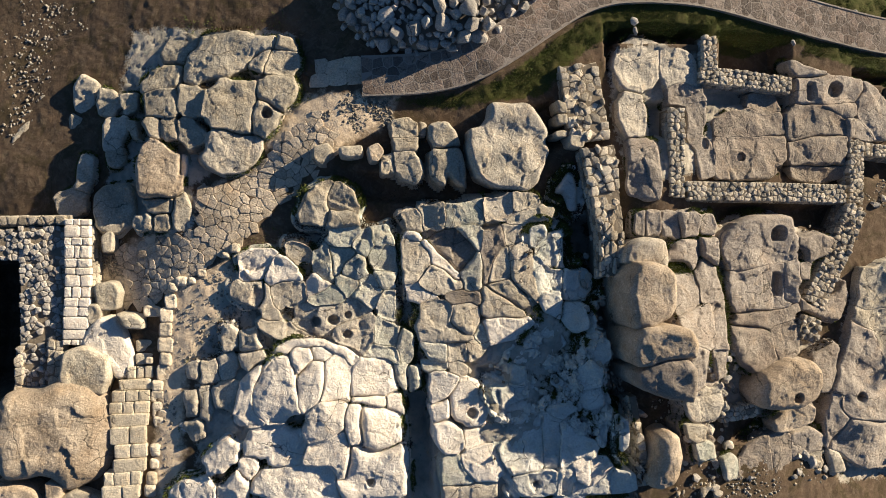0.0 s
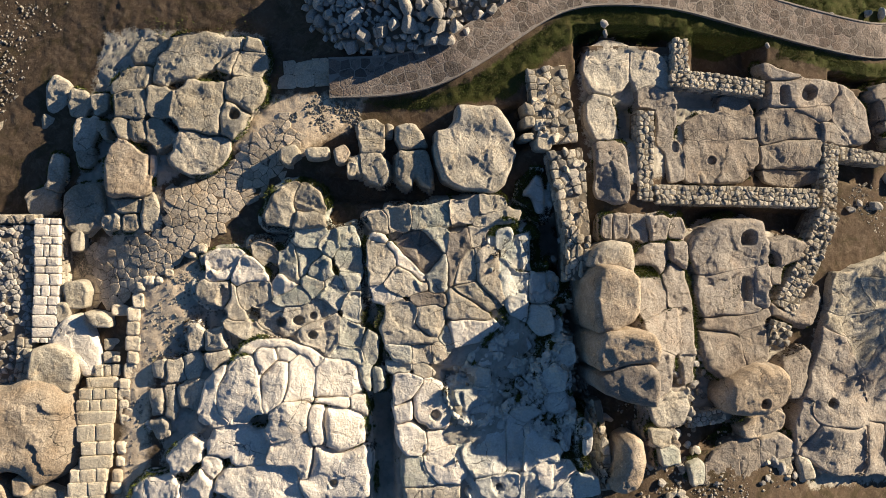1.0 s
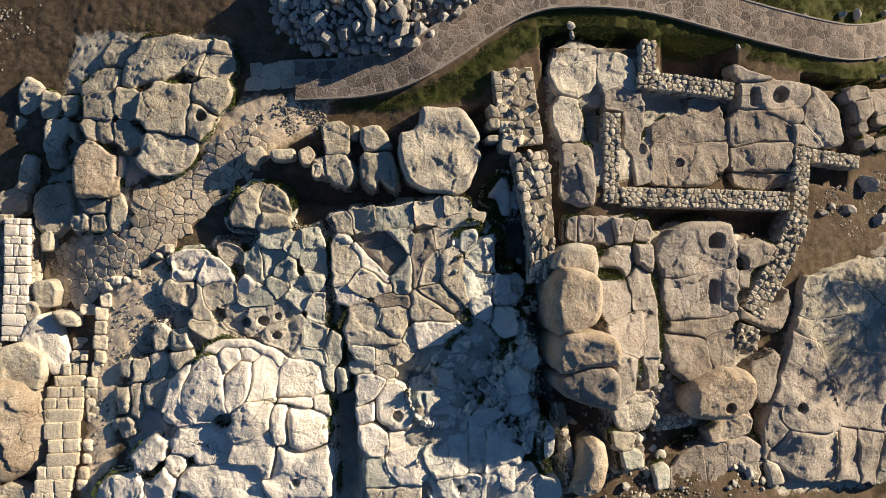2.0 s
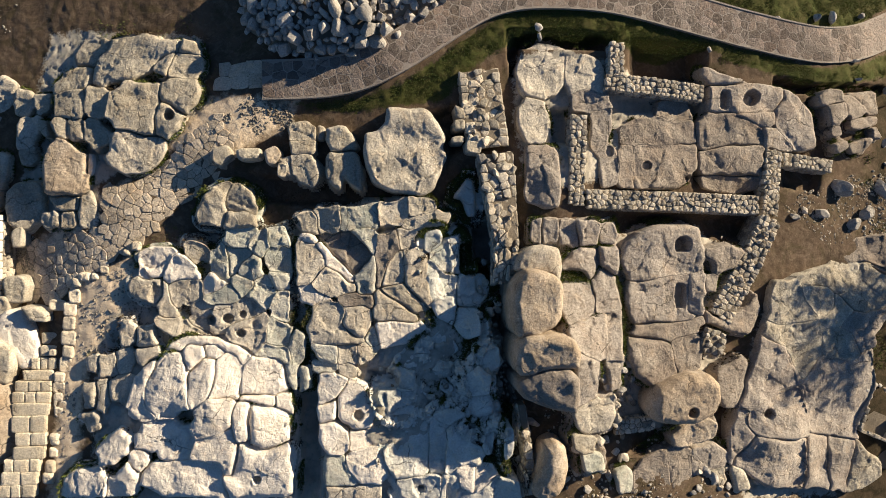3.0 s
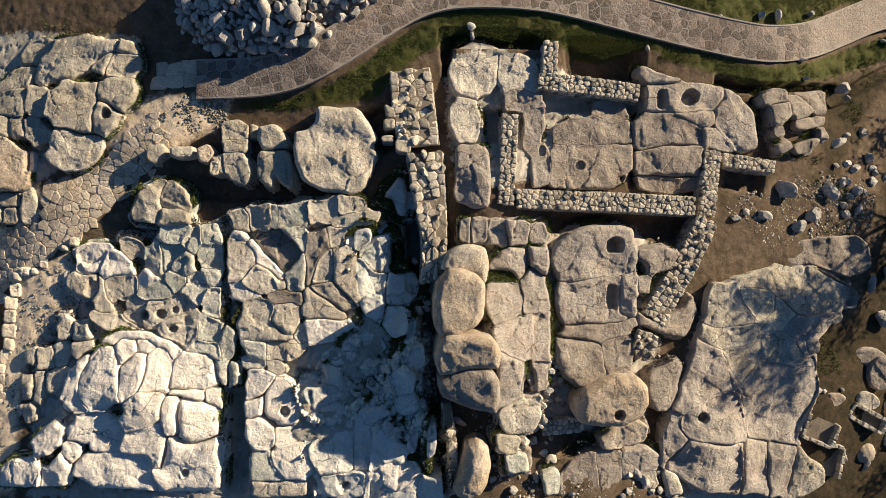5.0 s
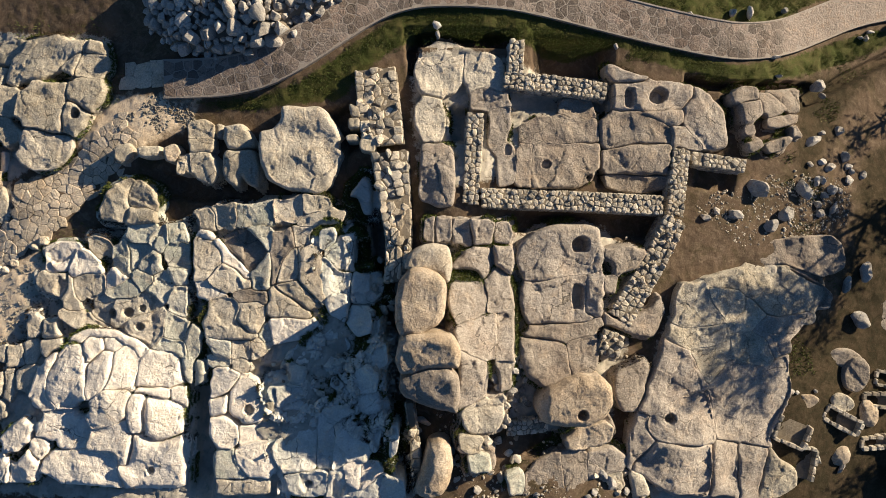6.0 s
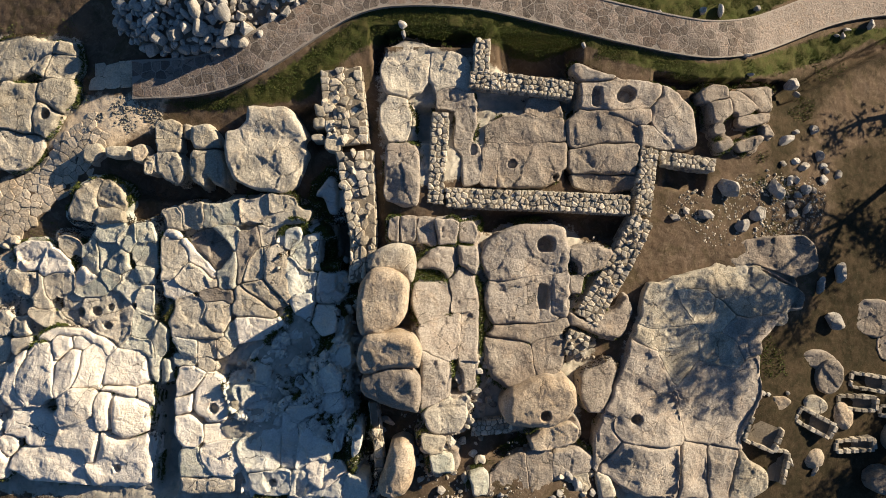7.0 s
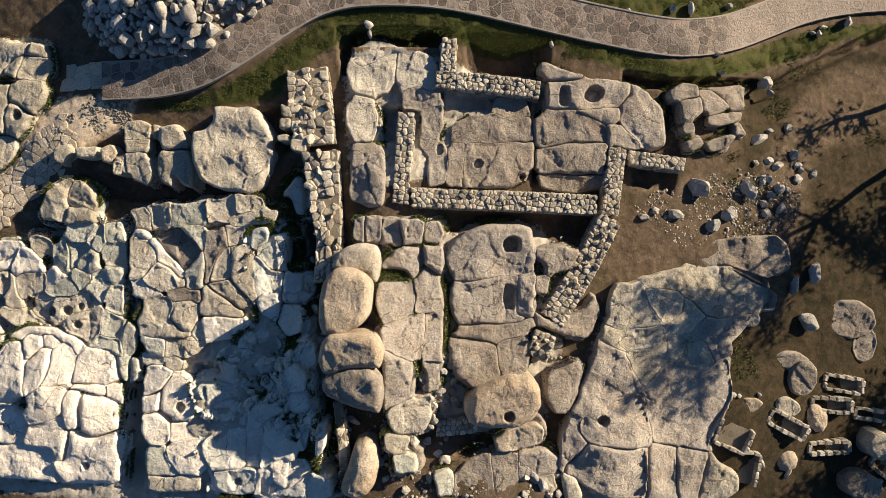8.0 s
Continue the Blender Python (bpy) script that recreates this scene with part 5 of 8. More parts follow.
rock([(4.88, -3.17), (5.46, -2.98), (5.49, -3.65), (5.08, -3.86), (4.87, -3.55)], 1.91, SHARD, channel, tilt=(0.220, 0.072))
rock([(3.54, -4.38), (3.86, -4.60), (3.65, -4.80), (3.33, -4.59)], 1.42, SHARD, channel, tilt=(-0.001, -0.033))
rock([(1.32, -6.72), (1.89, -6.32), (2.20, -5.82), (2.92, -5.67), (2.94, -6.44), (2.84, -7.59), (2.13, -7.73), (1.61, -7.58), (1.34, -7.18)], 1.77, SHARD, channel, tilt=(0.065, -0.149))
rock([(2.97, -5.67), (3.66, -5.98), (3.60, -6.69), (3.40, -7.59), (2.95, -7.59)], 1.81, SHARD, channel, tilt=(0.057, -0.083))
rock([(3.70, -6.04), (4.39, -6.41), (4.90, -6.86), (4.69, -7.25), (4.08, -7.22), (3.52, -7.59), (3.60, -6.80)], 1.79, SHARD, channel, tilt=(0.063, -0.111))
rock([(1.82, -7.86), (2.43, -7.72), (3.26, -7.68), (3.37, -8.30), (2.96, -8.59), (2.13, -8.60), (1.86, -8.33)], 1.87, SHARD, channel, tilt=(0.054, -0.001), holes=((2.66, -8.15, 0.12, 0.12, 0.35),))
rock([(3.40, -7.69), (3.87, -7.50), (4.08, -7.59), (3.88, -8.09), (3.68, -8.58), (3.37, -8.50)], 1.94, SHARD, channel, tilt=(0.045, -0.068))
rock([(3.87, -7.46), (4.48, -7.18), (4.59, -7.74), (4.49, -8.16), (4.08, -7.84)], 2.05, PALE, channel)
rock([(4.63, -7.42), (5.20, -7.22), (5.37, -7.53), (4.90, -8.04), (4.63, -8.24)], 2.10, PALE, channel)
rock([(4.08, -8.20), (4.60, -8.34), (5.30, -7.76), (6.11, -7.76), (6.22, -8.46), (3.98, -8.57)], 2.19, SHARD, channel, tilt=(0.132, -0.001))
rock([(5.01, -5.99), (5.31, -6.04), (5.20, -6.83), (5.00, -6.75)], 1.92, SHARD, channel, tilt=(0.220, -0.211))
rock([(5.69, -5.85), (5.93, -5.85), (5.89, -6.74), (5.64, -6.97)], 2.31, SHARD, channel, tilt=(0.220, -0.007))
rock([(3.92, 2.51), (4.45, 3.28), (4.67, 3.18), (4.79, 2.63), (4.75, 1.87), (4.47, 1.87), (4.24, 2.52)], 0.55, SHARD, channel)


# ---- the white outcrop above the stair ----

white = thing("rock_outcrop", (-5.06, -5.65, 0.40), 'big pale, sun-bleached granite outcrop split by deep joints', "rock outcrop")
rock([(-7.11, -3.74), (-6.74, -3.30), (-6.19, -3.33), (-6.00, -3.72), (-5.83, -4.71), (-5.86, -5.23), (-6.36, -5.47), (-7.02, -5.51), (-7.44, -5.24), (-7.48, -4.78), (-7.41, -4.17)], 0.82, PALE, white, tilt=(0.203, -0.052))
rock([(-8.11, -4.60), (-7.47, -3.87), (-7.17, -3.54), (-7.11, -3.84), (-7.45, -4.37), (-7.48, -5.09), (-7.02, -5.57), (-8.05, -5.71)], 0.64, PALE, white, tilt=(0.144, -0.037))
rock([(-5.79, -3.93), (-5.47, -3.54), (-4.98, -3.55), (-4.90, -4.04), (-5.08, -4.70), (-5.59, -5.15), (-5.86, -4.95), (-5.86, -4.32)], 1.04, PALE, white, tilt=(0.045, -0.209))
rock([(-4.88, -3.56), (-4.49, -3.27), (-4.14, -3.27), (-3.98, -3.90), (-4.08, -4.46), (-4.08, -4.84), (-4.79, -4.82), (-4.98, -4.71), (-4.87, -4.14)], 0.94, PALE, white, tilt=(-0.071, -0.220))
rock([(-3.87, -3.90), (-3.67, -3.59), (-2.94, -3.39), (-2.56, -3.59), (-2.41, -4.11), (-2.29, -4.72), (-2.70, -4.81), (-3.50, -4.81), (-4.00, -4.71), (-3.93, -4.38)], 0.87, PALE, white, tilt=(0.005, -0.186))
rock([(-6.11, -3.13), (-5.88, -2.93), (-5.42, -3.08), (-5.29, -3.35), (-5.52, -3.63), (-5.85, -3.93), (-6.07, -3.53)], 0.73, PALE, white, tilt=(-0.039, -0.220))
rock([(-5.37, -2.99), (-4.97, -2.89), (-4.60, -3.17), (-4.89, -3.50), (-5.26, -3.45)], 0.57, PALE, white, tilt=(0.074, -0.220))
rock([(-6.67, -2.99), (-6.09, -2.76), (-5.40, -2.75), (-4.86, -2.89), (-4.18, -3.12), (-3.77, -3.48), (-3.97, -3.59), (-4.49, -3.21), (-5.39, -2.95), (-5.97, -3.01), (-6.30, -3.17)], 0.53, PALE, white, tilt=(-0.014, -0.220))
rock([(-3.95, -4.84), (-2.70, -4.85), (-2.75, -5.25), (-3.68, -4.99)], 1.10, PALE, white, tilt=(-0.119, -0.158))
rock([(-2.72, -4.79), (-2.29, -4.76), (-2.12, -5.32), (-2.17, -5.52), (-2.68, -5.29)], 1.07, PALE, white, tilt=(-0.056, -0.165))
rock([(-4.16, -5.11), (-3.67, -5.09), (-3.71, -5.63), (-3.57, -6.37), (-4.07, -6.45), (-4.21, -5.81)], 1.33, PALE, white, tilt=(-0.059, 0.006))
rock([(-3.63, -5.14), (-2.79, -5.31), (-2.24, -5.56), (-2.17, -6.24), (-2.47, -6.53), (-3.08, -6.75), (-3.57, -6.58), (-3.70, -5.94)], 1.20, PALE, white, tilt=(-0.082, -0.050))
rock([(-5.51, -5.41), (-4.98, -4.95), (-4.28, -4.89), (-4.16, -5.11), (-4.24, -5.60), (-4.21, -5.81), (-4.66, -6.12), (-5.17, -6.23), (-5.55, -6.18), (-5.59, -5.72)], 1.26, PALE, white, tilt=(0.095, -0.051))
rock([(-5.58, -6.54), (-5.18, -6.38), (-4.25, -5.96), (-4.07, -6.56), (-4.04, -7.09), (-4.29, -7.82), (-4.69, -7.18), (-5.29, -7.12), (-5.66, -7.00)], 1.23, PALE, white, tilt=(0.043, 0.047))
rock([(-3.97, -6.56), (-3.58, -6.69), (-3.08, -6.86), (-2.11, -6.65), (-2.02, -7.66), (-2.06, -8.57), (-4.30, -8.53), (-4.50, -7.81), (-4.25, -7.71)], 1.24, PALE, white, tilt=(0.016, -0.004), holes=((-3.34, -7.88, 0.12, 0.12, 0.4),))
rock([(-7.71, -6.20), (-7.43, -5.91), (-6.47, -5.78), (-5.80, -5.98), (-5.68, -6.53), (-5.91, -7.08), (-6.74, -7.19), (-7.06, -6.79), (-7.67, -6.79)], 0.88, PALE, white, tilt=(0.06, -0.02))
rock([(-7.35, -7.39), (-6.74, -7.23), (-5.81, -7.18), (-4.69, -7.22), (-4.66, -7.81), (-4.40, -8.53), (-6.75, -8.52), (-7.45, -8.10)], 1.07, PALE, white, tilt=(0.072, 0.021))
rock([(-7.86, -6.94), (-7.47, -6.79), (-7.39, -7.39), (-7.65, -7.48), (-7.89, -7.38)], 0.94, PALE, white, tilt=(0.031, -0.077))
rock([(-8.71, -7.93), (-7.95, -7.28), (-7.75, -7.58), (-7.79, -8.48), (-8.70, -8.51)], 0.92, PALE, white, tilt=(0.153, -0.034))
rock([(-9.36, -6.90), (-8.77, -6.33), (-8.36, -6.13), (-8.00, -6.39), (-8.18, -6.92), (-8.62, -7.32), (-9.03, -7.26)], 0.67, PALE, white, tilt=(0.189, -0.128))
rock([(-10.61, -8.65), (-10.51, -7.95), (-9.97, -7.56), (-9.12, -7.52), (-8.85, -7.93), (-9.00, -8.51)], 0.59, PALE, white, tilt=(0.220, -0.032))
rock([(-9.07, -4.47), (-8.45, -4.22), (-8.04, -4.31), (-8.08, -4.80), (-8.27, -5.16), (-8.91, -4.96)], 0.29, BEIGE, white, tilt=(0.220, -0.220))
rock([(-9.39, -4.47), (-9.08, -4.37), (-8.98, -5.57), (-9.32, -5.38)], 0.17, BEIGE, white, tilt=(0.131, -0.162))
rock([(-10.12, -4.52), (-9.60, -4.58), (-9.48, -5.28), (-9.96, -5.45)], -0.04, BEIGE, white, tilt=(0.220, -0.090))
rock([(-8.72, -3.34), (-8.29, -3.23), (-8.09, -3.85), (-8.57, -4.16), (-8.81, -3.86)], -0.02, BEIGE, white, tilt=(0.126, -0.119))
rock([(-9.38, -3.54), (-8.88, -3.48), (-8.78, -4.17), (-9.35, -4.27)], -0.03, BEIGE, white, tilt=(0.055, -0.110))
rock([(-9.95, -3.57), (-9.56, -3.48), (-9.49, -4.02), (-9.92, -4.10)], -0.17, BEIGE, white, tilt=(0.220, -0.084))
rock([(-8.64, -2.17), (-8.22, -2.13), (-8.07, -2.80), (-8.50, -3.06), (-8.71, -2.69)], -0.04, BEIGE, white, tilt=(0.086, -0.082))
rock([(-7.93, -2.47), (-7.28, -2.35), (-7.24, -2.97), (-7.85, -3.10)], 0.20, BEIGE, white, tilt=(0.211, -0.092))
rock([(-10.18, -5.77), (-9.42, -5.58), (-9.18, -6.09), (-9.71, -6.30)], 0.17, BEIGE, white, tilt=(0.220, -0.089))
rock([(-7.93, -3.21), (-7.09, -3.16), (-7.12, -3.43), (-7.75, -3.70)], 0.42, BEIGE, white, tilt=(0.220, -0.220))
rock([(-2.41, -3.76), (-2.00, -3.70), (-1.92, -4.62), (-2.26, -4.42)], 0.90, GREEN, white, tilt=(0.057, -0.112))
rock([(-1.90, -3.92), (-1.53, -3.82), (-1.41, -4.60), (-1.77, -4.71)], 0.96, GREEN, white, tilt=(0.112, -0.220))


column = thing("rock_outcrop", (0.09, -5.96, 1.14), 'column of rounded granite blocks with a drilled post hole', "rock outcrop")
rock([(-1.17, -4.52), (-0.99, -4.02), (-0.12, -4.23), (-0.31, -4.69), (-0.72, -4.99), (-1.03, -5.14)], 1.27, PALE, column, tilt=(0.131, -0.220))
rock([(-1.14, -5.21), (-0.72, -5.06), (-0.40, -4.99), (-0.53, -5.65), (-1.07, -5.71)], 1.44, PALE, column, tilt=(0.220, -0.220))
rock([(-0.37, -4.89), (-0.11, -4.49), (-0.01, -4.32), (0.62, -4.37), (0.73, -4.67), (0.86, -5.25), (0.85, -5.91), (0.26, -6.00), (-0.26, -5.69), (-0.39, -5.28)], 1.49, PALE, column, tilt=(0.044, -0.204), holes=((0.36, -5.51, 0.17, 0.17, 0.5),))
rock([(-1.05, -5.87), (-0.56, -5.75), (-0.05, -6.16), (0.01, -6.60), (-0.24, -6.84), (-0.85, -6.77), (-1.04, -6.43)], 1.64, PALE, column, tilt=(0.089, -0.064))
rock([(0.05, -6.10), (0.94, -6.06), (1.06, -6.56), (0.55, -6.63), (0.09, -6.75)], 1.53, PALE, column, tilt=(-0.193, -0.007))
rock([(-0.05, -7.02), (0.25, -6.78), (1.02, -6.64), (1.30, -7.08), (1.47, -7.69), (1.10, -7.95), (0.48, -7.93), (0.06, -7.52)], 1.69, PALE, column, tilt=(0.084, -0.106))
rock([(-0.91, -7.08), (-0.24, -6.94), (0.02, -7.52), (0.37, -7.98), (-0.35, -8.04), (-0.87, -7.95)], 1.64, GREEN, column, tilt=(0.048, 0.021))
rock([(-0.76, -8.11), (0.27, -8.09), (1.20, -8.01), (1.20, -8.63), (-0.75, -8.64)], 1.68, BEIGE, column, tilt=(0.061, -0.012))
rock([(-1.40, -3.57), (-0.47, -3.60), (-0.51, -3.91), (-1.33, -3.99)], 0.97, GREEN, column, tilt=(0.180, -0.075))
rock([(-0.37, -3.66), (0.06, -3.70), (0.50, -4.07), (-0.25, -4.11)], 1.12, BEIGE, column, tilt=(0.185, -0.157))
rock([(1.06, -5.25), (1.31, -5.16), (1.37, -5.59), (1.10, -5.65)], 1.59, GREY, column, tilt=(-0.098, 0.130))


# ---- the four great boulders along the channel ----
rock([(6.14, -0.18), (6.30, 0.34), (6.71, 0.61), (7.22, 0.68), (7.67, 0.62), (7.80, -0.06), (7.71, -0.68), (7.44, -0.58), (7.23, -0.31), (6.51, -0.28)], 2.05, BEIGE, label='rounded sunlit granite boulder at the end of the rubble wall', facets=0.15, edge=0.3, drop=0.3, grow=0.07, cracks=0.0)
rock([(5.99, -0.63), (6.29, -0.23), (6.68, -0.19), (7.28, -0.32), (7.54, -0.62), (7.54, -1.21), (7.49, -1.71), (7.20, -2.11), (6.61, -2.42), (6.01, -2.42), (5.87, -2.03), (5.86, -1.23)], 3.05, RUST, label='large rust-stained rounded granite boulder above the channel', facets=0.15, edge=0.3, drop=0.3, grow=0.07, cracks=0.0, tilt=(0.06, -0.08))
rock([(6.00, -2.76), (6.25, -2.46), (7.03, -2.45), (7.81, -2.50), (8.05, -2.93), (8.01, -3.52), (7.62, -3.49), (7.04, -3.49), (6.46, -3.73), (6.07, -3.78), (5.91, -3.35)], 3.42, RUST, label='large tan granite boulder with a flat weathered top', facets=0.15, edge=0.3, drop=0.3, grow=0.07, cracks=0.0, tilt=(0.14, 0.02))
rock([(6.05, -4.02), (6.53, -3.78), (7.03, -3.61), (7.62, -3.57), (7.98, -3.86), (8.04, -4.56), (7.99, -5.10), (7.44, -5.00), (6.84, -4.81), (6.25, -4.61), (6.05, -4.38)], 3.40, ROSE, label='dark, lichen-covered granite boulder leaning over the channel', facets=0.15, edge=0.3, drop=0.3, grow=0.07, cracks=0.0, tilt=(0.12, 0.14))


terrace = thing("rock_outcrop", (9.15, -1.02, 1.39), 'low granite ledges and slabs behind the great boulders', "rock outcrop")
rock([(7.84, -0.07), (8.14, 0.35), (8.98, 0.63), (9.30, 0.57), (9.37, -0.07), (9.10, -0.49), (8.67, -0.18), (7.94, -0.24)], 1.55, PINK, terrace, tilt=(-0.185, -0.059))
rock([(7.81, -0.67), (9.00, -0.70), (9.21, -1.12), (9.11, -1.63), (8.59, -1.94), (7.88, -2.02), (7.73, -1.46)], 1.87, PINK, terrace, tilt=(-0.300, -0.149))
rock([(9.10, -0.70), (9.52, -0.11), (9.95, -0.49), (10.17, -1.12), (10.17, -1.54), (9.75, -1.74), (9.21, -1.69), (9.21, -1.22)], 1.50, PINK, terrace, tilt=(-0.155, -0.114))
rock([(9.36, 0.63), (10.15, 0.58), (10.22, -0.06), (9.95, -0.38), (9.46, -0.07)], 1.43, PINK, terrace, tilt=(-0.001, 0.017))
rock([(7.90, -2.38), (8.39, -2.19), (9.01, -2.04), (9.47, -1.84), (9.47, -2.75), (9.33, -3.34), (8.81, -3.29), (8.20, -3.05), (8.00, -2.76)], 2.36, PINK, terrace, tilt=(-0.300, -0.300))
rock([(9.51, -1.84), (10.18, -1.75), (10.16, -2.55), (10.11, -3.57), (9.52, -3.50)], 1.85, PINK, terrace, tilt=(-0.063, -0.175))
rock([(8.11, -3.04), (8.81, -3.33), (9.13, -3.75), (9.03, -4.55), (8.93, -4.88), (8.32, -5.12), (8.12, -5.24), (8.06, -3.67)], 2.53, PINK, terrace, tilt=(-0.300, 0.235))
rock([(9.54, -3.56), (10.13, -3.67), (10.03, -4.60), (9.62, -4.59)], 2.02, PINK, terrace, tilt=(-0.078, -0.034))
rock([(8.22, -5.31), (8.83, -5.02), (9.76, -4.90), (9.83, -5.50), (9.56, -6.09), (8.64, -6.17), (8.33, -5.95)], 2.25, BEIGE, terrace, tilt=(-0.100, -0.089))
rock([(6.85, 1.66), (7.15, 1.66), (7.14, 0.86), (6.77, 0.87)], 1.34, PINK, terrace, facets=0.5, edge=0.08)
rock([(7.21, 1.65), (7.82, 1.64), (7.81, 0.85), (7.24, 0.86)], 1.46, PINK, terrace, facets=0.5, edge=0.08)
rock([(7.86, 1.60), (8.48, 1.63), (8.58, 0.72), (7.90, 0.78)], 1.50, PINK, terrace, facets=0.5, edge=0.1)
rock([(8.56, 1.63), (9.30, 1.68), (9.29, 0.75), (8.67, 0.77)], 1.48, PINK, terrace, facets=0.5, edge=0.1)
rock([(9.60, 1.57), (10.00, 1.61), (10.18, 1.13), (9.99, 0.81), (9.47, 0.88)], 1.37, PINK, terrace, facets=0.5, edge=0.12)


# ---- rock with cut basins ----

basins = thing("rock_outcrop", (12.16, -1.59, 0.97), 'smooth tan granite outcrop with cut basins and trough', "rock outcrop")
rock([(10.30, 0.26), (10.46, 0.79), (11.10, 1.27), (11.97, 1.49), (12.94, 1.55), (13.48, 1.36), (13.55, 0.61), (13.50, -0.20), (12.42, -0.42), (11.13, -0.65), (10.53, -0.44), (10.37, -0.06)], 1.34, PINK, basins, tilt=(-0.062, -0.019), holes=((12.73, 0.78, 0.31, 0.27, 0.6),))
rock([(10.49, -0.80), (11.34, -0.58), (12.21, -0.47), (12.96, -0.36), (12.96, -1.31), (12.86, -1.85), (13.29, -1.91), (13.20, -2.21), (12.21, -2.17), (10.92, -2.27), (10.53, -1.95), (10.45, -1.33)], 1.39, PINK, basins, tilt=(-0.046, -0.057), holes=((12.68, -1.21, 0.19, 0.40, 0.6),))
rock([(13.01, -0.40), (13.57, -0.29), (13.57, -1.31), (13.51, -1.95), (13.30, -1.95), (13.03, -1.85)], 1.32, PINK, basins, tilt=(-0.011, -0.044))
rock([(10.56, -2.71), (10.91, -2.31), (12.21, -2.27), (13.51, -1.99), (13.63, -2.27), (13.20, -2.64), (12.32, -2.84), (11.34, -2.81)], 1.50, ROSE, basins, tilt=(-0.125, -0.058))
rock([(10.37, -2.94), (10.60, -2.75), (11.98, -2.95), (12.20, -3.61), (12.30, -4.02), (11.97, -4.41), (11.21, -4.57), (10.70, -4.19), (10.44, -3.57)], 1.84, ROSE, basins, tilt=(-0.151, -0.106))
rock([(12.32, -2.90), (13.19, -2.70), (13.51, -2.90), (13.36, -3.81), (13.11, -4.09), (12.50, -4.17), (12.36, -3.82)], 1.60, ROSE, basins, tilt=(-0.002, -0.215))
rock([(14.15, -4.16), (15.32, -3.69), (15.53, -3.90), (15.30, -4.96), (15.08, -5.60), (14.42, -5.59), (14.14, -4.89)], 1.31, ROSE, basins, tilt=(-0.172, -0.015))
rock([(13.73, -1.84), (14.41, -2.18), (15.57, -1.66), (16.00, -1.11), (16.12, -1.98), (15.67, -2.84), (14.64, -2.61), (13.73, -2.16)], 1.08, ROSE, basins, tilt=(-0.144, -0.031))
rock([(13.71, 0.51), (14.56, 0.80), (15.38, 0.53), (14.94, -0.13), (14.15, -0.34)], 1.19, ROSE, basins, tilt=(-0.103, 0.010))
rock([(13.83, -0.45), (14.15, -0.56), (14.05, -1.10), (13.71, -0.88)], 1.27, ROSE, basins, tilt=(-0.091, -0.044))
rock([(11.05, -4.94), (11.34, -4.54), (12.05, -4.23), (12.65, -4.06), (13.36, -4.05), (13.72, -4.41), (13.79, -5.02), (13.49, -5.54), (12.89, -5.85), (11.97, -5.89), (11.26, -5.76), (11.05, -5.35)], 2.60, RUST, label='tan rounded granite boulder with one round drilled hole', holes=((12.61, -5.40, 0.17, 0.17, 0.5),), facets=0.12, edge=0.45, drop=0.5, grow=0.03, cell=0.035)


# ---- bedrock in and about the house ----

house_rock = thing("rock_outcrop", (12.11, 4.79, 0.28), 'worn granite bedrock forming the floor of the ruined house', "rock outcrop")
rock([(6.47, 6.64), (6.35, 7.51), (6.65, 8.25), (7.25, 8.58), (8.14, 8.39), (8.21, 7.62), (8.01, 6.58), (7.34, 6.41)], 0.63, BEIGE, house_rock, tilt=(-0.051, -0.105))
rock([(8.37, 8.18), (8.81, 8.31), (9.58, 7.98), (9.86, 7.55), (9.74, 6.53), (9.14, 6.75), (8.56, 6.60), (8.25, 7.40)], 0.60, BEIGE, house_rock, tilt=(0.001, -0.085))
rock([(8.63, 6.61), (9.25, 6.87), (9.90, 6.54), (10.06, 6.10), (8.98, 5.94), (8.54, 5.93)], 0.75, PINK, house_rock, tilt=(-0.027, -0.160))
rock([(6.38, 5.95), (6.77, 6.28), (7.31, 6.19), (7.58, 5.66), (7.50, 4.91), (7.22, 4.69), (6.68, 4.78), (6.41, 5.21)], 0.95, BEIGE, house_rock)
rock([(6.66, 4.39), (7.20, 4.49), (7.85, 4.42), (7.94, 3.28), (7.90, 2.20), (7.30, 2.13), (6.62, 2.40), (6.62, 3.58)], 1.24, PINK, house_rock, tilt=(0.015, -0.066))
rock([(9.33, 5.85), (10.01, 5.99), (10.04, 5.21), (9.88, 4.65), (10.11, 4.55), (10.18, 3.44), (9.97, 3.00), (9.54, 2.94), (9.58, 4.08), (9.19, 4.47)], 0.96, PINK, house_rock, tilt=(-0.079, -0.121), holes=((9.98, 4.36, 0.10, 0.17, 0.5),))
rock([(10.45, 5.33), (11.04, 5.65), (11.84, 5.72), (12.79, 5.49), (13.37, 5.66), (13.46, 4.77), (11.84, 4.65), (10.45, 4.78)], 0.68, ROSE, house_rock, tilt=(-0.052, -0.059))
rock([(12.02, 5.98), (12.13, 6.43), (13.27, 6.46), (13.40, 5.79), (12.83, 5.60), (12.37, 5.77)], 0.45, ROSE, house_rock)
rock([(10.45, 4.52), (10.86, 4.53), (10.81, 3.02), (10.33, 2.96)], 0.97, ROSE, house_rock, tilt=(-0.122, -0.137))
rock([(10.96, 4.58), (13.46, 4.70), (13.49, 3.98), (13.28, 3.30), (12.66, 2.95), (11.78, 2.94), (10.90, 2.91)], 0.83, ROSE, house_rock, tilt=(-0.043, -0.118), holes=((11.46, 3.82, 0.15, 0.15, 0.5), (13.17, 3.34, 0.12, 0.12, 0.4),))
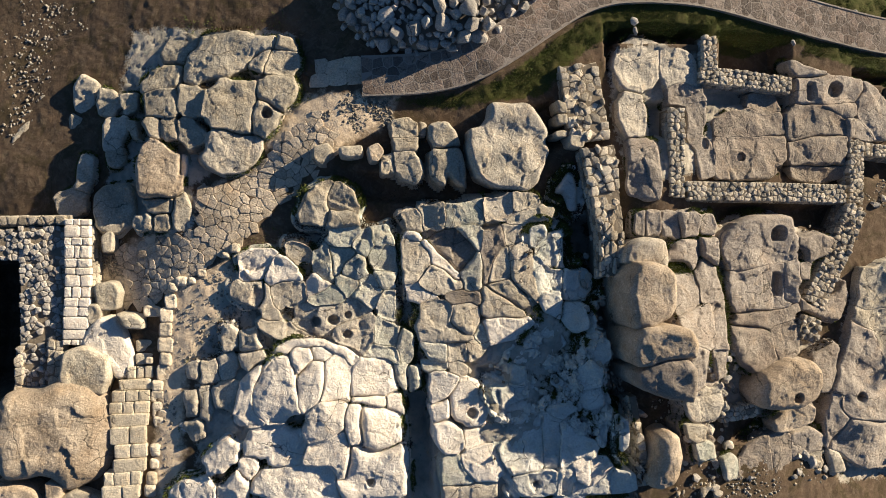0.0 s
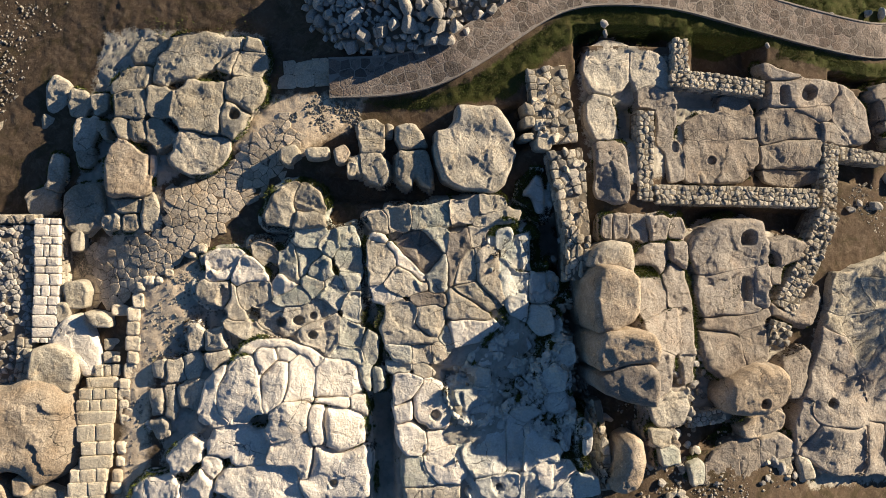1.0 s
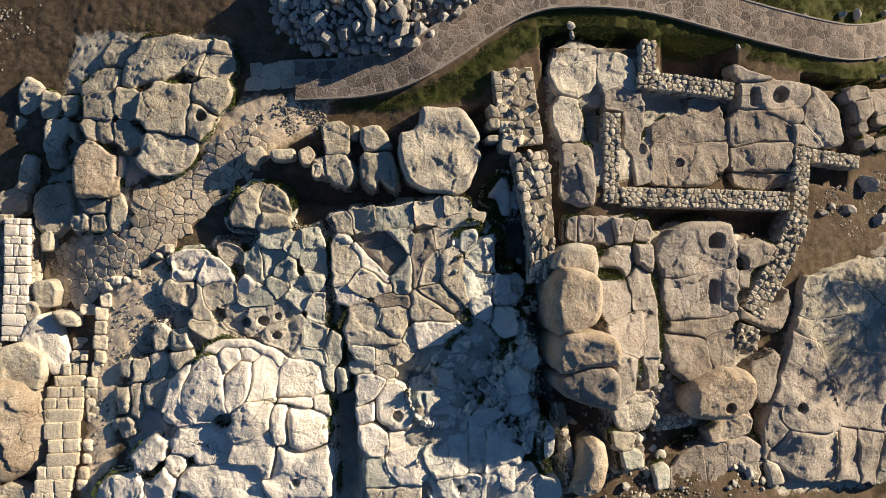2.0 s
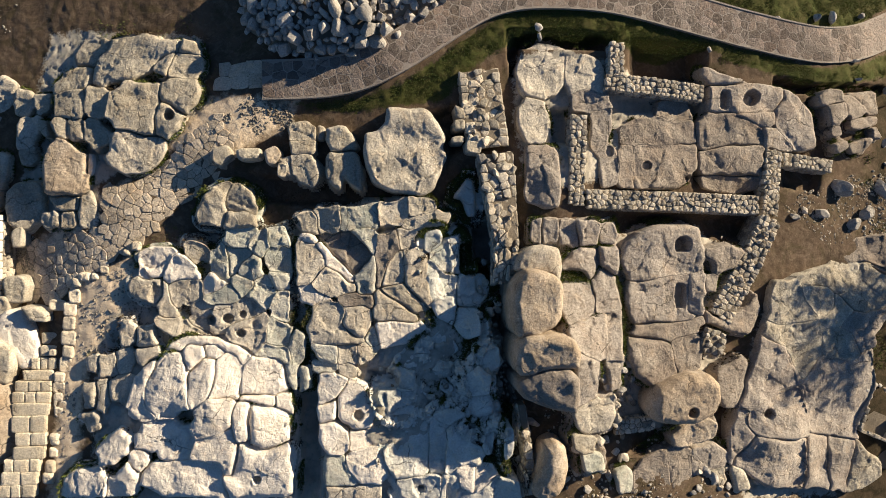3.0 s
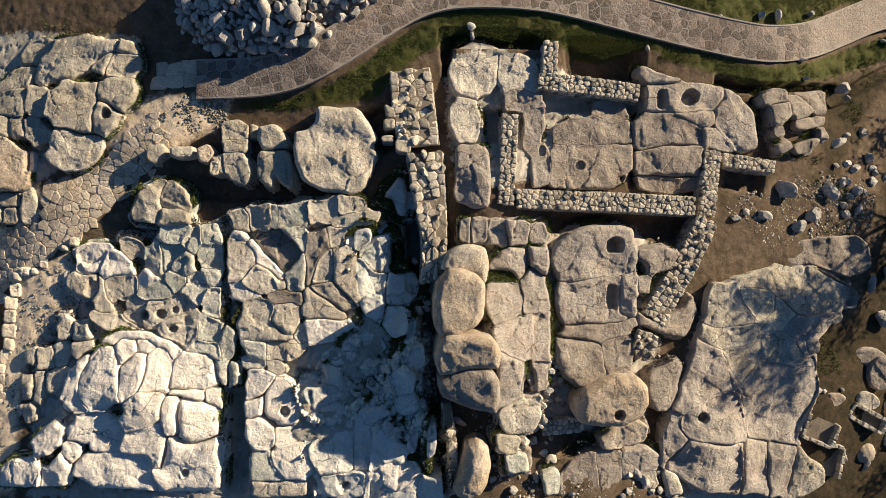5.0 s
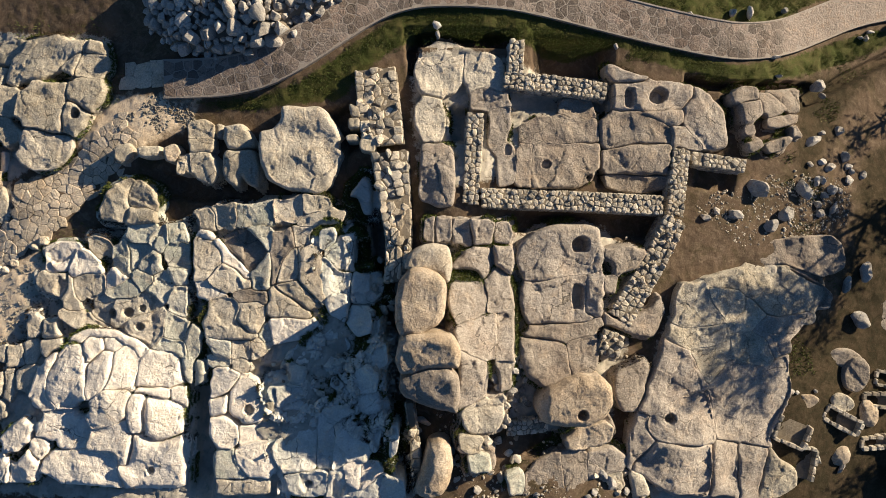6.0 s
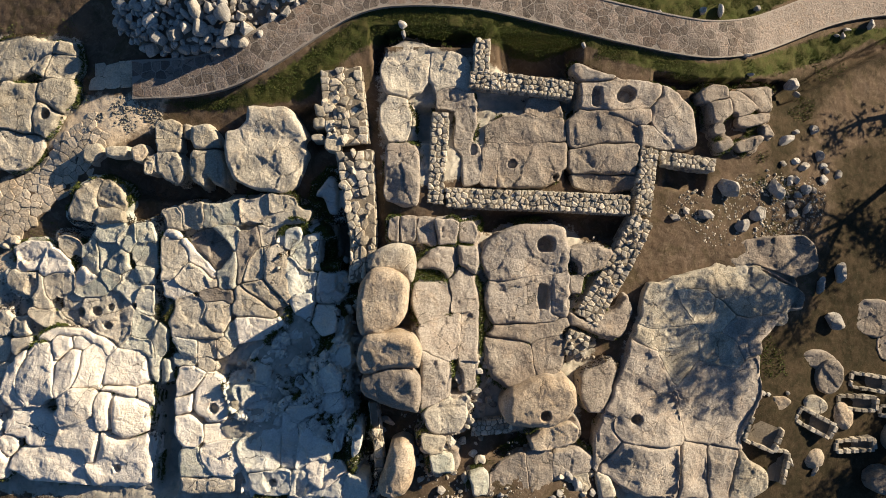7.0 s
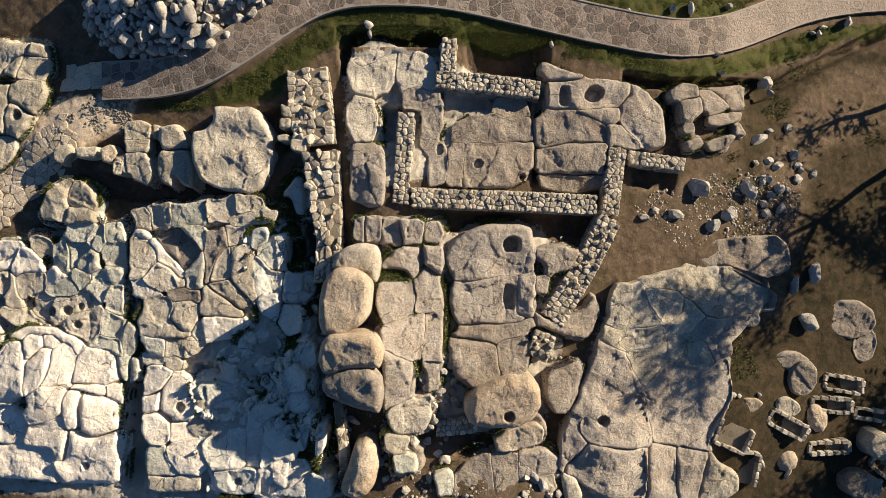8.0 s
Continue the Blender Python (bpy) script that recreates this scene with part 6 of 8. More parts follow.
rock([(13.74, 5.78), (14.83, 6.02), (15.82, 5.73), (16.40, 5.19), (16.34, 4.86), (14.83, 4.79), (13.74, 4.55)], 0.59, ROSE, house_rock, tilt=(-0.057, -0.014))
rock([(13.74, 4.39), (14.94, 4.64), (16.33, 4.70), (16.41, 4.06), (16.21, 3.59), (14.79, 3.55), (13.78, 3.65)], 0.67, ROSE, house_rock, tilt=(-0.045, -0.096))
rock([(13.88, 3.45), (14.92, 3.47), (16.21, 3.42), (16.33, 3.04), (15.17, 2.80), (13.89, 3.00)], 0.50, ROSE, house_rock)
rock([(14.02, 6.90), (14.84, 7.04), (15.51, 7.16), (17.00, 7.13), (17.47, 6.84), (17.40, 6.49), (16.28, 6.08), (15.32, 6.05), (14.25, 6.05)], 0.52, PINK, house_rock, tilt=(-0.066, 0.010), holes=((15.89, 6.61, 0.35, 0.29, 0.4), (14.75, 6.52, 0.17, 0.33, 0.3),))
rock([(13.78, 7.33), (13.87, 7.81), (14.79, 7.46), (15.39, 7.20), (14.48, 7.13)], 0.62, PINK, house_rock, tilt=(0.028, 0.058))
rock([(15.07, 5.92), (16.52, 6.09), (16.99, 6.01), (16.79, 5.65), (15.82, 5.58)], 0.51, PINK, house_rock, tilt=(-0.064, 0.054))
rock([(17.33, 6.95), (17.89, 6.88), (18.62, 6.17), (18.74, 5.25), (18.71, 4.68), (18.15, 4.56), (17.67, 4.78), (17.15, 5.33), (16.99, 6.12)], 0.38, PINK, house_rock, tilt=(-0.014, -0.071))
rock([(16.44, 5.31), (17.03, 5.32), (17.68, 4.74), (17.56, 4.55), (16.58, 4.70)], 0.44, PINK, house_rock, tilt=(-0.036, 0.037))


north_east = thing("rock_outcrop", (21.21, 6.30, -1.13), 'tumbled squarish granite blocks at the end of the house', "rock outcrop")
rock([(18.90, 6.80), (19.33, 7.13), (20.01, 7.10), (20.01, 6.66), (19.33, 6.51), (18.97, 6.42)], 0.39, ROSE, north_east, tilt=(-0.012, -0.031))
rock([(19.33, 6.42), (20.15, 6.61), (20.24, 6.07), (19.79, 5.70), (19.41, 5.69)], 0.39, ROSE, north_east, tilt=(-0.116, -0.055))
rock([(20.13, 6.93), (20.72, 6.91), (21.54, 6.42), (20.68, 5.99), (20.29, 6.18)], 0.07, ROSE, north_east, tilt=(-0.220, -0.053))
rock([(20.57, 7.11), (22.42, 7.39), (22.27, 6.36), (21.74, 6.19), (21.33, 6.77)], -0.44, ROSE, north_east, tilt=(-0.220, -0.220))
rock([(20.56, 5.87), (22.05, 6.23), (22.05, 5.87), (20.97, 5.57), (20.56, 5.60)], -0.07, ROSE, north_east, tilt=(-0.220, -0.083))
rock([(21.72, 5.61), (21.99, 5.70), (22.25, 5.21), (21.74, 5.28)], -0.22, ROSE, north_east, tilt=(-0.220, 0.043))
rock([(20.47, 4.87), (21.47, 5.26), (21.76, 5.10), (21.41, 4.71), (20.75, 4.52)], -0.08, ROSE, north_east, tilt=(-0.220, 0.123))
rock([(19.45, 5.47), (19.86, 5.55), (19.90, 5.26), (19.49, 5.18)], 0.45, ROSE, north_east, tilt=(-0.045, -0.109))
rock([(19.53, 4.82), (20.15, 5.06), (20.30, 4.78), (19.71, 4.50)], 0.40, ROSE, north_east, tilt=(-0.161, 0.104))


# ---- the great whaleback rock ----

whaleback = thing("rock_outcrop", (18.64, -4.69, 0.19), 'great sloping whaleback of granite with joints and a drilled hole', "rock outcrop")
rock([(20.02, 0.32), (20.52, 0.85), (21.44, 1.10), (22.60, 1.20), (23.53, 1.24), (23.96, 0.83), (24.10, 0.02), (23.69, -0.30), (23.22, -0.26), (22.87, -0.18), (21.82, 0.04), (20.77, -0.02), (20.26, 0.16)], -0.35, ROSE, whaleback)
rock([(19.05, -0.18), (20.09, -0.01), (20.61, -0.05), (21.77, -0.02), (23.24, -0.76), (23.63, -1.17), (23.52, -1.75), (22.59, -1.85), (21.80, -1.92), (21.01, -2.02), (20.26, -1.67), (19.63, -1.22), (19.27, -0.89), (17.96, -0.84), (17.93, -0.55)], 0.11, GREY, whaleback, tilt=(-0.195, -0.138), holes=((22.49, -0.36, 0.69, 0.17, 0.9, -26),))
rock([(18.00, -0.88), (19.27, -0.93), (19.55, -1.22), (19.44, -1.77), (18.74, -2.20), (18.40, -1.98), (18.05, -1.32)], 0.64, GREY, whaleback, tilt=(-0.150, -0.088))
rock([(16.66, -1.10), (16.90, -0.71), (17.94, -0.77), (18.00, -1.32), (18.63, -2.09), (18.04, -2.30), (17.10, -2.46), (16.67, -2.30), (16.56, -1.75)], 0.83, GREY, whaleback, tilt=(-0.091, -0.070))
rock([(19.63, -1.22), (20.22, -1.67), (20.35, -2.01), (19.77, -2.56), (18.98, -2.64), (18.85, -2.24), (19.43, -1.81)], 0.51, GREY, whaleback, tilt=(-0.188, -0.033))
rock([(20.36, -2.05), (21.01, -2.07), (22.59, -1.91), (22.21, -2.36), (21.57, -2.91), (21.43, -3.50), (20.83, -3.66), (20.52, -2.91), (19.90, -2.68)], 0.23, PINK, whaleback, tilt=(-0.091, 0.019))
rock([(16.45, -2.41), (17.10, -2.51), (18.41, -2.31), (18.67, -2.85), (18.00, -3.16), (17.08, -3.21), (16.65, -3.04), (16.33, -2.84)], 0.97, GREY, whaleback, tilt=(-0.077, -0.167))
rock([(16.22, -2.94), (16.64, -3.09), (17.08, -3.25), (17.31, -3.69), (17.78, -4.57), (17.89, -4.78), (16.80, -5.04), (15.80, -5.39), (15.39, -5.68), (15.25, -5.48), (15.76, -4.12)], 1.19, PINK, whaleback, tilt=(-0.070, -0.094))
rock([(17.19, -3.30), (18.13, -3.16), (18.72, -2.96), (18.83, -3.39), (18.47, -3.93), (17.89, -4.56), (17.53, -4.12)], 0.95, GREY, whaleback, tilt=(-0.120, -0.049))
rock([(18.98, -2.68), (19.90, -2.68), (20.53, -2.96), (20.78, -3.66), (20.61, -4.07), (19.27, -3.77), (18.83, -3.39)], 0.44, GREY, whaleback, tilt=(-0.251, 0.005))
rock([(18.71, -3.94), (19.27, -3.81), (20.61, -4.11), (20.84, -3.84), (21.47, -3.56), (21.72, -5.07), (21.33, -5.94), (20.84, -6.76), (20.71, -7.27), (18.55, -6.91), (18.30, -6.14), (18.00, -5.11), (17.89, -4.78)], 0.45, PINK, whaleback, tilt=(-0.243, 0.006))
rock([(15.59, -5.67), (16.80, -5.08), (17.85, -4.83), (18.01, -5.44), (18.25, -6.35), (18.15, -6.86), (17.57, -6.94), (16.86, -6.85), (15.73, -6.64), (15.41, -6.23)], 1.27, PINK, whaleback, tilt=(-0.127, 0.007), holes=((16.29, -5.85, 0.19, 0.17, 0.9),))
rock([(15.19, -5.70), (15.39, -5.68), (15.37, -6.28), (15.73, -6.69), (15.32, -7.20), (14.79, -7.75), (14.68, -6.90), (14.90, -6.16)], 1.34, PINK, whaleback, tilt=(0.100, -0.027))
rock([(15.73, -6.71), (16.86, -6.90), (18.02, -6.91), (18.18, -7.86), (18.11, -9.06), (16.46, -8.86), (15.43, -8.16), (14.90, -7.64), (15.43, -7.20)], 1.27, PINK, whaleback, tilt=(-0.107, 0.024))
rock([(18.17, -6.93), (19.42, -7.05), (19.42, -8.01), (19.49, -9.21), (18.22, -9.07)], 0.79, PINK, whaleback, tilt=(-0.251, 0.006))
rock([(19.47, -7.10), (20.72, -7.39), (20.53, -8.07), (20.32, -9.35), (19.56, -9.21)], 0.47, PINK, whaleback, tilt=(-0.254, 0.010))
rock([(20.72, -7.46), (21.15, -7.82), (22.01, -8.27), (22.03, -8.97), (21.24, -9.44), (20.45, -9.36)], 0.08, GREY, whaleback, tilt=(-0.220, 0.006))


# ---- rocks below the basins ----
rock([(6.57, -8.02), (6.86, -7.21), (7.05, -6.51), (7.44, -6.31), (7.84, -6.50), (7.95, -7.21), (7.82, -7.91), (7.57, -8.26), (7.07, -8.42), (6.67, -8.32)], 2.85, RUST, label='oval pinkish granite boulder standing among rubble', facets=0.1, edge=0.45, drop=0.5, grow=0.0)

south = thing("rock_outcrop", (12.57, -8.34, 1.13), 'granite slabs and ledges among rubble and weeds', "rock outcrop")
rock([(8.45, -6.92), (9.26, -6.88), (9.37, -7.50), (8.55, -7.51)], 2.47, GREEN, south, tilt=(-0.220, -0.058))
rock([(14.79, -7.86), (15.32, -8.05), (15.56, -8.82), (14.91, -8.91)], 1.39, GREY, south, tilt=(0.019, 0.006))
rock([(13.59, -8.05), (14.47, -7.93), (14.58, -8.50), (13.83, -8.82)], 1.40, GREY, south, tilt=(-0.035, -0.015))
rock([(10.68, -8.77), (10.78, -7.86), (11.19, -7.33), (11.94, -7.03), (12.17, -7.68), (12.18, -8.83)], 1.66, ROSE, south, tilt=(-0.065, -0.011))
rock([(12.05, -7.03), (13.03, -7.03), (13.05, -8.15), (12.95, -8.87), (12.25, -8.83)], 1.53, ROSE, south, tilt=(-0.108, -0.020))
rock([(13.14, -7.08), (14.13, -7.00), (14.68, -7.32), (14.58, -7.75), (13.81, -7.96), (13.16, -8.15)], 1.40, PINK, south, tilt=(-0.059, -0.011))
rock([(12.12, -6.55), (12.64, -6.16), (13.69, -5.90), (14.01, -6.11), (13.92, -6.64), (13.18, -6.81), (12.34, -6.86)], 1.75, RUST, south)
rock([(8.13, -6.12), (9.05, -6.28), (8.85, -6.75), (8.24, -6.71)], 2.46, GREY, south, tilt=(-0.174, -0.144))
rock([(9.91, -7.75), (10.56, -7.64), (10.61, -8.48), (10.14, -8.66)], 1.80, GREEN, south, tilt=(-0.290, 0.023))


# ---- rocks by the stair and the ruined building ----
rock([(-16.03, -4.26), (-14.95, -4.32), (-14.39, -3.99), (-13.28, -4.22), (-12.74, -4.75), (-12.39, -5.88), (-12.70, -7.18), (-13.20, -7.64), (-14.14, -7.97), (-14.67, -7.33), (-16.13, -7.32), (-16.53, -5.81)], 0.19, RUST, label='huge brown lichen-stained granite boulder beside the stair', facets=0.5, edge=0.85, drop=0.75, cracks=0.15, tilt=(-0.14, 0))
rock([(-14.21, -2.96), (-13.46, -2.79), (-12.80, -3.24), (-12.62, -3.96), (-12.92, -4.56), (-13.67, -4.31), (-14.33, -4.07)], -0.31, GREY, label='weathered boulder with a sunlit flank beside the stair', facets=0.5, tilt=(-0.016, -0.022))
rock([(-13.39, -2.13), (-13.10, -1.83), (-12.61, -1.79), (-12.23, -2.43), (-11.94, -3.03), (-11.89, -3.96), (-12.53, -4.03), (-12.82, -3.40), (-13.68, -2.78)], -0.66, PALE, label='pale granite boulder at the top of the stair', facets=0.5, tilt=(-0.018, -0.055))
rock([(-13.29, -0.61), (-12.60, -0.50), (-12.42, -0.93), (-12.53, -1.51), (-13.12, -1.49)], -0.78, GREY, label='granite rock beside the worn stone stair', facets=0.4)
rock([(-14.47, -8.18), (-13.90, -7.92), (-13.15, -8.08), (-12.59, -8.74), (-14.67, -8.57)], -0.12, GREY, label='granite rock beside the worn stone stair', facets=0.4)
rock([(-16.62, -7.47), (-15.71, -7.58), (-15.17, -7.79), (-14.82, -8.53), (-16.66, -8.38)], -0.05, RUST, label='granite rock beside the worn stone stair', facets=0.4, tilt=(0.006, 0.019))
rock([(-14.79, -7.52), (-14.24, -7.70), (-14.35, -8.16), (-14.72, -8.13)], -0.05, RUST, label='granite rock beside the worn stone stair', facets=0.4)
rock([(-13.44, -1.31), (-13.11, -1.32), (-13.06, -1.78), (-13.42, -2.04), (-13.51, -1.72)], -0.77, GREY, label='granite rock beside the worn stone stair', facets=0.4)
rock([(-12.40, -1.62), (-11.82, -1.74), (-11.53, -1.96), (-11.54, -2.21), (-12.03, -2.15)], -0.42, GREY, label='granite rock beside the worn stone stair', facets=0.4)
rock([(-12.80, 1.34), (-12.61, 1.34), (-12.67, 0.65), (-12.98, 0.59), (-13.00, 1.18)], -0.94, GREY, label='granite rock beside the worn stone stair', facets=0.4)


# ---- each outcrop: its blocks, jointed tight, and the living rock under them ----
outcrop(nw, GREY, merge=0.35, fill=0.34, sink=0.20, reach=0.25, rough=0.25)
outcrop(bank, GREY, merge=0.3, fill=0.25, sink=0.25, reach=0.15)
outcrop(mid_west, GREEN, merge=0.45, fill=0.60, sink=0.14, reach=0.35, rough=1.0, facets=0.8, joint=0.016, soft=0.45, uneven=0.06)
outcrop(mid_east, BEIGE, merge=0.45, fill=0.50, sink=0.14, reach=0.30, rough=0.8, facets=0.55, joint=0.012, soft=0.4, uneven=0.045)
outcrop(channel, SHARD, merge=0.5, fill=0.40, sink=0.08, reach=0.50, rough=2.2, facets=1.3, joint=0.012, soft=0.3, uneven=0.11, billow=0.15, cell=0.05)
outcrop(white, PALE, merge=0.6, fill=0.45, sink=0.18, reach=0.25, rough=0.6, facets=0.15, joint=0.018, soft=1.7, uneven=0.05, billow=0.22)
outcrop(column, BEIGE, merge=0.4, fill=0.30, sink=0.30, reach=0.10, facets=0.08, joint=0.022, soft=1.3, uneven=0.03)
outcrop(terrace, PINK, merge=0.4, fill=0.40, sink=0.14, reach=0.30, rough=0.9, facets=0.5, joint=0.03, uneven=0.08, billow=0.3)
outcrop(basins, PINK, merge=0.6, fill=0.40, sink=0.16, reach=0.25, rough=0.7, facets=0.2, soft=1.2, billow=0.25)
outcrop(house_rock, ROSE, merge=0.8, fill=0.45, sink=0.20, reach=0.20, rough=0.6, joint=0.010, soft=0.7, billow=0.3)
outcrop(north_east, ROSE, merge=0.3, fill=0.25, sink=0.25, reach=0.25)
outcrop(whaleback, PINK, merge=0.85, fill=0.60, sink=0.12, reach=0.12, facets=0.18, joint=0.009, soft=0.7, uneven=0.03, billow=0.55)
outcrop(south, ROSE, merge=0.4, fill=0.30, sink=0.25, reach=0.35, rough=0.8)


# ---- heap of cleared stones beside the path ----
HEAP_AREA = [(-4.30, 10.01), (-4.00, 8.91), (-3.29, 8.29), (-2.26, 7.88), (-1.12, 7.75), (0.03, 7.83), (1.08, 8.19), (1.85, 8.55), (1.73, 9.07), (3.14, 9.56), (4.37, 10.41), (3.52, 11.46), (0.16, 12.31), (-3.63, 11.60)]


def build_heap():
    rng = random.Random(91)
    a = np.array(HEAP_AREA)
    mid = a.mean(axis=0)
    heap = thing("stone_heap", (*mid, height(*mid)), "heap of cleared grey fieldstones beside the footpath", "stone heap")
    # the heap's body
    gx, gy = np.meshgrid(np.arange(a[:, 0].min(), a[:, 0].max(), 0.12), np.arange(a[:, 1].min(), a[:, 1].max(), 0.12), indexing="ij")
    d = inside(a, gx, gy)[0]
    rise = lambda q: 0.5 * np.clip(q / 0.4, 0, 1) ** 0.7 + 0.5 * np.clip((q - 0.3) / 2.2, 0, 1)
    z = base_height(gx, gy) + rise(d) - 0.18 + 0.1 * fbm(gx * 3, gy * 3, 40, 3)
    n, m = gx.shape
    i = np.arange(n * m).reshape(n, m)
    k = d > -0.05
    q = k[:-1, :-1] & k[1:, :-1] & k[1:, 1:] & k[:-1, 1:]
    quads = np.stack([i[:-1, :-1][q], i[1:, :-1][q], i[1:, 1:][q], i[:-1, 1:][q]], axis=1)
    me = mesh_of("body", np.c_[gx.ravel() - heap.location.x, gy.ravel() - heap.location.y, z.ravel() - heap.location.z], quads)
    place("body", me, MORTAR, tuple(heap.location), heap, "shadowed earth and small rubble inside the heap")
    spots, tries = [], 0
    while len(spots) < 295 and tries < 20000:
        tries += 1
        x, y = rng.uniform(a[:, 0].min(), a[:, 0].max()), rng.uniform(a[:, 1].min(), a[:, 1].max())
        dd = inside(a, np.array([x]), np.array([y]))[0][0]
        size = rng.choice((0.3, 0.4, 0.48, 0.58, 0.68)) * rng.uniform(0.85, 1.15)
        if dd < 0.02 or y > 11.3 or any(math.hypot(x - p, y - r) < 0.33 * (size + s) for p, r, s in spots):
            continue
        spots.append((x, y, size))
        ob = lay_stone(x, y, size * rng.uniform(1.0, 1.4), size * rng.uniform(0.8, 1.0), size * rng.uniform(0.7, 1.0), rng.uniform(0, 360), name="stone", mesh=HEAPED[rng.randrange(10)], parent=heap, z=height(x, y) + float(rise(dd)) - 0.12, tip=(rng.uniform(-25, 25), rng.uniform(-25, 25)))


build_heap()


# ---- loose stones lying about ----
lay_stone(20.31, 3.13, 1.27, 0.97, 0.91, -20, 'weathered grey fieldstone lying on bare brown earth', group='')
lay_stone(22.46, 3.12, 0.76, 1.02, 0.72, 20, 'weathered grey fieldstone lying on bare brown earth', group='')
lay_stone(23.20, 3.54, 0.36, 0.56, 0.37, -20, 'weathered grey fieldstone lying on bare brown earth', group='')
lay_stone(23.53, 3.55, 0.36, 0.51, 0.35, 30, 'weathered grey fieldstone lying on bare brown earth', group='')
lay_stone(23.12, 5.22, 0.87, 0.46, 0.54, 25, 'weathered grey fieldstone lying on bare brown earth', group='')
lay_stone(23.63, 5.59, 0.36, 0.25, 0.25, 0, 'weathered grey fieldstone lying on bare brown earth', group='')
lay_stone(24.79, 4.61, 0.51, 0.66, 0.48, -10, 'weathered grey fieldstone lying on bare brown earth', group='')
lay_stone(24.95, 4.23, 0.46, 0.36, 0.33, 0, 'weathered grey fieldstone lying on bare brown earth', group='')
lay_stone(23.59, 2.93, 0.46, 0.41, 0.35, -30, 'weathered grey fieldstone lying on bare brown earth', group='')
lay_stone(23.95, 3.20, 0.51, 0.51, 0.41, -45, 'weathered grey fieldstone lying on bare brown earth', group='')
lay_stone(23.23, 2.52, 0.41, 0.46, 0.35, 0, 'weathered grey fieldstone lying on bare brown earth', group='')
lay_stone(24.33, 3.18, 0.41, 0.31, 0.29, -40, 'weathered grey fieldstone lying on bare brown earth', group='')
lay_stone(23.30, 2.15, 0.41, 0.46, 0.35, 0, 'weathered grey fieldstone lying on bare brown earth', group='')
lay_stone(23.97, 2.35, 0.36, 0.61, 0.39, -30, 'weathered grey fieldstone lying on bare brown earth', group='')
lay_stone(24.91, 3.61, 0.51, 0.46, 0.39, 0, 'weathered grey fieldstone lying on bare brown earth', group='')
lay_stone(25.10, 4.00, 0.41, 0.31, 0.29, -20, 'weathered grey fieldstone lying on bare brown earth', group='')
lay_stone(25.70, 3.88, 0.36, 0.56, 0.37, -25, 'weathered grey fieldstone lying on bare brown earth', group='')
lay_stone(24.61, 5.78, 0.51, 0.51, 0.41, 0, 'weathered grey fieldstone lying on bare brown earth', group='')
lay_stone(25.51, -0.24, 0.66, 1.07, 0.70, -15, 'weathered grey fieldstone lying on bare brown earth', group='')
lay_stone(24.61, -0.77, 0.46, 0.92, 0.56, -20, 'weathered grey fieldstone lying on bare brown earth', group='')
lay_stone(25.28, -2.26, 1.17, 0.87, 0.83, -15, 'weathered grey fieldstone lying on bare brown earth', group='')
lay_stone(23.50, 4.33, 0.46, 0.36, 0.33, 0, 'weathered grey fieldstone lying on bare brown earth', group='')
lay_stone(23.91, 4.11, 0.61, 0.41, 0.41, 20, 'weathered grey fieldstone lying on bare brown earth', group='')
lay_stone(22.89, 4.23, 0.36, 0.31, 0.27, 0, 'weathered grey fieldstone lying on bare brown earth', group='')
lay_stone(21.60, 2.07, 0.76, 0.76, 0.62, 0, 'weathered grey fieldstone lying on bare brown earth', group='')
lay_stone(18.05, 1.90, 0.61, 0.36, 0.39, -10, 'weathered grey fieldstone lying on bare brown earth', group='')
lay_stone(19.32, 2.03, 0.71, 0.46, 0.48, -20, 'weathered grey fieldstone lying on bare brown earth', group='')
lay_stone(18.51, 2.19, 0.46, 0.31, 0.31, -40, 'weathered grey fieldstone lying on bare brown earth', group='')
lay_stone(20.90, 1.61, 0.61, 0.76, 0.56, -30, 'weathered grey fieldstone lying on bare brown earth', group='')
lay_stone(17.31, 10.03, 0.25, 0.25, 0.38, 0, 'upright grey stone standing in grass beside the footpath', group='')
lay_stone(19.13, 10.17, 0.31, 0.46, 0.58, -20, 'upright grey stone standing in grass beside the footpath', group='')
lay_stone(19.91, 10.23, 0.31, 0.61, 0.69, 0, 'upright grey stone standing in grass beside the footpath', group='')
lay_stone(21.68, 10.57, 0.31, 0.31, 0.46, 0, 'upright grey stone standing in grass beside the footpath', group='')
lay_stone(27.61, 10.57, 0.46, 0.51, 0.73, -20, 'upright grey stone standing in grass beside the footpath', group='')
lay_stone(26.40, 10.27, 0.41, 0.20, 0.46, -10, 'upright grey stone standing in grass beside the footpath', group='')
lay_stone(26.21, 9.97, 0.31, 0.31, 0.46, 0, 'upright grey stone standing in grass beside the footpath', group='')
lay_stone(25.87, 9.98, 0.31, 0.20, 0.38, 0, 'upright grey stone standing in grass beside the footpath', group='')
lay_stone(23.40, 7.55, 0.66, 0.66, 1.00, 0, 'upright grey stone standing in grass beside the footpath', group='')
lay_stone(23.74, 7.22, 0.46, 0.20, 0.50, -30, 'upright grey stone standing in grass beside the footpath', group='')
lay_stone(21.09, 8.52, 0.46, 0.18, 0.48, 0, 'upright grey stone standing in grass beside the footpath', group='')
lay_stone(21.30, 7.76, 0.36, 0.20, 0.42, 0, 'upright grey stone standing in grass beside the footpath', group='')
lay_stone(7.18, 9.10, 0.46, 0.36, 0.33, 0, 'dark stone at the edge of the grass bank', group='')
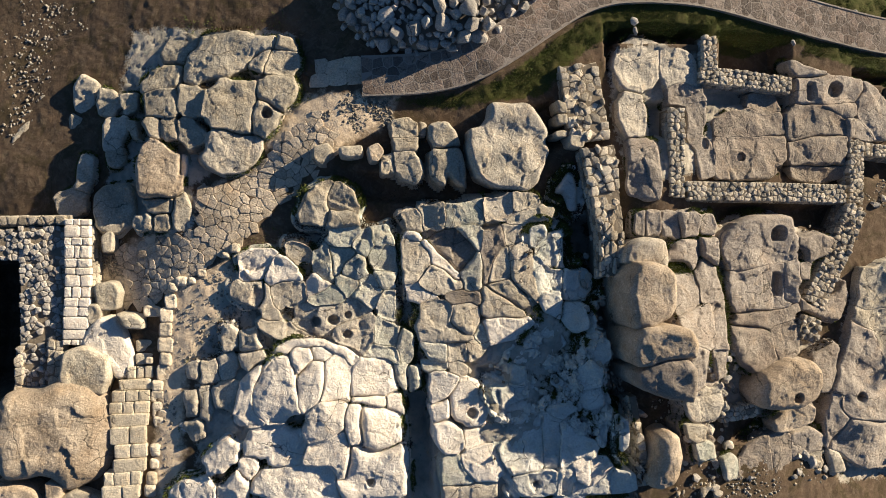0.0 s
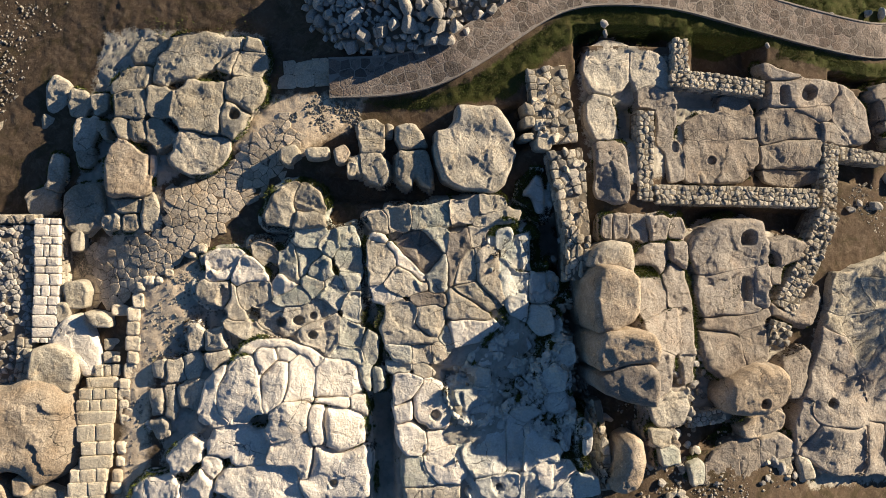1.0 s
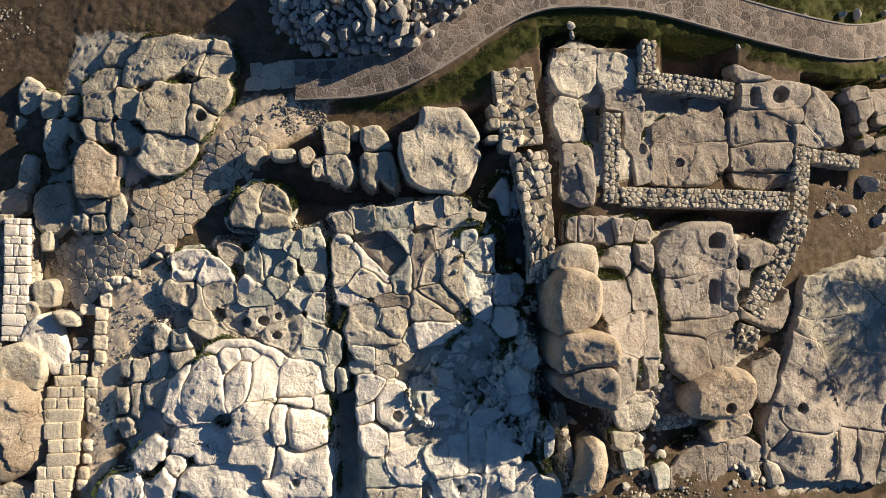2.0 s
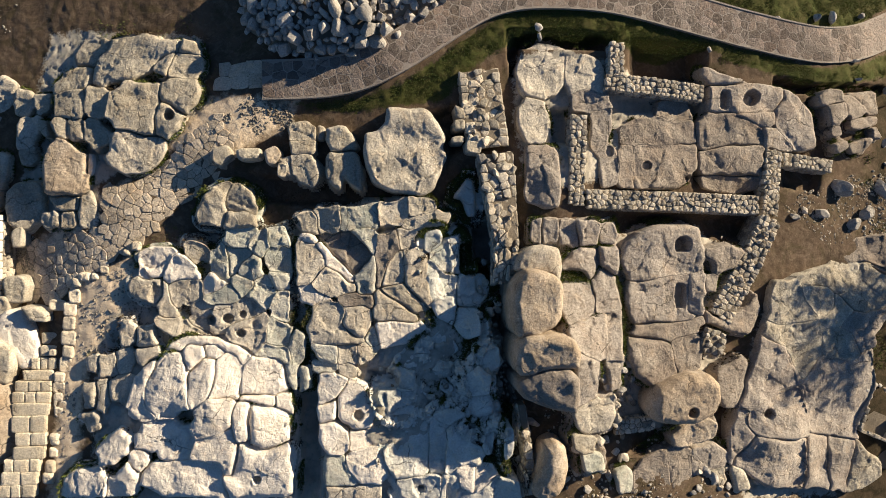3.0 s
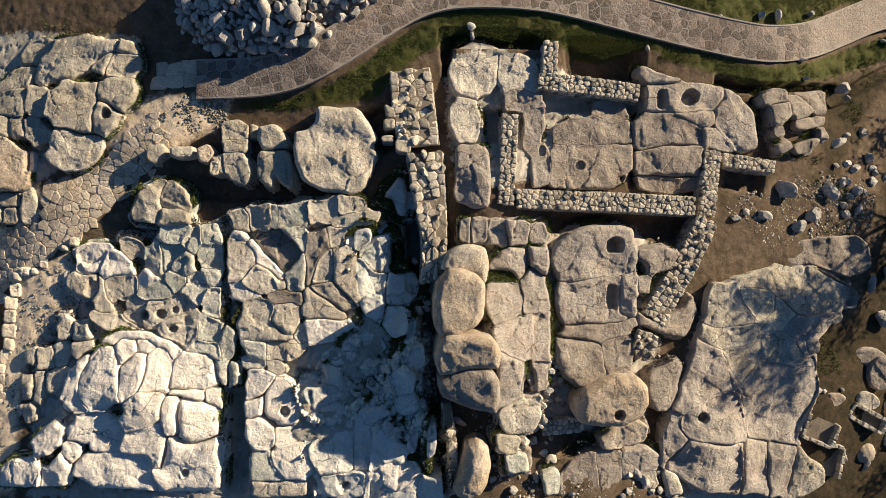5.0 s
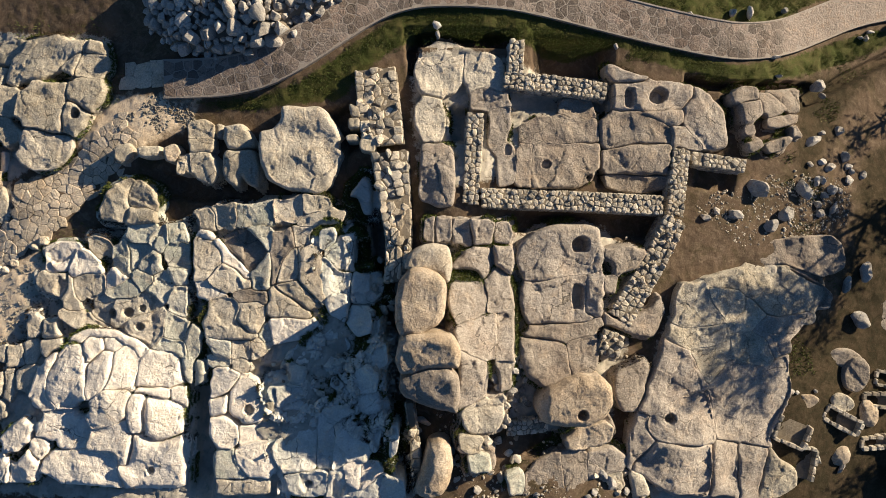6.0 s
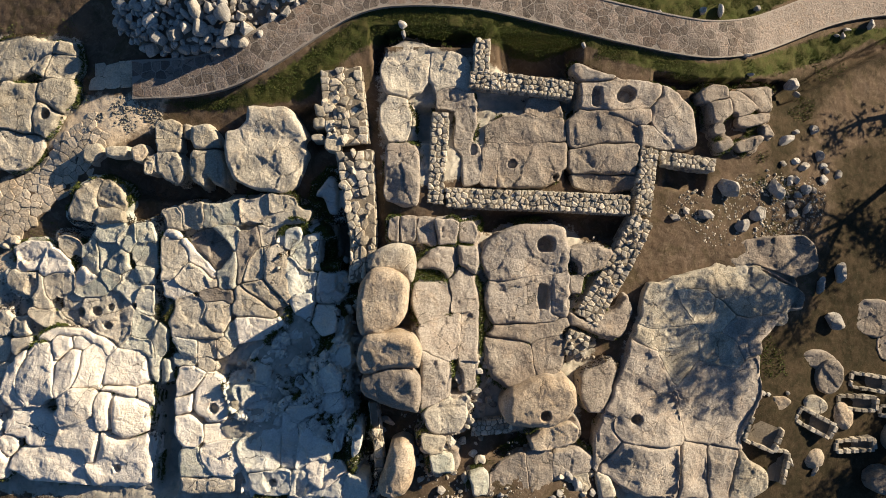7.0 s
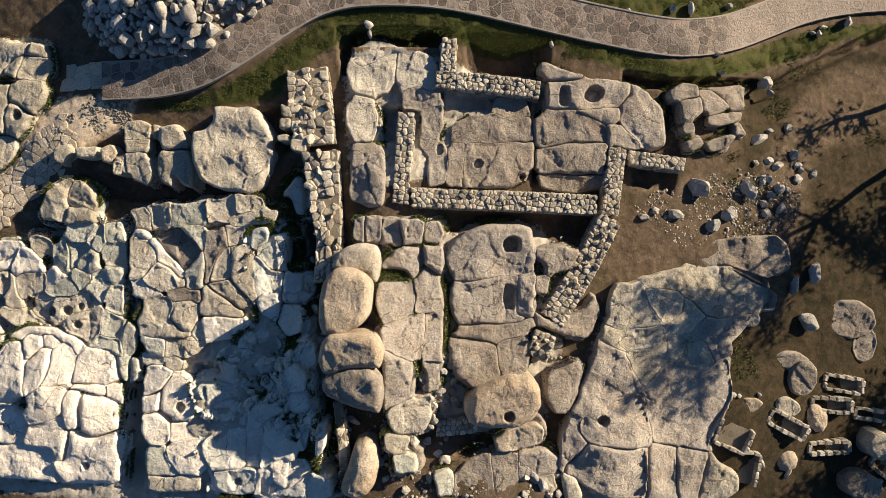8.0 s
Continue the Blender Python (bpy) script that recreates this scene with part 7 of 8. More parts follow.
lay_stone(7.23, 8.76, 0.25, 0.41, 0.27, 0, 'dark stone at the edge of the grass bank', group='')
lay_stone(9.99, 8.33, 0.25, 0.36, 0.25, 0, 'dark stone at the edge of the grass bank', group='')
lay_stone(14.27, 8.60, 0.25, 0.31, 0.23, 0, 'dark stone at the edge of the grass bank', group='')
lay_stone(10.18, -3.94, 0.41, 0.31, 0.29, -20, 'loose broken stone among rubble and weeds', group='')
lay_stone(10.43, -4.20, 0.46, 0.41, 0.35, 0, 'loose broken stone among rubble and weeds', group='')
lay_stone(10.01, -4.38, 0.36, 0.36, 0.29, 0, 'loose broken stone among rubble and weeds', group='')
lay_stone(10.09, -4.71, 0.51, 0.31, 0.33, 20, 'loose broken stone among rubble and weeds', group='')
lay_stone(10.26, -5.12, 0.46, 0.25, 0.29, -30, 'loose broken stone among rubble and weeds', group='')
lay_stone(10.51, -4.80, 0.41, 0.41, 0.33, 0, 'loose broken stone among rubble and weeds', group='')
lay_stone(10.65, -4.53, 0.31, 0.31, 0.25, 0, 'loose broken stone among rubble and weeds', group='')
lay_stone(10.55, -3.73, 0.56, 0.41, 0.39, -30, 'loose broken stone among rubble and weeds', group='')
lay_stone(9.46, -4.21, 0.41, 0.51, 0.37, 0, 'loose broken stone among rubble and weeds', group='')
lay_stone(9.61, -4.56, 0.36, 0.31, 0.27, 0, 'loose broken stone among rubble and weeds', group='')
lay_stone(9.30, -4.60, 0.31, 0.25, 0.23, 0, 'loose broken stone among rubble and weeds', group='')
lay_stone(9.38, -5.10, 0.41, 0.36, 0.31, -20, 'loose broken stone among rubble and weeds', group='')
lay_stone(9.79, -4.93, 0.31, 0.31, 0.25, 0, 'loose broken stone among rubble and weeds', group='')
lay_stone(13.73, -7.99, 0.36, 0.66, 0.41, 30, 'loose broken stone among rubble and weeds', group='')
lay_stone(14.08, -8.32, 0.36, 0.76, 0.45, 20, 'loose broken stone among rubble and weeds', group='')
lay_stone(13.34, -8.61, 0.36, 0.31, 0.27, 0, 'loose broken stone among rubble and weeds', group='')
lay_stone(13.06, -8.75, 0.31, 0.25, 0.23, 0, 'loose broken stone among rubble and weeds', group='')
lay_stone(14.39, -7.74, 0.51, 0.46, 0.39, 0, 'loose broken stone among rubble and weeds', group='')
lay_stone(13.64, -6.88, 0.36, 0.56, 0.37, 0, 'loose broken stone among rubble and weeds', group='')
lay_stone(13.07, -7.60, 0.31, 0.25, 0.23, 0, 'loose broken stone among rubble and weeds', group='')
lay_stone(14.65, -8.66, 0.36, 0.36, 0.29, 0, 'loose broken stone among rubble and weeds', group='')
lay_stone(15.39, -8.65, 0.36, 0.31, 0.27, -10, 'loose broken stone among rubble and weeds', group='')
lay_stone(16.02, -8.63, 0.46, 0.31, 0.31, 0, 'loose broken stone among rubble and weeds', group='')
lay_stone(9.63, -5.63, 0.25, 0.41, 0.27, 0, 'loose broken stone among rubble and weeds', group='')
lay_stone(7.85, -7.01, 0.41, 0.51, 0.37, 0, 'loose broken stone among rubble and weeds', group='')
lay_stone(7.92, -7.42, 0.31, 0.46, 0.31, 0, 'loose broken stone among rubble and weeds', group='')
lay_stone(7.17, -8.18, 0.46, 0.31, 0.31, 0, 'loose broken stone among rubble and weeds', group='')
lay_stone(6.32, -7.29, 0.36, 0.36, 0.29, 0, 'loose broken stone among rubble and weeds', group='')
lay_stone(7.64, -6.70, 0.51, 0.36, 0.35, 0, 'loose broken stone among rubble and weeds', group='')
lay_stone(6.56, -6.30, 0.51, 0.36, 0.35, 0, 'loose broken stone among rubble and weeds', group='')
lay_stone(6.88, -5.95, 0.66, 0.36, 0.41, -20, 'loose broken stone among rubble and weeds', group='')
lay_stone(8.88, -8.42, 0.46, 0.36, 0.33, 0, 'loose broken stone among rubble and weeds', group='')
lay_stone(11.14, -8.58, 0.25, 0.20, 0.19, 0, 'loose broken stone among rubble and weeds', group='')
lay_stone(4.86, -1.93, 0.46, 0.41, 0.35, 0, 'loose broken stone among rubble and weeds', group='')
lay_stone(5.08, -2.11, 0.25, 0.25, 0.21, 0, 'loose broken stone among rubble and weeds', group='')
lay_stone(5.15, -4.01, 0.31, 0.36, 0.27, 0, 'loose broken stone among rubble and weeds', group='')
lay_stone(5.42, 0.79, 0.31, 0.31, 0.25, 0, 'loose broken stone among rubble and weeds', group='')
lay_stone(5.12, 0.06, 0.36, 0.31, 0.27, 0, 'loose broken stone among rubble and weeds', group='')


def rubble_field(area, count, low, high, seed, label, group):
    """Broken stones tumbled over a stretch of ground, each its own."""
    rng = random.Random(seed)
    a = np.array(area)
    while count:
        x, y = rng.uniform(a[:, 0].min(), a[:, 0].max()), rng.uniform(a[:, 1].min(), a[:, 1].max())
        if inside(a, np.array([x]), np.array([y]))[0][0] > 0:
            d = low + (high - low) * rng.random() ** 2
            lay_stone(x, y, d, d * rng.uniform(0.6, 1), d * rng.uniform(0.5, 0.8), rng.uniform(0, 360), label, "rubble_stone", WALL_STONES[rng.randrange(9)], group=group)
            count -= 1


rubble_field([(9.6, -3.2), (10.5, -3.3), (11.0, -5.6), (9.7, -6.1), (9.4, -4.6)], 40, 0.18, 0.5, 611, "broken granite stone tumbled in the gully", "gully rubble")
rubble_field([(7.9, -6.2), (10.7, -6.3), (10.6, -9.0), (7.9, -9.2)], 46, 0.15, 0.5, 612, "broken granite stone among dry weeds", "slope rubble")
rubble_field([(13.2, -6.9), (14.7, -6.6), (15.2, -8.9), (13.0, -9.1)], 34, 0.15, 0.55, 613, "broken granite stone among dry weeds", "slope rubble")
rubble_field([(4.9, -0.6), (5.8, -0.8), (6.1, -6.2), (5.3, -6.4)], 36, 0.15, 0.5, 614, "grey stone fallen into the shaded trench", "trench rubble")
rubble_field([(14.0, 1.4), (15.6, 0.9), (15.2, -3.9), (14.3, -3.6), (14.6, -1.5)], 28, 0.15, 0.45, 615, "broken granite stone beside the slanting wall", "wall rubble")
rubble_field([(1.0, -3.9), (5.6, -3.4), (5.7, -5.7), (2.6, -5.5)], 60, 0.12, 0.42, 616, "pale shattered stone in the rock-cut channel", "channel rubble")


# ---- cist graves: boxes of set stones ----


def cist(x, y, length, width, turn, label, seed, gaps=()):
    """A grave edged with small upright stones, open at the top, with a sunk earth floor."""
    rng = random.Random(seed)
    zc = height(x, y)
    g = thing("cist_grave", (x, y, zc), label, "grave", group="cist graves")
    c, s = math.cos(radians(turn)), math.sin(radians(turn))
    edge = [(-length / 2, -width / 2), (length / 2, -width / 2), (length / 2, width / 2), (-length / 2, width / 2)]
    for k, (a, b) in enumerate(zip(edge, edge[1:] + edge[:1])):
        if k in gaps:
            continue
        run = math.hypot(b[0] - a[0], b[1] - a[1])
        n = max(1, round(run / 0.36))
        for i in range(n):
            t = (i + 0.5) / n
            u, v = a[0] + (b[0] - a[0]) * t, a[1] + (b[1] - a[1]) * t
            ob = new("stone", FACE_STONES[rng.randrange(6)])
            ob.parent = g
            ob.location = (u * c - v * s, u * s + v * c, 0.05)
            ob.rotation_euler = (rng.uniform(-0.1, 0.1), rng.uniform(-0.1, 0.1), radians(turn) + math.atan2(b[1] - a[1], b[0] - a[0]) + rng.uniform(-0.12, 0.12))
            ob.scale = (run / n * rng.uniform(0.85, 1.05), 0.16 * rng.uniform(0.8, 1.2), 0.42)
    bm = bmesh.new()
    bmesh.ops.create_grid(bm, x_segments=6, y_segments=3, size=0.5)
    for v in bm.verts:
        p = (v.co.x * (length - 0.1), v.co.y * (width - 0.1))
        v.co = (p[0] * c - p[1] * s, p[0] * s + p[1] * c, 0.02 + rng.uniform(-0.02, 0.02))
    part("grave_floor", bm, MORTAR, g, "dark earth floor")
    return g


cist(26.23, -7.49, 1.64, 0.45, 4, 'open cist grave edged with small set stones', 1)
cist(24.21, -6.41, 1.64, 0.59, -27, 'open cist grave edged with small set stones', 2)
cist(26.30, -5.73, 1.64, 0.55, -3, 'open cist grave edged with small set stones', 3)
cist(26.90, -4.89, 1.55, 0.59, -8, 'open cist grave edged with small set stones', 4)
cist(28.34, -6.24, 1.59, 0.41, -8, 'open cist grave edged with small set stones', 5)
cist(29.06, -8.42, 1.36, 0.82, -38, 'open cist grave edged with small set stones', 6)
cist(21.76, -6.71, 1.36, 1.00, -22, 'open cist grave edged with small set stones', 7, gaps=(2,))
cist(22.44, -8.13, 0.91, 1.36, -10, 'open cist grave edged with small set stones', 8, gaps=(3, 0))
rock([(24.96, -7.95), (24.83, -8.33), (24.47, -8.54), (24.05, -8.48), (23.77, -8.17), (23.76, -7.76), (24.02, -7.44), (24.44, -7.37), (24.81, -7.57)], -0.45, RUST, label='round pinkish granite boulder among the cist graves', facets=0.1, edge=0.55, drop=0.6)
rock([(26.12, -6.10), (26.17, -6.51), (25.99, -6.81), (25.68, -6.85), (25.37, -6.62), (25.21, -6.22), (25.28, -5.84), (25.54, -5.66), (25.87, -5.77)], -0.60, RUST, label='oval granite boulder between two graves', facets=0.1, edge=0.42, drop=0.45)
rock([(25.48, -4.70), (25.24, -5.12), (24.87, -5.29), (24.53, -5.11), (24.38, -4.68), (24.50, -4.19), (24.83, -3.88), (25.21, -3.88), (25.46, -4.21)], -0.45, ROSE, label='weathered granite boulder beside the graves', facets=0.4)
rock([(24.72, -5.84), (24.54, -6.00), (24.22, -6.01), (23.91, -5.86), (23.76, -5.62), (23.83, -5.42), (24.09, -5.33), (24.42, -5.41), (24.67, -5.61)], -0.27, GREY, label='flat granite rock at the edge of a grave', facets=0.4)
rock([(28.36, -2.38), (28.04, -2.85), (27.37, -3.02), (26.67, -2.81), (26.27, -2.32), (26.35, -1.77), (26.88, -1.43), (27.60, -1.45), (28.19, -1.82)], -1.22, ROSE, label='flat cracked granite slab flush with the earth', facets=0.4, edge=0.12, drop=0.08, cracks=0.6)
rock([(28.45, -3.36), (28.28, -3.80), (27.96, -3.99), (27.66, -3.86), (27.50, -3.45), (27.57, -2.97), (27.84, -2.63), (28.17, -2.60), (28.41, -2.89)], -1.30, ROSE, label='flat granite slab flush with the earth', facets=0.4, edge=0.12, drop=0.08)
rock([(28.69, -7.29), (28.58, -7.65), (28.28, -7.84), (27.94, -7.78), (27.71, -7.49), (27.70, -7.11), (27.91, -6.81), (28.25, -6.74), (28.56, -6.93)], -0.42, GREY, label='grey granite boulder beside a grave', facets=0.3)
rock([(28.31, -9.11), (28.08, -9.40), (27.60, -9.50), (27.08, -9.36), (26.78, -9.03), (26.83, -8.69), (27.21, -8.48), (27.74, -8.50), (28.18, -8.75)], -0.42, ROSE, label='low granite rock among the graves', facets=0.5)
rock([(25.35, -4.03), (25.13, -4.24), (24.65, -4.29), (24.13, -4.16), (23.81, -3.91), (23.85, -3.66), (24.22, -3.52), (24.76, -3.57), (25.20, -3.77)], -0.64, ROSE, label='low earth-stained granite ledge', facets=0.3, edge=0.15, drop=0.1)
rock([(22.96, -2.12), (22.89, -2.30), (22.70, -2.40), (22.48, -2.37), (22.34, -2.23), (22.33, -2.04), (22.47, -1.89), (22.69, -1.86), (22.88, -1.95)], -0.22, GREY, label='small rock at the foot of the whaleback', facets=0.5)
rock([(23.06, -5.49), (22.89, -5.73), (22.37, -5.92), (21.76, -5.98), (21.34, -5.87), (21.31, -5.66), (21.67, -5.43), (22.27, -5.30), (22.82, -5.32)], -0.02, RUST, label='low earthy rock beside the graves', facets=0.5)
lay_stone(21.34, -5.33, 0.36, 0.31, 0.27, 0, 'small set stone beside the graves', group='')
lay_stone(21.83, -5.13, 0.31, 0.25, 0.23, 0, 'small set stone beside the graves', group='')
lay_stone(22.97, -5.17, 0.25, 0.20, 0.19, 0, 'small set stone beside the graves', group='')
lay_stone(22.07, -5.18, 0.25, 0.20, 0.19, 0, 'small set stone beside the graves', group='')
lay_stone(24.45, -8.54, 0.20, 0.61, 0.33, -30, 'small set stone beside the graves', group='')
lay_stone(22.80, -8.47, 0.36, 0.36, 0.29, 0, 'small set stone beside the graves', group='')
lay_stone(27.23, -9.06, 0.31, 0.31, 0.25, 0, 'small set stone beside the graves', group='')
lay_stone(28.30, -8.95, 0.36, 0.25, 0.25, 0, 'small set stone beside the graves', group='')
lay_stone(28.84, -9.07, 0.31, 0.20, 0.21, 0, 'small set stone beside the graves', group='')
lay_stone(23.21, -7.96, 0.20, 0.61, 0.33, 20, 'small set stone beside the graves', group='')

# ---- trees beyond the eastern edge, which shade the open ground ----
BARK = soil_material("bark", (0.13, 0.10, 0.075), (0.08, 0.065, 0.05), (0.18, 0.15, 0.11))
LEAF = blade_material("pine_foliage", (0.035, 0.055, 0.018), (0.075, 0.085, 0.03))


def limb(bm, a, b, r0, r1, sides=7):
    d = (Vector(b) - Vector(a)).normalized()
    u = d.orthogonal().normalized()
    w = d.cross(u)
    rings = [[bm.verts.new(Vector(p) + (u * math.cos(6.2832 * i / sides) + w * math.sin(6.2832 * i / sides)) * r) for i in range(sides)] for p, r in ((a, r0), (b, r1))]
    for i in range(sides):
        bm.faces.new((rings[0][i], rings[0][(i + 1) % sides], rings[1][(i + 1) % sides], rings[1][i]))


def tree(x, y, tall, spread, clumps, seed, label):
    rng = random.Random(seed)
    zc = height(x, y)
    t = thing("pine_tree", (x, y, zc), label, "tree", group="trees beyond the site")
    bm = bmesh.new()
    knots = [Vector((0, 0, -0.3))] + [Vector((rng.uniform(-0.15, 0.15) * i, rng.uniform(-0.15, 0.15) * i, tall * i / 6)) for i in range(1, 7)]
    for i, (a, b) in enumerate(zip(knots, knots[1:])):
        limb(bm, a, b, 0.19 * (1 - i / 7), 0.19 * (1 - (i + 1) / 7))
    tips = []
    for i in range(26):
        k = rng.randrange(3, 7)
        a = knots[k]
        ang = rng.uniform(0, 6.28)
        b = a + Vector((math.cos(ang), math.sin(ang), rng.uniform(0.0, 0.5))) * spread * rng.uniform(0.5, 1.0) * (1.25 - k / 9)
        limb(bm, a, b, 0.06, 0.02, 5)
        tips += [a.lerp(b, f) for f in (0.5, 0.75, 1.0)]
    part("trunk", bm, BARK, t, "rough dark trunk and limbs")
    bm = bmesh.new()
    for _ in range(clumps):
        c = rng.choice(tips) + Vector((rng.gauss(0, 0.4), rng.gauss(0, 0.4), rng.gauss(0, 0.25)))
        for _ in range(6):
            d = Vector((rng.gauss(0, 1), rng.gauss(0, 1), rng.gauss(0, 0.7))).normalized()
            u = d.orthogonal().normalized() * 0.05
            bm.faces.new([bm.verts.new(p) for p in (c - u, c + u, c + d * rng.uniform(0.18, 0.34))])
    part("crown", bm, LEAF, t, "open, uneven dark green crown")


tree(33.4, 9.2, 4.4, 1.0, 120, 301, "slender pine beyond the open ground")
tree(33.6, 6.6, 8.2, 4.3, 2600, 302, "tall pine shading the bare earth and the rock")
tree(37.5, 5.2, 3.8, 2.4, 1500, 305, "broad pine beyond the open ground")
tree(37.5, -2.5, 4.2, 2.8, 1700, 304, "low spreading pine beyond the open ground")


# ---- grass blades, pebbles and dry brush ----
def scatter_grass(areas, count, seed, material, label, name, low=0.05, high=0.13, soft=0.4):
    rng = np.random.default_rng(seed)
    allp = np.concatenate([np.array(a) for a in areas])
    x = rng.uniform(max(-18, allp[:, 0].min()), min(30.5, allp[:, 0].max()), count)
    y = rng.uniform(allp[:, 1].min(), min(12.9, allp[:, 1].max()), count)
    d = np.full(count, -9.0)
    for a in areas:
        d = np.maximum(d, inside(a, x, y)[0])
    keep = d + soft * fbm(x * 1.6, y * 1.6, seed, 3) > 0
    x, y = x[keep], y[keep]
    z = surface(x, y)
    n = len(x)
    turn, size, bend = rng.uniform(0, 6.28, n), rng.uniform(low, high, n), rng.uniform(0.3, 1.2, n)
    w = size * 0.22
    cx, sx = np.cos(turn), np.sin(turn)
    v = np.zeros((n, 3, 3))
    v[:, 0] = np.c_[x - sx * w, y + cx * w, z - 0.02]
    v[:, 1] = np.c_[x + sx * w, y - cx * w, z - 0.02]
    v[:, 2] = np.c_[x + cx * size * bend, y + sx * size * bend, z + size]
    ob = place(name, mesh_of(name, v.reshape(-1, 3), np.arange(3 * n).reshape(n, 3), False), material, (0, 0, 0))
    return tagged(ob, label, "grass", kind="stuff")


def scatter_pebbles(area, count, low, high, seed, label, material, name="pebbles", bare=False):
    rng = np.random.default_rng(seed)
    a = np.array(area)
    x, y = rng.uniform(a[:, 0].min(), a[:, 0].max(), count), rng.uniform(a[:, 1].min(), a[:, 1].max(), count)
    keep = inside(a, x, y)[0] + 0.3 * fbm(x * 2, y * 2, seed, 2) > 0.05
    if not bare:
        keep &= fbm(x * 0.7, y * 0.7, seed + 3, 3) > -0.08
    x, y = x[keep], y[keep]
    n = len(x)
    z = surface(x, y)
    corner = np.array([(1, 0, 0), (0.3, 0.9, 0.1), (-0.8, 0.6, 0), (-0.7, -0.6, 0.1), (0.4, -0.9, 0), (0.15, 0.1, 0.75), (-0.3, 0.0, 0.6)])
    tri = np.array([(0, 1, 5), (1, 6, 5), (1, 2, 6), (2, 3, 6), (3, 5, 6), (3, 4, 5), (4, 0, 5)])
    size = low + (high - low) * rng.random(n) ** 2.5
    t = rng.uniform(0, 6.28, n)
    c, s = np.cos(t)[:, None], np.sin(t)[:, None]
    p = corner[None] * size[:, None, None] * rng.uniform(0.7, 1.3, (n, 7, 1))
    v = np.stack([p[:, :, 0] * c - p[:, :, 1] * s + x[:, None], p[:, :, 0] * s + p[:, :, 1] * c + y[:, None], p[:, :, 2] + z[:, None] - 0.005], axis=2)
    f = (tri[None] + 7 * np.arange(n)[:, None, None]).reshape(-1, 3)
    ob = place(name, mesh_of(name, v.reshape(-1, 3), f, False), material, (0, 0, 0))
    return tagged(ob, label, "pebbles", kind="stuff")


scatter_grass(GRASS_AREAS, 330000, 61, GRASS, "short green winter grass on the bank along the footpath", "grass", 0.02, 0.05)


def joint_weeds(count, seed, material, label, name, lack):
    """Weeds rooted in the joints of the living rock."""
    rng = np.random.default_rng(seed)
    spots = []
    for lo, cell, bed, far in BEDS:
        i, j = np.nonzero((bed > -90) & (far < -0.05))
        pick = rng.integers(0, len(i), int(count * len(i) / 20000))
        x, y = lo[0] + (i[pick] + rng.random(len(pick))) * cell, lo[1] + (j[pick] + rng.random(len(pick))) * cell
        ok = fbm(x * 0.75, y * 0.75, seed, 4) > lack
        spots.append(np.c_[x, y, bed[i[pick], j[pick]]][ok])
    p = np.concatenate(spots)
    n = len(p)
    turn, size, bend = rng.uniform(0, 6.28, n), rng.uniform(0.04, 0.12, n), rng.uniform(0.3, 1.2, n)
    w, cx, sx = size * 0.22, np.cos(turn), np.sin(turn)
    v = np.zeros((n, 3, 3))
    v[:, 0] = np.c_[p[:, 0] - sx * w, p[:, 1] + cx * w, p[:, 2] - 0.02]
    v[:, 1] = np.c_[p[:, 0] + sx * w, p[:, 1] - cx * w, p[:, 2] - 0.02]
    v[:, 2] = np.c_[p[:, 0] + cx * size * bend, p[:, 1] + sx * size * bend, p[:, 2] + size]
    ob = place(name, mesh_of(name, v.reshape(-1, 3), np.arange(3 * n).reshape(n, 3), False), material, (0, 0, 0))
    return tagged(ob, label, "weeds", kind="stuff")


joint_weeds(190000, 68, GRASS, "green weeds rooted in the joints of the rock", "joint_weeds", 0.0)
joint_weeds(70000, 69, DRY, "dry brown weeds and litter in the joints", "dry_weeds", 0.12)

WEEDS_SPOTS = ([(-11.08, 9.24), (-9.72, 9.11), (-8.35, 9.52), (-10.40, 9.65)], [(-9.13, 9.03), (-7.76, 8.87), (-6.40, 9.35), (-8.44, 9.51)], [(-6.94, 8.63), (-6.26, 8.47), (-5.57, 8.95), (-6.60, 9.11)], [(-5.75, 6.43), (-5.43, 6.09), (-5.11, 7.11), (-5.59, 7.46)], [(-7.89, 7.31), (-7.57, 7.20), (-7.25, 7.54), (-7.73, 7.65)], [(8.62, -0.49), (8.84, -0.61), (9.07, -0.27), (8.73, -0.15)], [(10.41, -1.21), (10.59, -1.55), (10.78, -0.53), (10.50, -0.19)], [(13.51, -0.06), (13.69, -0.29), (13.87, 0.39), (13.60, 0.62)], [(-1.92, -2.40), (-1.74, -2.56), (-1.56, -2.09), (-1.83, -1.93)], [(10.63, -3.85), (10.86, -3.96), (11.09, -3.62), (10.75, -3.51)], [(13.71, -1.21), (14.03, -1.44), (14.35, -0.76), (13.87, -0.53)], [(9.70, 2.59), (9.93, 2.50), (10.15, 2.78), (9.81, 2.87)], [(11.83, 3.50), (12.05, 3.41), (12.28, 3.68), (11.94, 3.77)], [(0.90, -5.87), (1.08, -6.03), (1.26, -5.56), (0.99, -5.40)], [(-7.92, 0.89), (-7.01, 0.73), (-6.10, 1.21), (-7.46, 1.37)], [(7.37, -7.15), (8.05, -7.31), (8.73, -6.83), (7.71, -6.67)], [(13.08, -8.89), (13.53, -9.05), (13.99, -8.57), (13.31, -8.41)])
scatter_grass(WEEDS_SPOTS, 60000, 62, GRASS, 'tufts of green weeds growing between the rocks', 'weeds', 0.03, 0.10, 0.9)
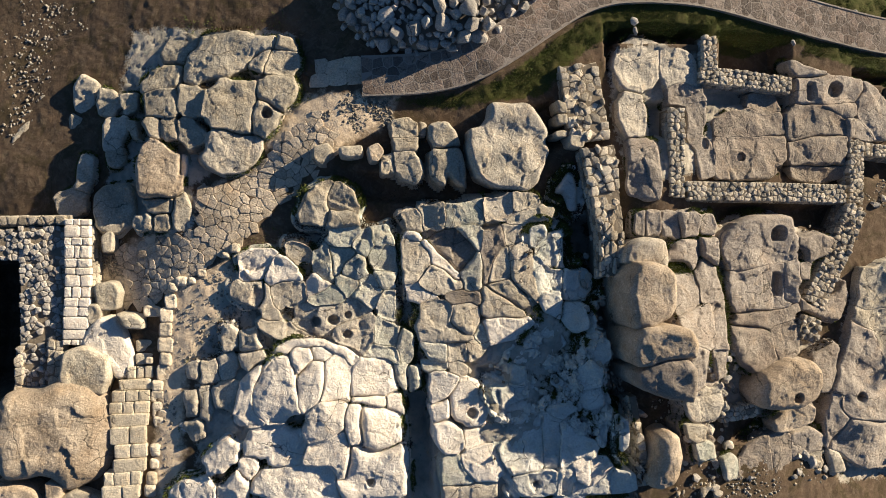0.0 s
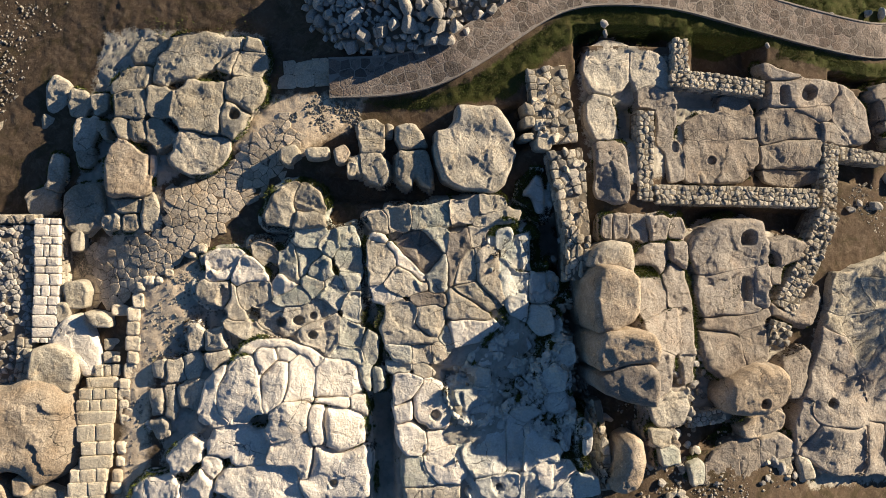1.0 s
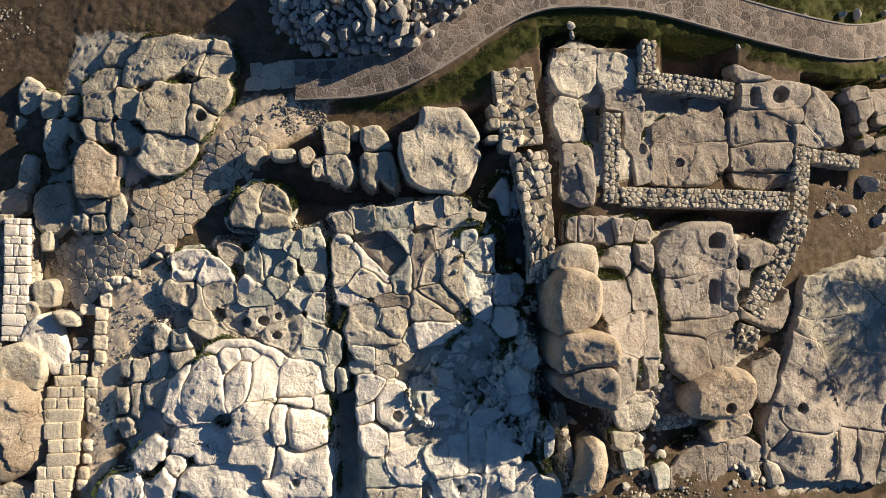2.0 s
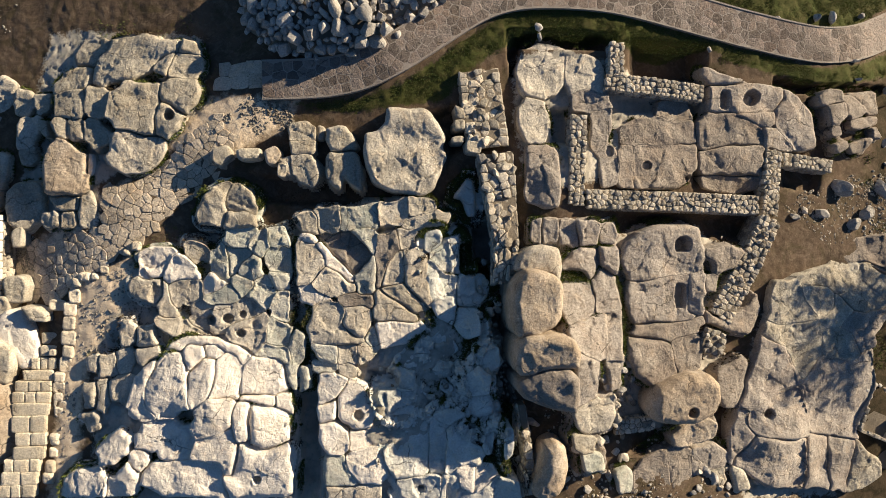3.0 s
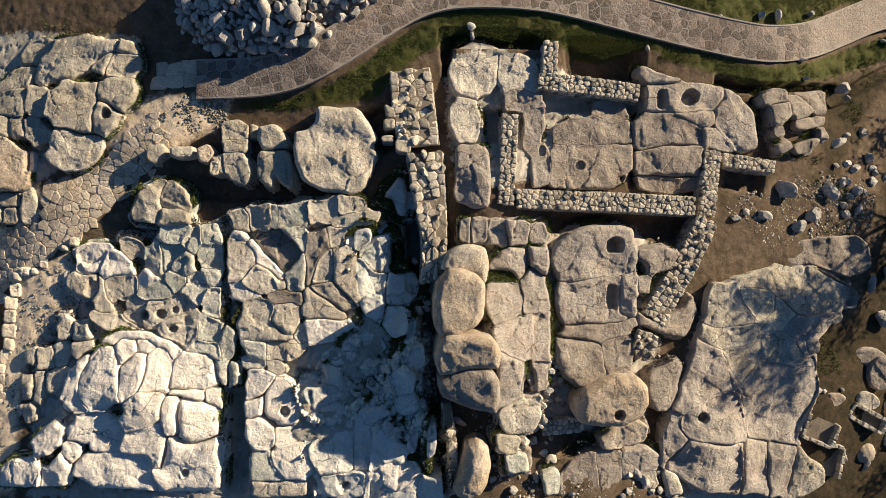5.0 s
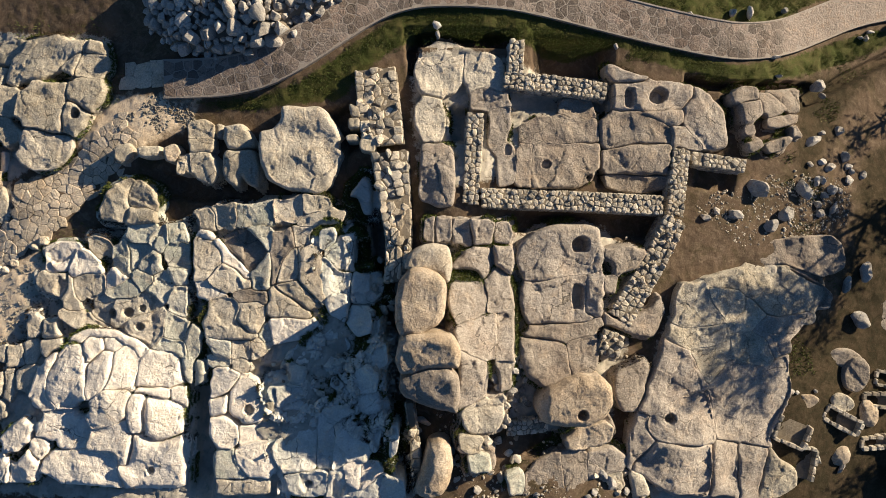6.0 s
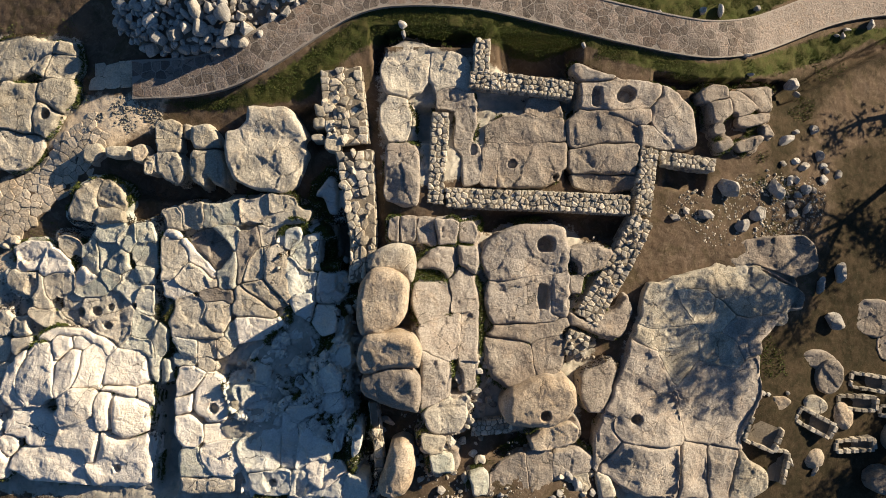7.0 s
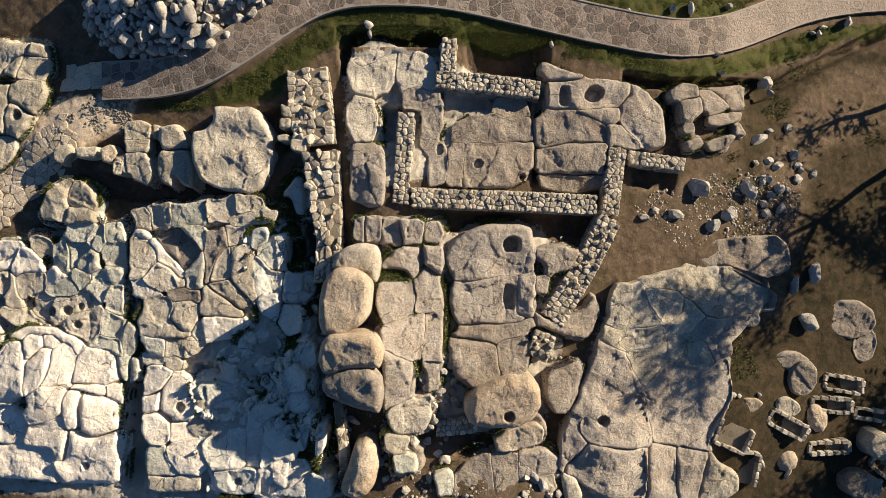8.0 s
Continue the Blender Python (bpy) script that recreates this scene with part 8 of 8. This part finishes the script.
GRASS_PATCHES_SPOTS = ([(21.08, 4.32), (21.67, 4.16), (22.26, 4.64), (21.37, 4.80)], [(23.46, 6.48), (24.00, 6.29), (24.55, 6.84), (23.73, 7.02)], [(22.11, 1.48), (22.70, 1.32), (23.29, 1.80), (22.41, 1.96)], [(21.49, 3.30), (21.95, 3.14), (22.40, 3.62), (21.72, 3.78)], [(23.42, -1.17), (24.01, -1.33), (24.61, -0.85), (23.72, -0.69)], [(21.79, -3.97), (22.47, -4.31), (23.15, -3.29), (22.13, -2.95)], [(19.98, -9.00), (20.88, -9.13), (21.79, -8.72), (20.43, -8.59)], [(24.83, 8.27), (25.74, 8.04), (26.65, 8.73), (25.28, 8.95)], [(22.80, 2.81), (23.25, 2.59), (23.70, 3.27), (23.02, 3.49)], [(28.78, 5.34), (29.24, 5.23), (29.69, 5.57), (29.01, 5.68)])
scatter_grass(GRASS_PATCHES_SPOTS, 60000, 63, GRASS, 'patches of grass on the open earth near the graves', 'grass_patches', 0.03, 0.10, 0.9)
DRY_BRUSH_SPOTS = ([(-3.01, 5.97), (-1.65, 5.86), (-0.29, 6.20), (-2.33, 6.31)], [(-3.59, 1.89), (-3.00, 1.73), (-2.41, 2.21), (-3.30, 2.36)], [(-3.03, 2.24), (-2.35, 2.01), (-1.67, 2.70), (-2.69, 2.92)], [(-0.12, 2.32), (0.56, 2.23), (1.24, 2.51), (0.22, 2.60)], [(-0.08, 7.74), (0.38, 7.49), (0.83, 8.24), (0.15, 8.49)], [(-2.01, 1.03), (-1.33, 0.92), (-0.65, 1.26), (-1.67, 1.37)], [(-3.79, -5.32), (-3.60, -5.41), (-3.42, -5.14), (-3.70, -5.05)], [(-5.90, -5.38), (-5.45, -5.48), (-5.00, -5.20), (-5.68, -5.11)], [(-10.91, 8.63), (-10.59, 8.52), (-10.28, 8.86), (-10.75, 8.97)], [(-14.04, -0.22), (-13.59, -0.34), (-13.14, 0.00), (-13.82, 0.12)])
scatter_grass(DRY_BRUSH_SPOTS, 40000, 64, DRY, 'dry brown brush on the bank', 'dry_brush', 0.03, 0.10, 0.9)
scatter_pebbles([(-13.64, 0.94), (-12.26, 1.06), (-12.36, -0.38), (-13.72, -0.33)], 900, 0.03, 0.09, 65, "patch of loose pale gravel beside the street", RUBBLE, "gravel", True)
scatter_pebbles([(-10.58, -0.98), (-6.81, 0.84), (-5.20, -2.76), (-7.09, -2.74), (-8.11, -3.52), (-10.18, -3.48), (-10.59, -8.32), (-11.00, -8.31)], 4000, 0.012, 0.075, 70, "small stones strewn over bare earth", RUBBLE)
scatter_pebbles([(17.18, 2.44), (21.94, 3.92), (25.20, 3.58), (24.53, 1.20), (19.50, 0.69)], 3000, 0.012, 0.075, 71, "small stones strewn over bare earth", RUBBLE)
scatter_pebbles([(-5.43, 6.55), (-2.07, 6.26), (-2.09, 5.32), (-4.21, 4.38), (-5.45, 5.02)], 2500, 0.012, 0.075, 72, "small stones strewn over bare earth", RUBBLE)
scatter_pebbles([(-17.33, 10.62), (-13.30, 10.48), (-13.97, 9.15), (-15.92, 6.07), (-17.14, 3.87)], 1500, 0.012, 0.075, 73, "small stones strewn over bare earth", RUBBLE)
scatter_pebbles([(6.63, -5.69), (11.64, -4.23), (15.50, -7.70), (15.86, -9.99), (8.12, -9.50), (6.74, -7.37)], 3000, 0.012, 0.075, 74, "small stones strewn over bare earth", RUBBLE)
scatter_pebbles([(1.1, -3.6), (2.9, -2.4), (5.6, -3.0), (5.7, -8.4), (3.6, -6.2), (1.2, -5.8)], 5500, 0.04, 0.24, 76, "angular chips of shattered pale granite in the rock-cut channel", SHARD, "chips")
scatter_pebbles([(1.02, -3.75), (6.12, -3.13), (6.31, -7.36), (1.27, -6.12)], 2500, 0.012, 0.075, 75, "small stones strewn over bare earth", RUBBLE)


# ---- the paved footpath: crazy paving in cement, with a thin kerb ----
PATH_LINE = smooth_line([(-3.32, 6.97), (-2.06, 6.99), (-0.80, 7.06), (0.36, 7.29), (1.42, 7.76), (2.40, 8.38), (3.40, 9.06), (4.41, 9.73), (5.43, 10.25), (6.80, 10.56), (9.50, 10.58), (11.35, 10.36), (13.68, 9.91), (15.93, 9.46), (18.19, 9.07), (19.73, 9.00), (21.55, 9.39), (23.39, 10.21), (25.37, 11.11), (27.35, 11.65), (29.56, 11.99), (31.61, 12.19)])
PATH_WIDE = 1.38


def build_path():
    rng = random.Random(71)
    at, length = strip_frame(PATH_LINE)
    mid = at(length / 2, 0)
    path = thing("footpath", (*mid, height(*mid)), "winding footpath of irregular flagstones set in cement", "path", kind="structure")
    bm = bmesh.new()
    prev = None
    steps = int(length / 0.35)
    for i in range(steps + 1):
        u = length * i / steps
        zc = height(*at(u, 0)) + 0.135
        ring = []
        h = PATH_WIDE / 2
        for v, dz in ((-h - 0.06, -0.5), (-h - 0.06, 0.03), (-h, 0.03), (-h, 0.0), (h, 0.0), (h, 0.03), (h + 0.06, 0.03), (h + 0.06, -0.5)):
            x, y = at(u, v)
            ring.append(bm.verts.new((x - path.location.x, y - path.location.y, zc + dz - path.location.z)))
        if prev:
            for a in range(7):
                bm.faces.new((prev[a], prev[a + 1], ring[a + 1], ring[a]))
        else:
            bm.faces.new(ring)
        prev = ring
    bm.faces.new(prev[::-1])
    bmesh.ops.recalc_face_normals(bm, faces=bm.faces)
    part("bed", bm, CEMENT, path, "grey cement bed and kerb")
    def fall(u):
        (ax, ay), (bx, by) = at(u - 0.3, 0), at(u + 0.3, 0)
        k = (height(bx, by) - height(ax, ay)) / 0.36
        return k * (bx - ax), k * (by - ay)
    far_v, far_f, pieces = [], [], []
    for poly in patchwork(length, PATH_WIDE, 0.36, rng, 0.52, 1.15):
        um = sum(q[0] for q in poly) / len(poly)
        pts = [at(u, v - PATH_WIDE / 2) for u, v in poly]
        got = stone_mesh(pts, 0.05, 0.006 + 0.012 * rng.random(), 0.003, rng, "flagstone", corner=0.07, slope=fall(um))
        if got:
            pieces.append((got[0], Vector((*got[1], height(*at(um, 0)) + 0.138 + rng.uniform(0, 0.004)))))
    for me, spot in pieces:
        if -4 < spot.x < 21.5:
            place("flagstone", me, FLAG, spot, path)
        else:
            base = len(far_v)
            far_v += [tuple(v.co + spot - path.location) for v in me.vertices]
            far_f += [tuple(base + i for i in p.vertices) for p in me.polygons]
            bpy.data.meshes.remove(me)
    me = bpy.data.meshes.new("flagstones")
    me.from_pydata(far_v, [], far_f)
    tagged(place("flagstones", me, FLAG, tuple(path.location), path), kind="stuff")


build_path()


# ---- the old street: worn cobbles bedded in earth ----
STREET = [(-6.73, 4.54), (-5.02, 5.76), (-4.21, 4.58), (-3.69, 4.34), (-5.08, 3.35), (-5.72, 2.93), (-6.36, 2.20), (-7.62, 0.96), (-8.45, 0.45), (-9.50, -0.36), (-9.94, -0.98), (-10.59, -1.08), (-11.14, -1.60), (-12.77, -1.66), (-13.57, -0.66), (-12.49, 0.85), (-10.56, 1.30), (-9.57, 1.53), (-9.58, 2.79), (-8.43, 3.09), (-7.17, 3.81)]
OLD_SLABS = [(-5.31, 7.71), (-3.30, 7.69), (-3.32, 6.69), (-5.26, 6.76)]


def cobbled(name, area, size, material, label, seed, turn, part_name):
    rng = random.Random(seed)
    a = np.array(area)
    c, s = math.cos(radians(turn)), math.sin(radians(turn))
    u, v = a[:, 0] * c + a[:, 1] * s, -a[:, 0] * s + a[:, 1] * c
    mid = a.mean(axis=0)
    street = thing(name, (*mid, height(*mid)), label, "pavement", kind="structure")
    for poly in patchwork(np.ptp(u), np.ptp(v), size, rng, 0.5, 1.25):
        pts = [((p + u.min()) * c - (q + v.min()) * s, (p + u.min()) * s + (q + v.min()) * c) for p, q in poly]
        cx, cy = sum(p[0] for p in pts) / len(pts), sum(p[1] for p in pts) / len(pts)
        if inside(area, np.array([cx]), np.array([cy]))[0][0] < 0.02:
            continue
        got = stone_mesh(pts, 0.2, 0.002 + 0.008 * rng.random(), 0.016, rng, part_name, 0.05, 0.09, slope_at(cx, cy))
        if got:
            place(part_name, got[0], material, (*got[1], height(*got[1]) + 0.030 + rng.uniform(-0.015, 0.018)), street)


cobbled("street", STREET, 0.31, COBBLE, "old street of large worn cobbles bedded in earth", 81, 35, "cobble")
cobbled("old_paving", OLD_SLABS, 0.55, COBBLE, "strip of old grey stone slabs at the end of the footpath", 82, 2, "slab")


# ---- rubble walls of the ruined house and the long wall ----
wall_run([(4.85, 7.41), (5.22, 4.41)], 1.59, (0.80, 1.10), 0.32, 'broad dry-stone wall of grey rubble with moss between the stones', 101, ragged=0.07, lean=0.09, loose=2.5, jitter=0.55)
wall_run([(5.44, 4.23), (5.70, 2.26), (5.86, 0.78), (5.70, -0.73)], 1.42, (1.15, 1.50), 0.34, 'long dry-stone rubble wall, broken away at its end', 102, taper=0.75, ragged=0.08, lean=0.10, loose=2.5, jitter=0.55)
wall_run([(8.70, 5.72), (8.53, 2.23)], 0.65, (1.10, 1.35), 0.19, 'west wall of the house in dry rubble', 103)
wall_run([(10.29, 8.65), (10.23, 7.28)], 0.60, (0.75, 0.90), 0.19, 'short spur of dry-stone wall', 104)
wall_run([(9.75, 7.05), (11.79, 6.92), (13.79, 6.69)], 0.69, (0.90, 0.80), 0.18, 'north wall of the house in dry grey rubble', 105)
wall_run([(8.90, 2.49), (12.57, 2.42), (16.00, 2.31)], 0.75, (1.35, 1.00), 0.19, 'south wall of the house, knee-high dry rubble', 106)
wall_run([(16.87, 4.61), (16.50, 1.90)], 0.71, (0.60, 0.95), 0.19, 'east wall of the house in dry rubble', 107)
wall_run([(17.28, 4.22), (19.62, 3.97)], 0.56, (0.55, 0.30), 0.19, 'low spur of wall running east from the house', 108)
wall_run([(16.55, 1.85), (15.68, 0.12), (14.32, -2.09)], 0.90, (1.00, 1.20), 0.20, 'slanting wall of rubble below the house', 109, taper=1.05, loose=8)
wall_run([(14.07, -2.50), (13.69, -3.47)], 0.86, (1.50, 1.60), 0.20, 'collapsed end of the slanting rubble wall', 110, ragged=0.12, loose=8)
wall_run([(6.31, -5.07), (6.56, -6.73), (6.67, -8.39)], 0.34, (1.95, 2.10), 0.30, 'thin kerb wall of upright slabs beside the channel', 111, ragged=0.1)
wall_run([(9.94, -6.16), (11.51, -5.99)], 0.56, (1.70, 1.70), 0.19, 'low rubble wall under the drilled boulder', 112)


# ---- ruined building at the western edge ----
wall_run([(-13.77, 1.86), (-13.80, -0.46), (-13.94, -2.77)], 0.90, (-0.85, -0.75), 0.34, 'sunlit wall head of pale squared masonry blocks', 121, material=PALE, lean=0.03, bond=True, name='masonry_wall', ragged=0.015)
wall_run([(-16.80, 1.83), (-14.22, 1.83)], 0.34, (-1.00, -0.95), 0.30, 'north face of the ruined building in squared blocks', 122, name='masonry_wall', ragged=0.02, lean=0.06)
wall_run([(-15.04, 1.64), (-15.11, -4.27)], 1.63, (-1.05, -0.95), 0.20, 'thick wall core of small broken rubble', 123, faced=False, ragged=0.08, material=HEAP)
wall_run([(-16.09, 1.55), (-16.12, 0.38)], 1.29, (-1.05, -1.05), 0.20, 'wall core of small broken rubble beside the pit', 124, faced=False, ragged=0.08, material=HEAP)
wall_run([(-15.88, -2.71), (-15.94, -4.40)], 0.34, (-0.90, -0.85), 0.32, 'squared stones along the edge of a deep pit', 125)
wall_run([(-14.63, -2.50), (-14.64, -4.54)], 0.56, (-0.80, -0.70), 0.30, 'squared stones behind the sunlit wall', 126)


# ---- the stone stair ----
stair = thing("stair", (-12.16, -5.58, -0.87), "worn stair of rough granite blocks climbing between boulders", "stairs", kind="structure")


def step(x0, x1, y_low, y_high, top, seed):
    """One tread of three or four rough blocks; the stair climbs towards -y."""
    rng = random.Random(seed)
    n = rng.choice((1, 2, 2, 3))
    cuts = [x0] + sorted(x0 + (x1 - x0) * (i + rng.uniform(-0.18, 0.18)) / n for i in range(1, n)) + [x1]
    for a, b in zip(cuts, cuts[1:]):
        got = stone_mesh([(a, y_low), (b, y_low + rng.uniform(-0.03, 0.03)), (b, y_high), (a, y_high)], 0.5, 0.012, 0.05, rng, "block", 0.03, 0.08)
        place("block", got[0], STEP, (*got[1], top + rng.uniform(-0.015, 0.015)), stair)


STEP = stone("step_stone", (0.86, 0.77, 0.61), (0.70, 0.62, 0.48), (0.48, 0.39, 0.26), 0.5, (0.24, 0.21, 0.12), 0.4, 0.2)

step(-11.86, -11.16, -3.12, -2.67, -0.81, 200)
step(-11.85, -11.16, -3.59, -3.16, -0.68, 201)
step(-12.12, -11.19, -4.06, -3.61, -0.57, 202)
step(-12.38, -11.25, -4.46, -4.06, -0.46, 203)
step(-12.61, -11.28, -4.86, -4.45, -0.36, 204)
step(-12.68, -11.29, -5.28, -4.85, -0.30, 205)
step(-12.67, -11.31, -5.72, -5.26, -0.24, 206)
step(-12.63, -11.37, -6.34, -5.71, -0.16, 207)
step(-12.47, -11.32, -6.82, -6.33, -0.08, 208)
step(-12.51, -11.37, -7.3, -6.81, -0.02, 209)
step(-12.81, -11.53, -7.78, -7.28, 0.01, 210)
step(-12.9, -11.58, -8.26, -7.75, 0.04, 211)
step(-13.01, -11.66, -8.7, -8.22, 0.07, 212)


# ---- kerb of upright blocks beside the stair ----
rock([(-10.28, -0.34), (-9.87, -0.36), (-9.88, -0.68), (-10.28, -0.66)], -0.39, KERB, label="squared granite kerb block beside the street and stair", edge=0.09, drop=0.09, facets=0.12, grow=0.02, name="kerb_stone")
rock([(-9.84, -0.35), (-9.56, -0.37), (-9.57, -0.63), (-9.84, -0.63)], -0.38, KERB, label="squared granite kerb block beside the street and stair", edge=0.09, drop=0.09, facets=0.12, grow=0.02, name="kerb_stone")
rock([(-10.56, -0.54), (-10.24, -0.57), (-10.25, -0.88), (-10.56, -0.87)], -0.43, KERB, label="squared granite kerb block beside the street and stair", edge=0.09, drop=0.09, facets=0.12, grow=0.02, name="kerb_stone")
rock([(-10.71, -1.01), (-10.32, -1.04), (-10.33, -1.53), (-10.71, -1.52)], -0.50, KERB, label="squared granite kerb block beside the street and stair", edge=0.09, drop=0.09, facets=0.12, grow=0.02, name="kerb_stone")
rock([(-10.92, -1.52), (-10.46, -1.56), (-10.48, -2.05), (-10.92, -2.03)], -0.51, KERB, label="squared granite kerb block beside the street and stair", edge=0.09, drop=0.09, facets=0.12, grow=0.02, name="kerb_stone")
rock([(-10.94, -2.04), (-10.49, -2.08), (-10.50, -2.57), (-10.95, -2.55)], -0.50, KERB, label="squared granite kerb block beside the street and stair", edge=0.09, drop=0.09, facets=0.12, grow=0.02, name="kerb_stone")
rock([(-11.01, -2.56), (-10.46, -2.62), (-10.48, -3.15), (-11.01, -3.12)], -0.48, KERB, label="squared granite kerb block beside the street and stair", edge=0.09, drop=0.09, facets=0.12, grow=0.02, name="kerb_stone")
rock([(-10.94, -3.14), (-10.53, -3.19), (-10.54, -3.63), (-10.94, -3.61)], -0.45, KERB, label="squared granite kerb block beside the street and stair", edge=0.09, drop=0.09, facets=0.12, grow=0.02, name="kerb_stone")
rock([(-11.04, -3.58), (-10.59, -3.63), (-10.60, -4.16), (-11.04, -4.14)], -0.43, KERB, label="squared granite kerb block beside the street and stair", edge=0.09, drop=0.09, facets=0.12, grow=0.02, name="kerb_stone")
rock([(-11.22, -4.11), (-10.81, -4.16), (-10.82, -4.55), (-11.22, -4.53)], -0.39, KERB, label="squared granite kerb block beside the street and stair", edge=0.09, drop=0.09, facets=0.12, grow=0.02, name="kerb_stone")
rock([(-11.26, -4.51), (-10.80, -4.56), (-10.82, -4.95), (-11.26, -4.93)], -0.35, KERB, label="squared granite kerb block beside the street and stair", edge=0.09, drop=0.09, facets=0.12, grow=0.02, name="kerb_stone")
rock([(-11.18, -4.90), (-10.82, -4.94), (-10.83, -5.24), (-11.19, -5.22)], -0.31, KERB, label="squared granite kerb block beside the street and stair", edge=0.09, drop=0.09, facets=0.12, grow=0.02, name="kerb_stone")
rock([(-11.17, -5.15), (-10.67, -5.20), (-10.68, -5.51), (-11.16, -5.48)], -0.29, KERB, label="squared granite kerb block beside the street and stair", edge=0.09, drop=0.09, facets=0.12, grow=0.02, name="kerb_stone")
rock([(-11.16, -5.43), (-10.75, -5.47), (-10.76, -5.83), (-11.16, -5.80)], -0.26, KERB, label="squared granite kerb block beside the street and stair", edge=0.09, drop=0.09, facets=0.12, grow=0.02, name="kerb_stone")
rock([(-11.44, -3.30), (-11.21, -3.32), (-11.22, -3.55), (-11.44, -3.53)], -0.45, KERB, label="squared granite kerb block beside the street and stair", edge=0.09, drop=0.09, facets=0.12, grow=0.02, name="kerb_stone")
rock([(-11.25, -6.38), (-10.90, -6.43), (-10.91, -6.87), (-11.26, -6.84)], -0.16, KERB, label="squared granite kerb block beside the street and stair", edge=0.09, drop=0.09, facets=0.12, grow=0.02, name="kerb_stone")
rock([(-11.28, -6.93), (-10.96, -6.97), (-10.97, -7.32), (-11.28, -7.30)], -0.11, KERB, label="squared granite kerb block beside the street and stair", edge=0.09, drop=0.09, facets=0.12, grow=0.02, name="kerb_stone")
rock([(-11.38, -7.38), (-11.03, -7.43), (-11.04, -7.87), (-11.39, -7.84)], -0.06, KERB, label="squared granite kerb block beside the street and stair", edge=0.09, drop=0.09, facets=0.12, grow=0.02, name="kerb_stone")
rock([(-11.43, -7.84), (-11.07, -7.89), (-11.08, -8.28), (-11.43, -8.26)], -0.02, KERB, label="squared granite kerb block beside the street and stair", edge=0.09, drop=0.09, facets=0.12, grow=0.02, name="kerb_stone")
rock([(-8.25, 0.85), (-7.93, 0.82), (-7.94, 0.47), (-8.26, 0.48)], -0.13, KERB, label="squared granite kerb block beside the street and stair", edge=0.09, drop=0.09, facets=0.12, grow=0.02, name="kerb_stone")
rock([(-8.58, 0.54), (-8.31, 0.52), (-8.31, 0.30), (-8.58, 0.30)], -0.18, KERB, label="squared granite kerb block beside the street and stair", edge=0.09, drop=0.09, facets=0.12, grow=0.02, name="kerb_stone")
rock([(-9.50, -0.10), (-9.18, -0.13), (-9.19, -0.39), (-9.50, -0.38)], -0.33, KERB, label="squared granite kerb block beside the street and stair", edge=0.09, drop=0.09, facets=0.12, grow=0.02, name="kerb_stone")
rock([(-11.51, -1.42), (-10.92, -1.46), (-10.93, -1.82), (-11.51, -1.80)], -0.66, KERB, label="squared granite kerb block beside the street and stair", edge=0.09, drop=0.09, facets=0.12, grow=0.02, name="kerb_stone")
rock([(-12.07, -1.69), (-11.52, -1.73), (-11.53, -2.09), (-12.07, -2.07)], -0.84, KERB, label="squared granite kerb block beside the street and stair", edge=0.09, drop=0.09, facets=0.12, grow=0.02, name="kerb_stone")
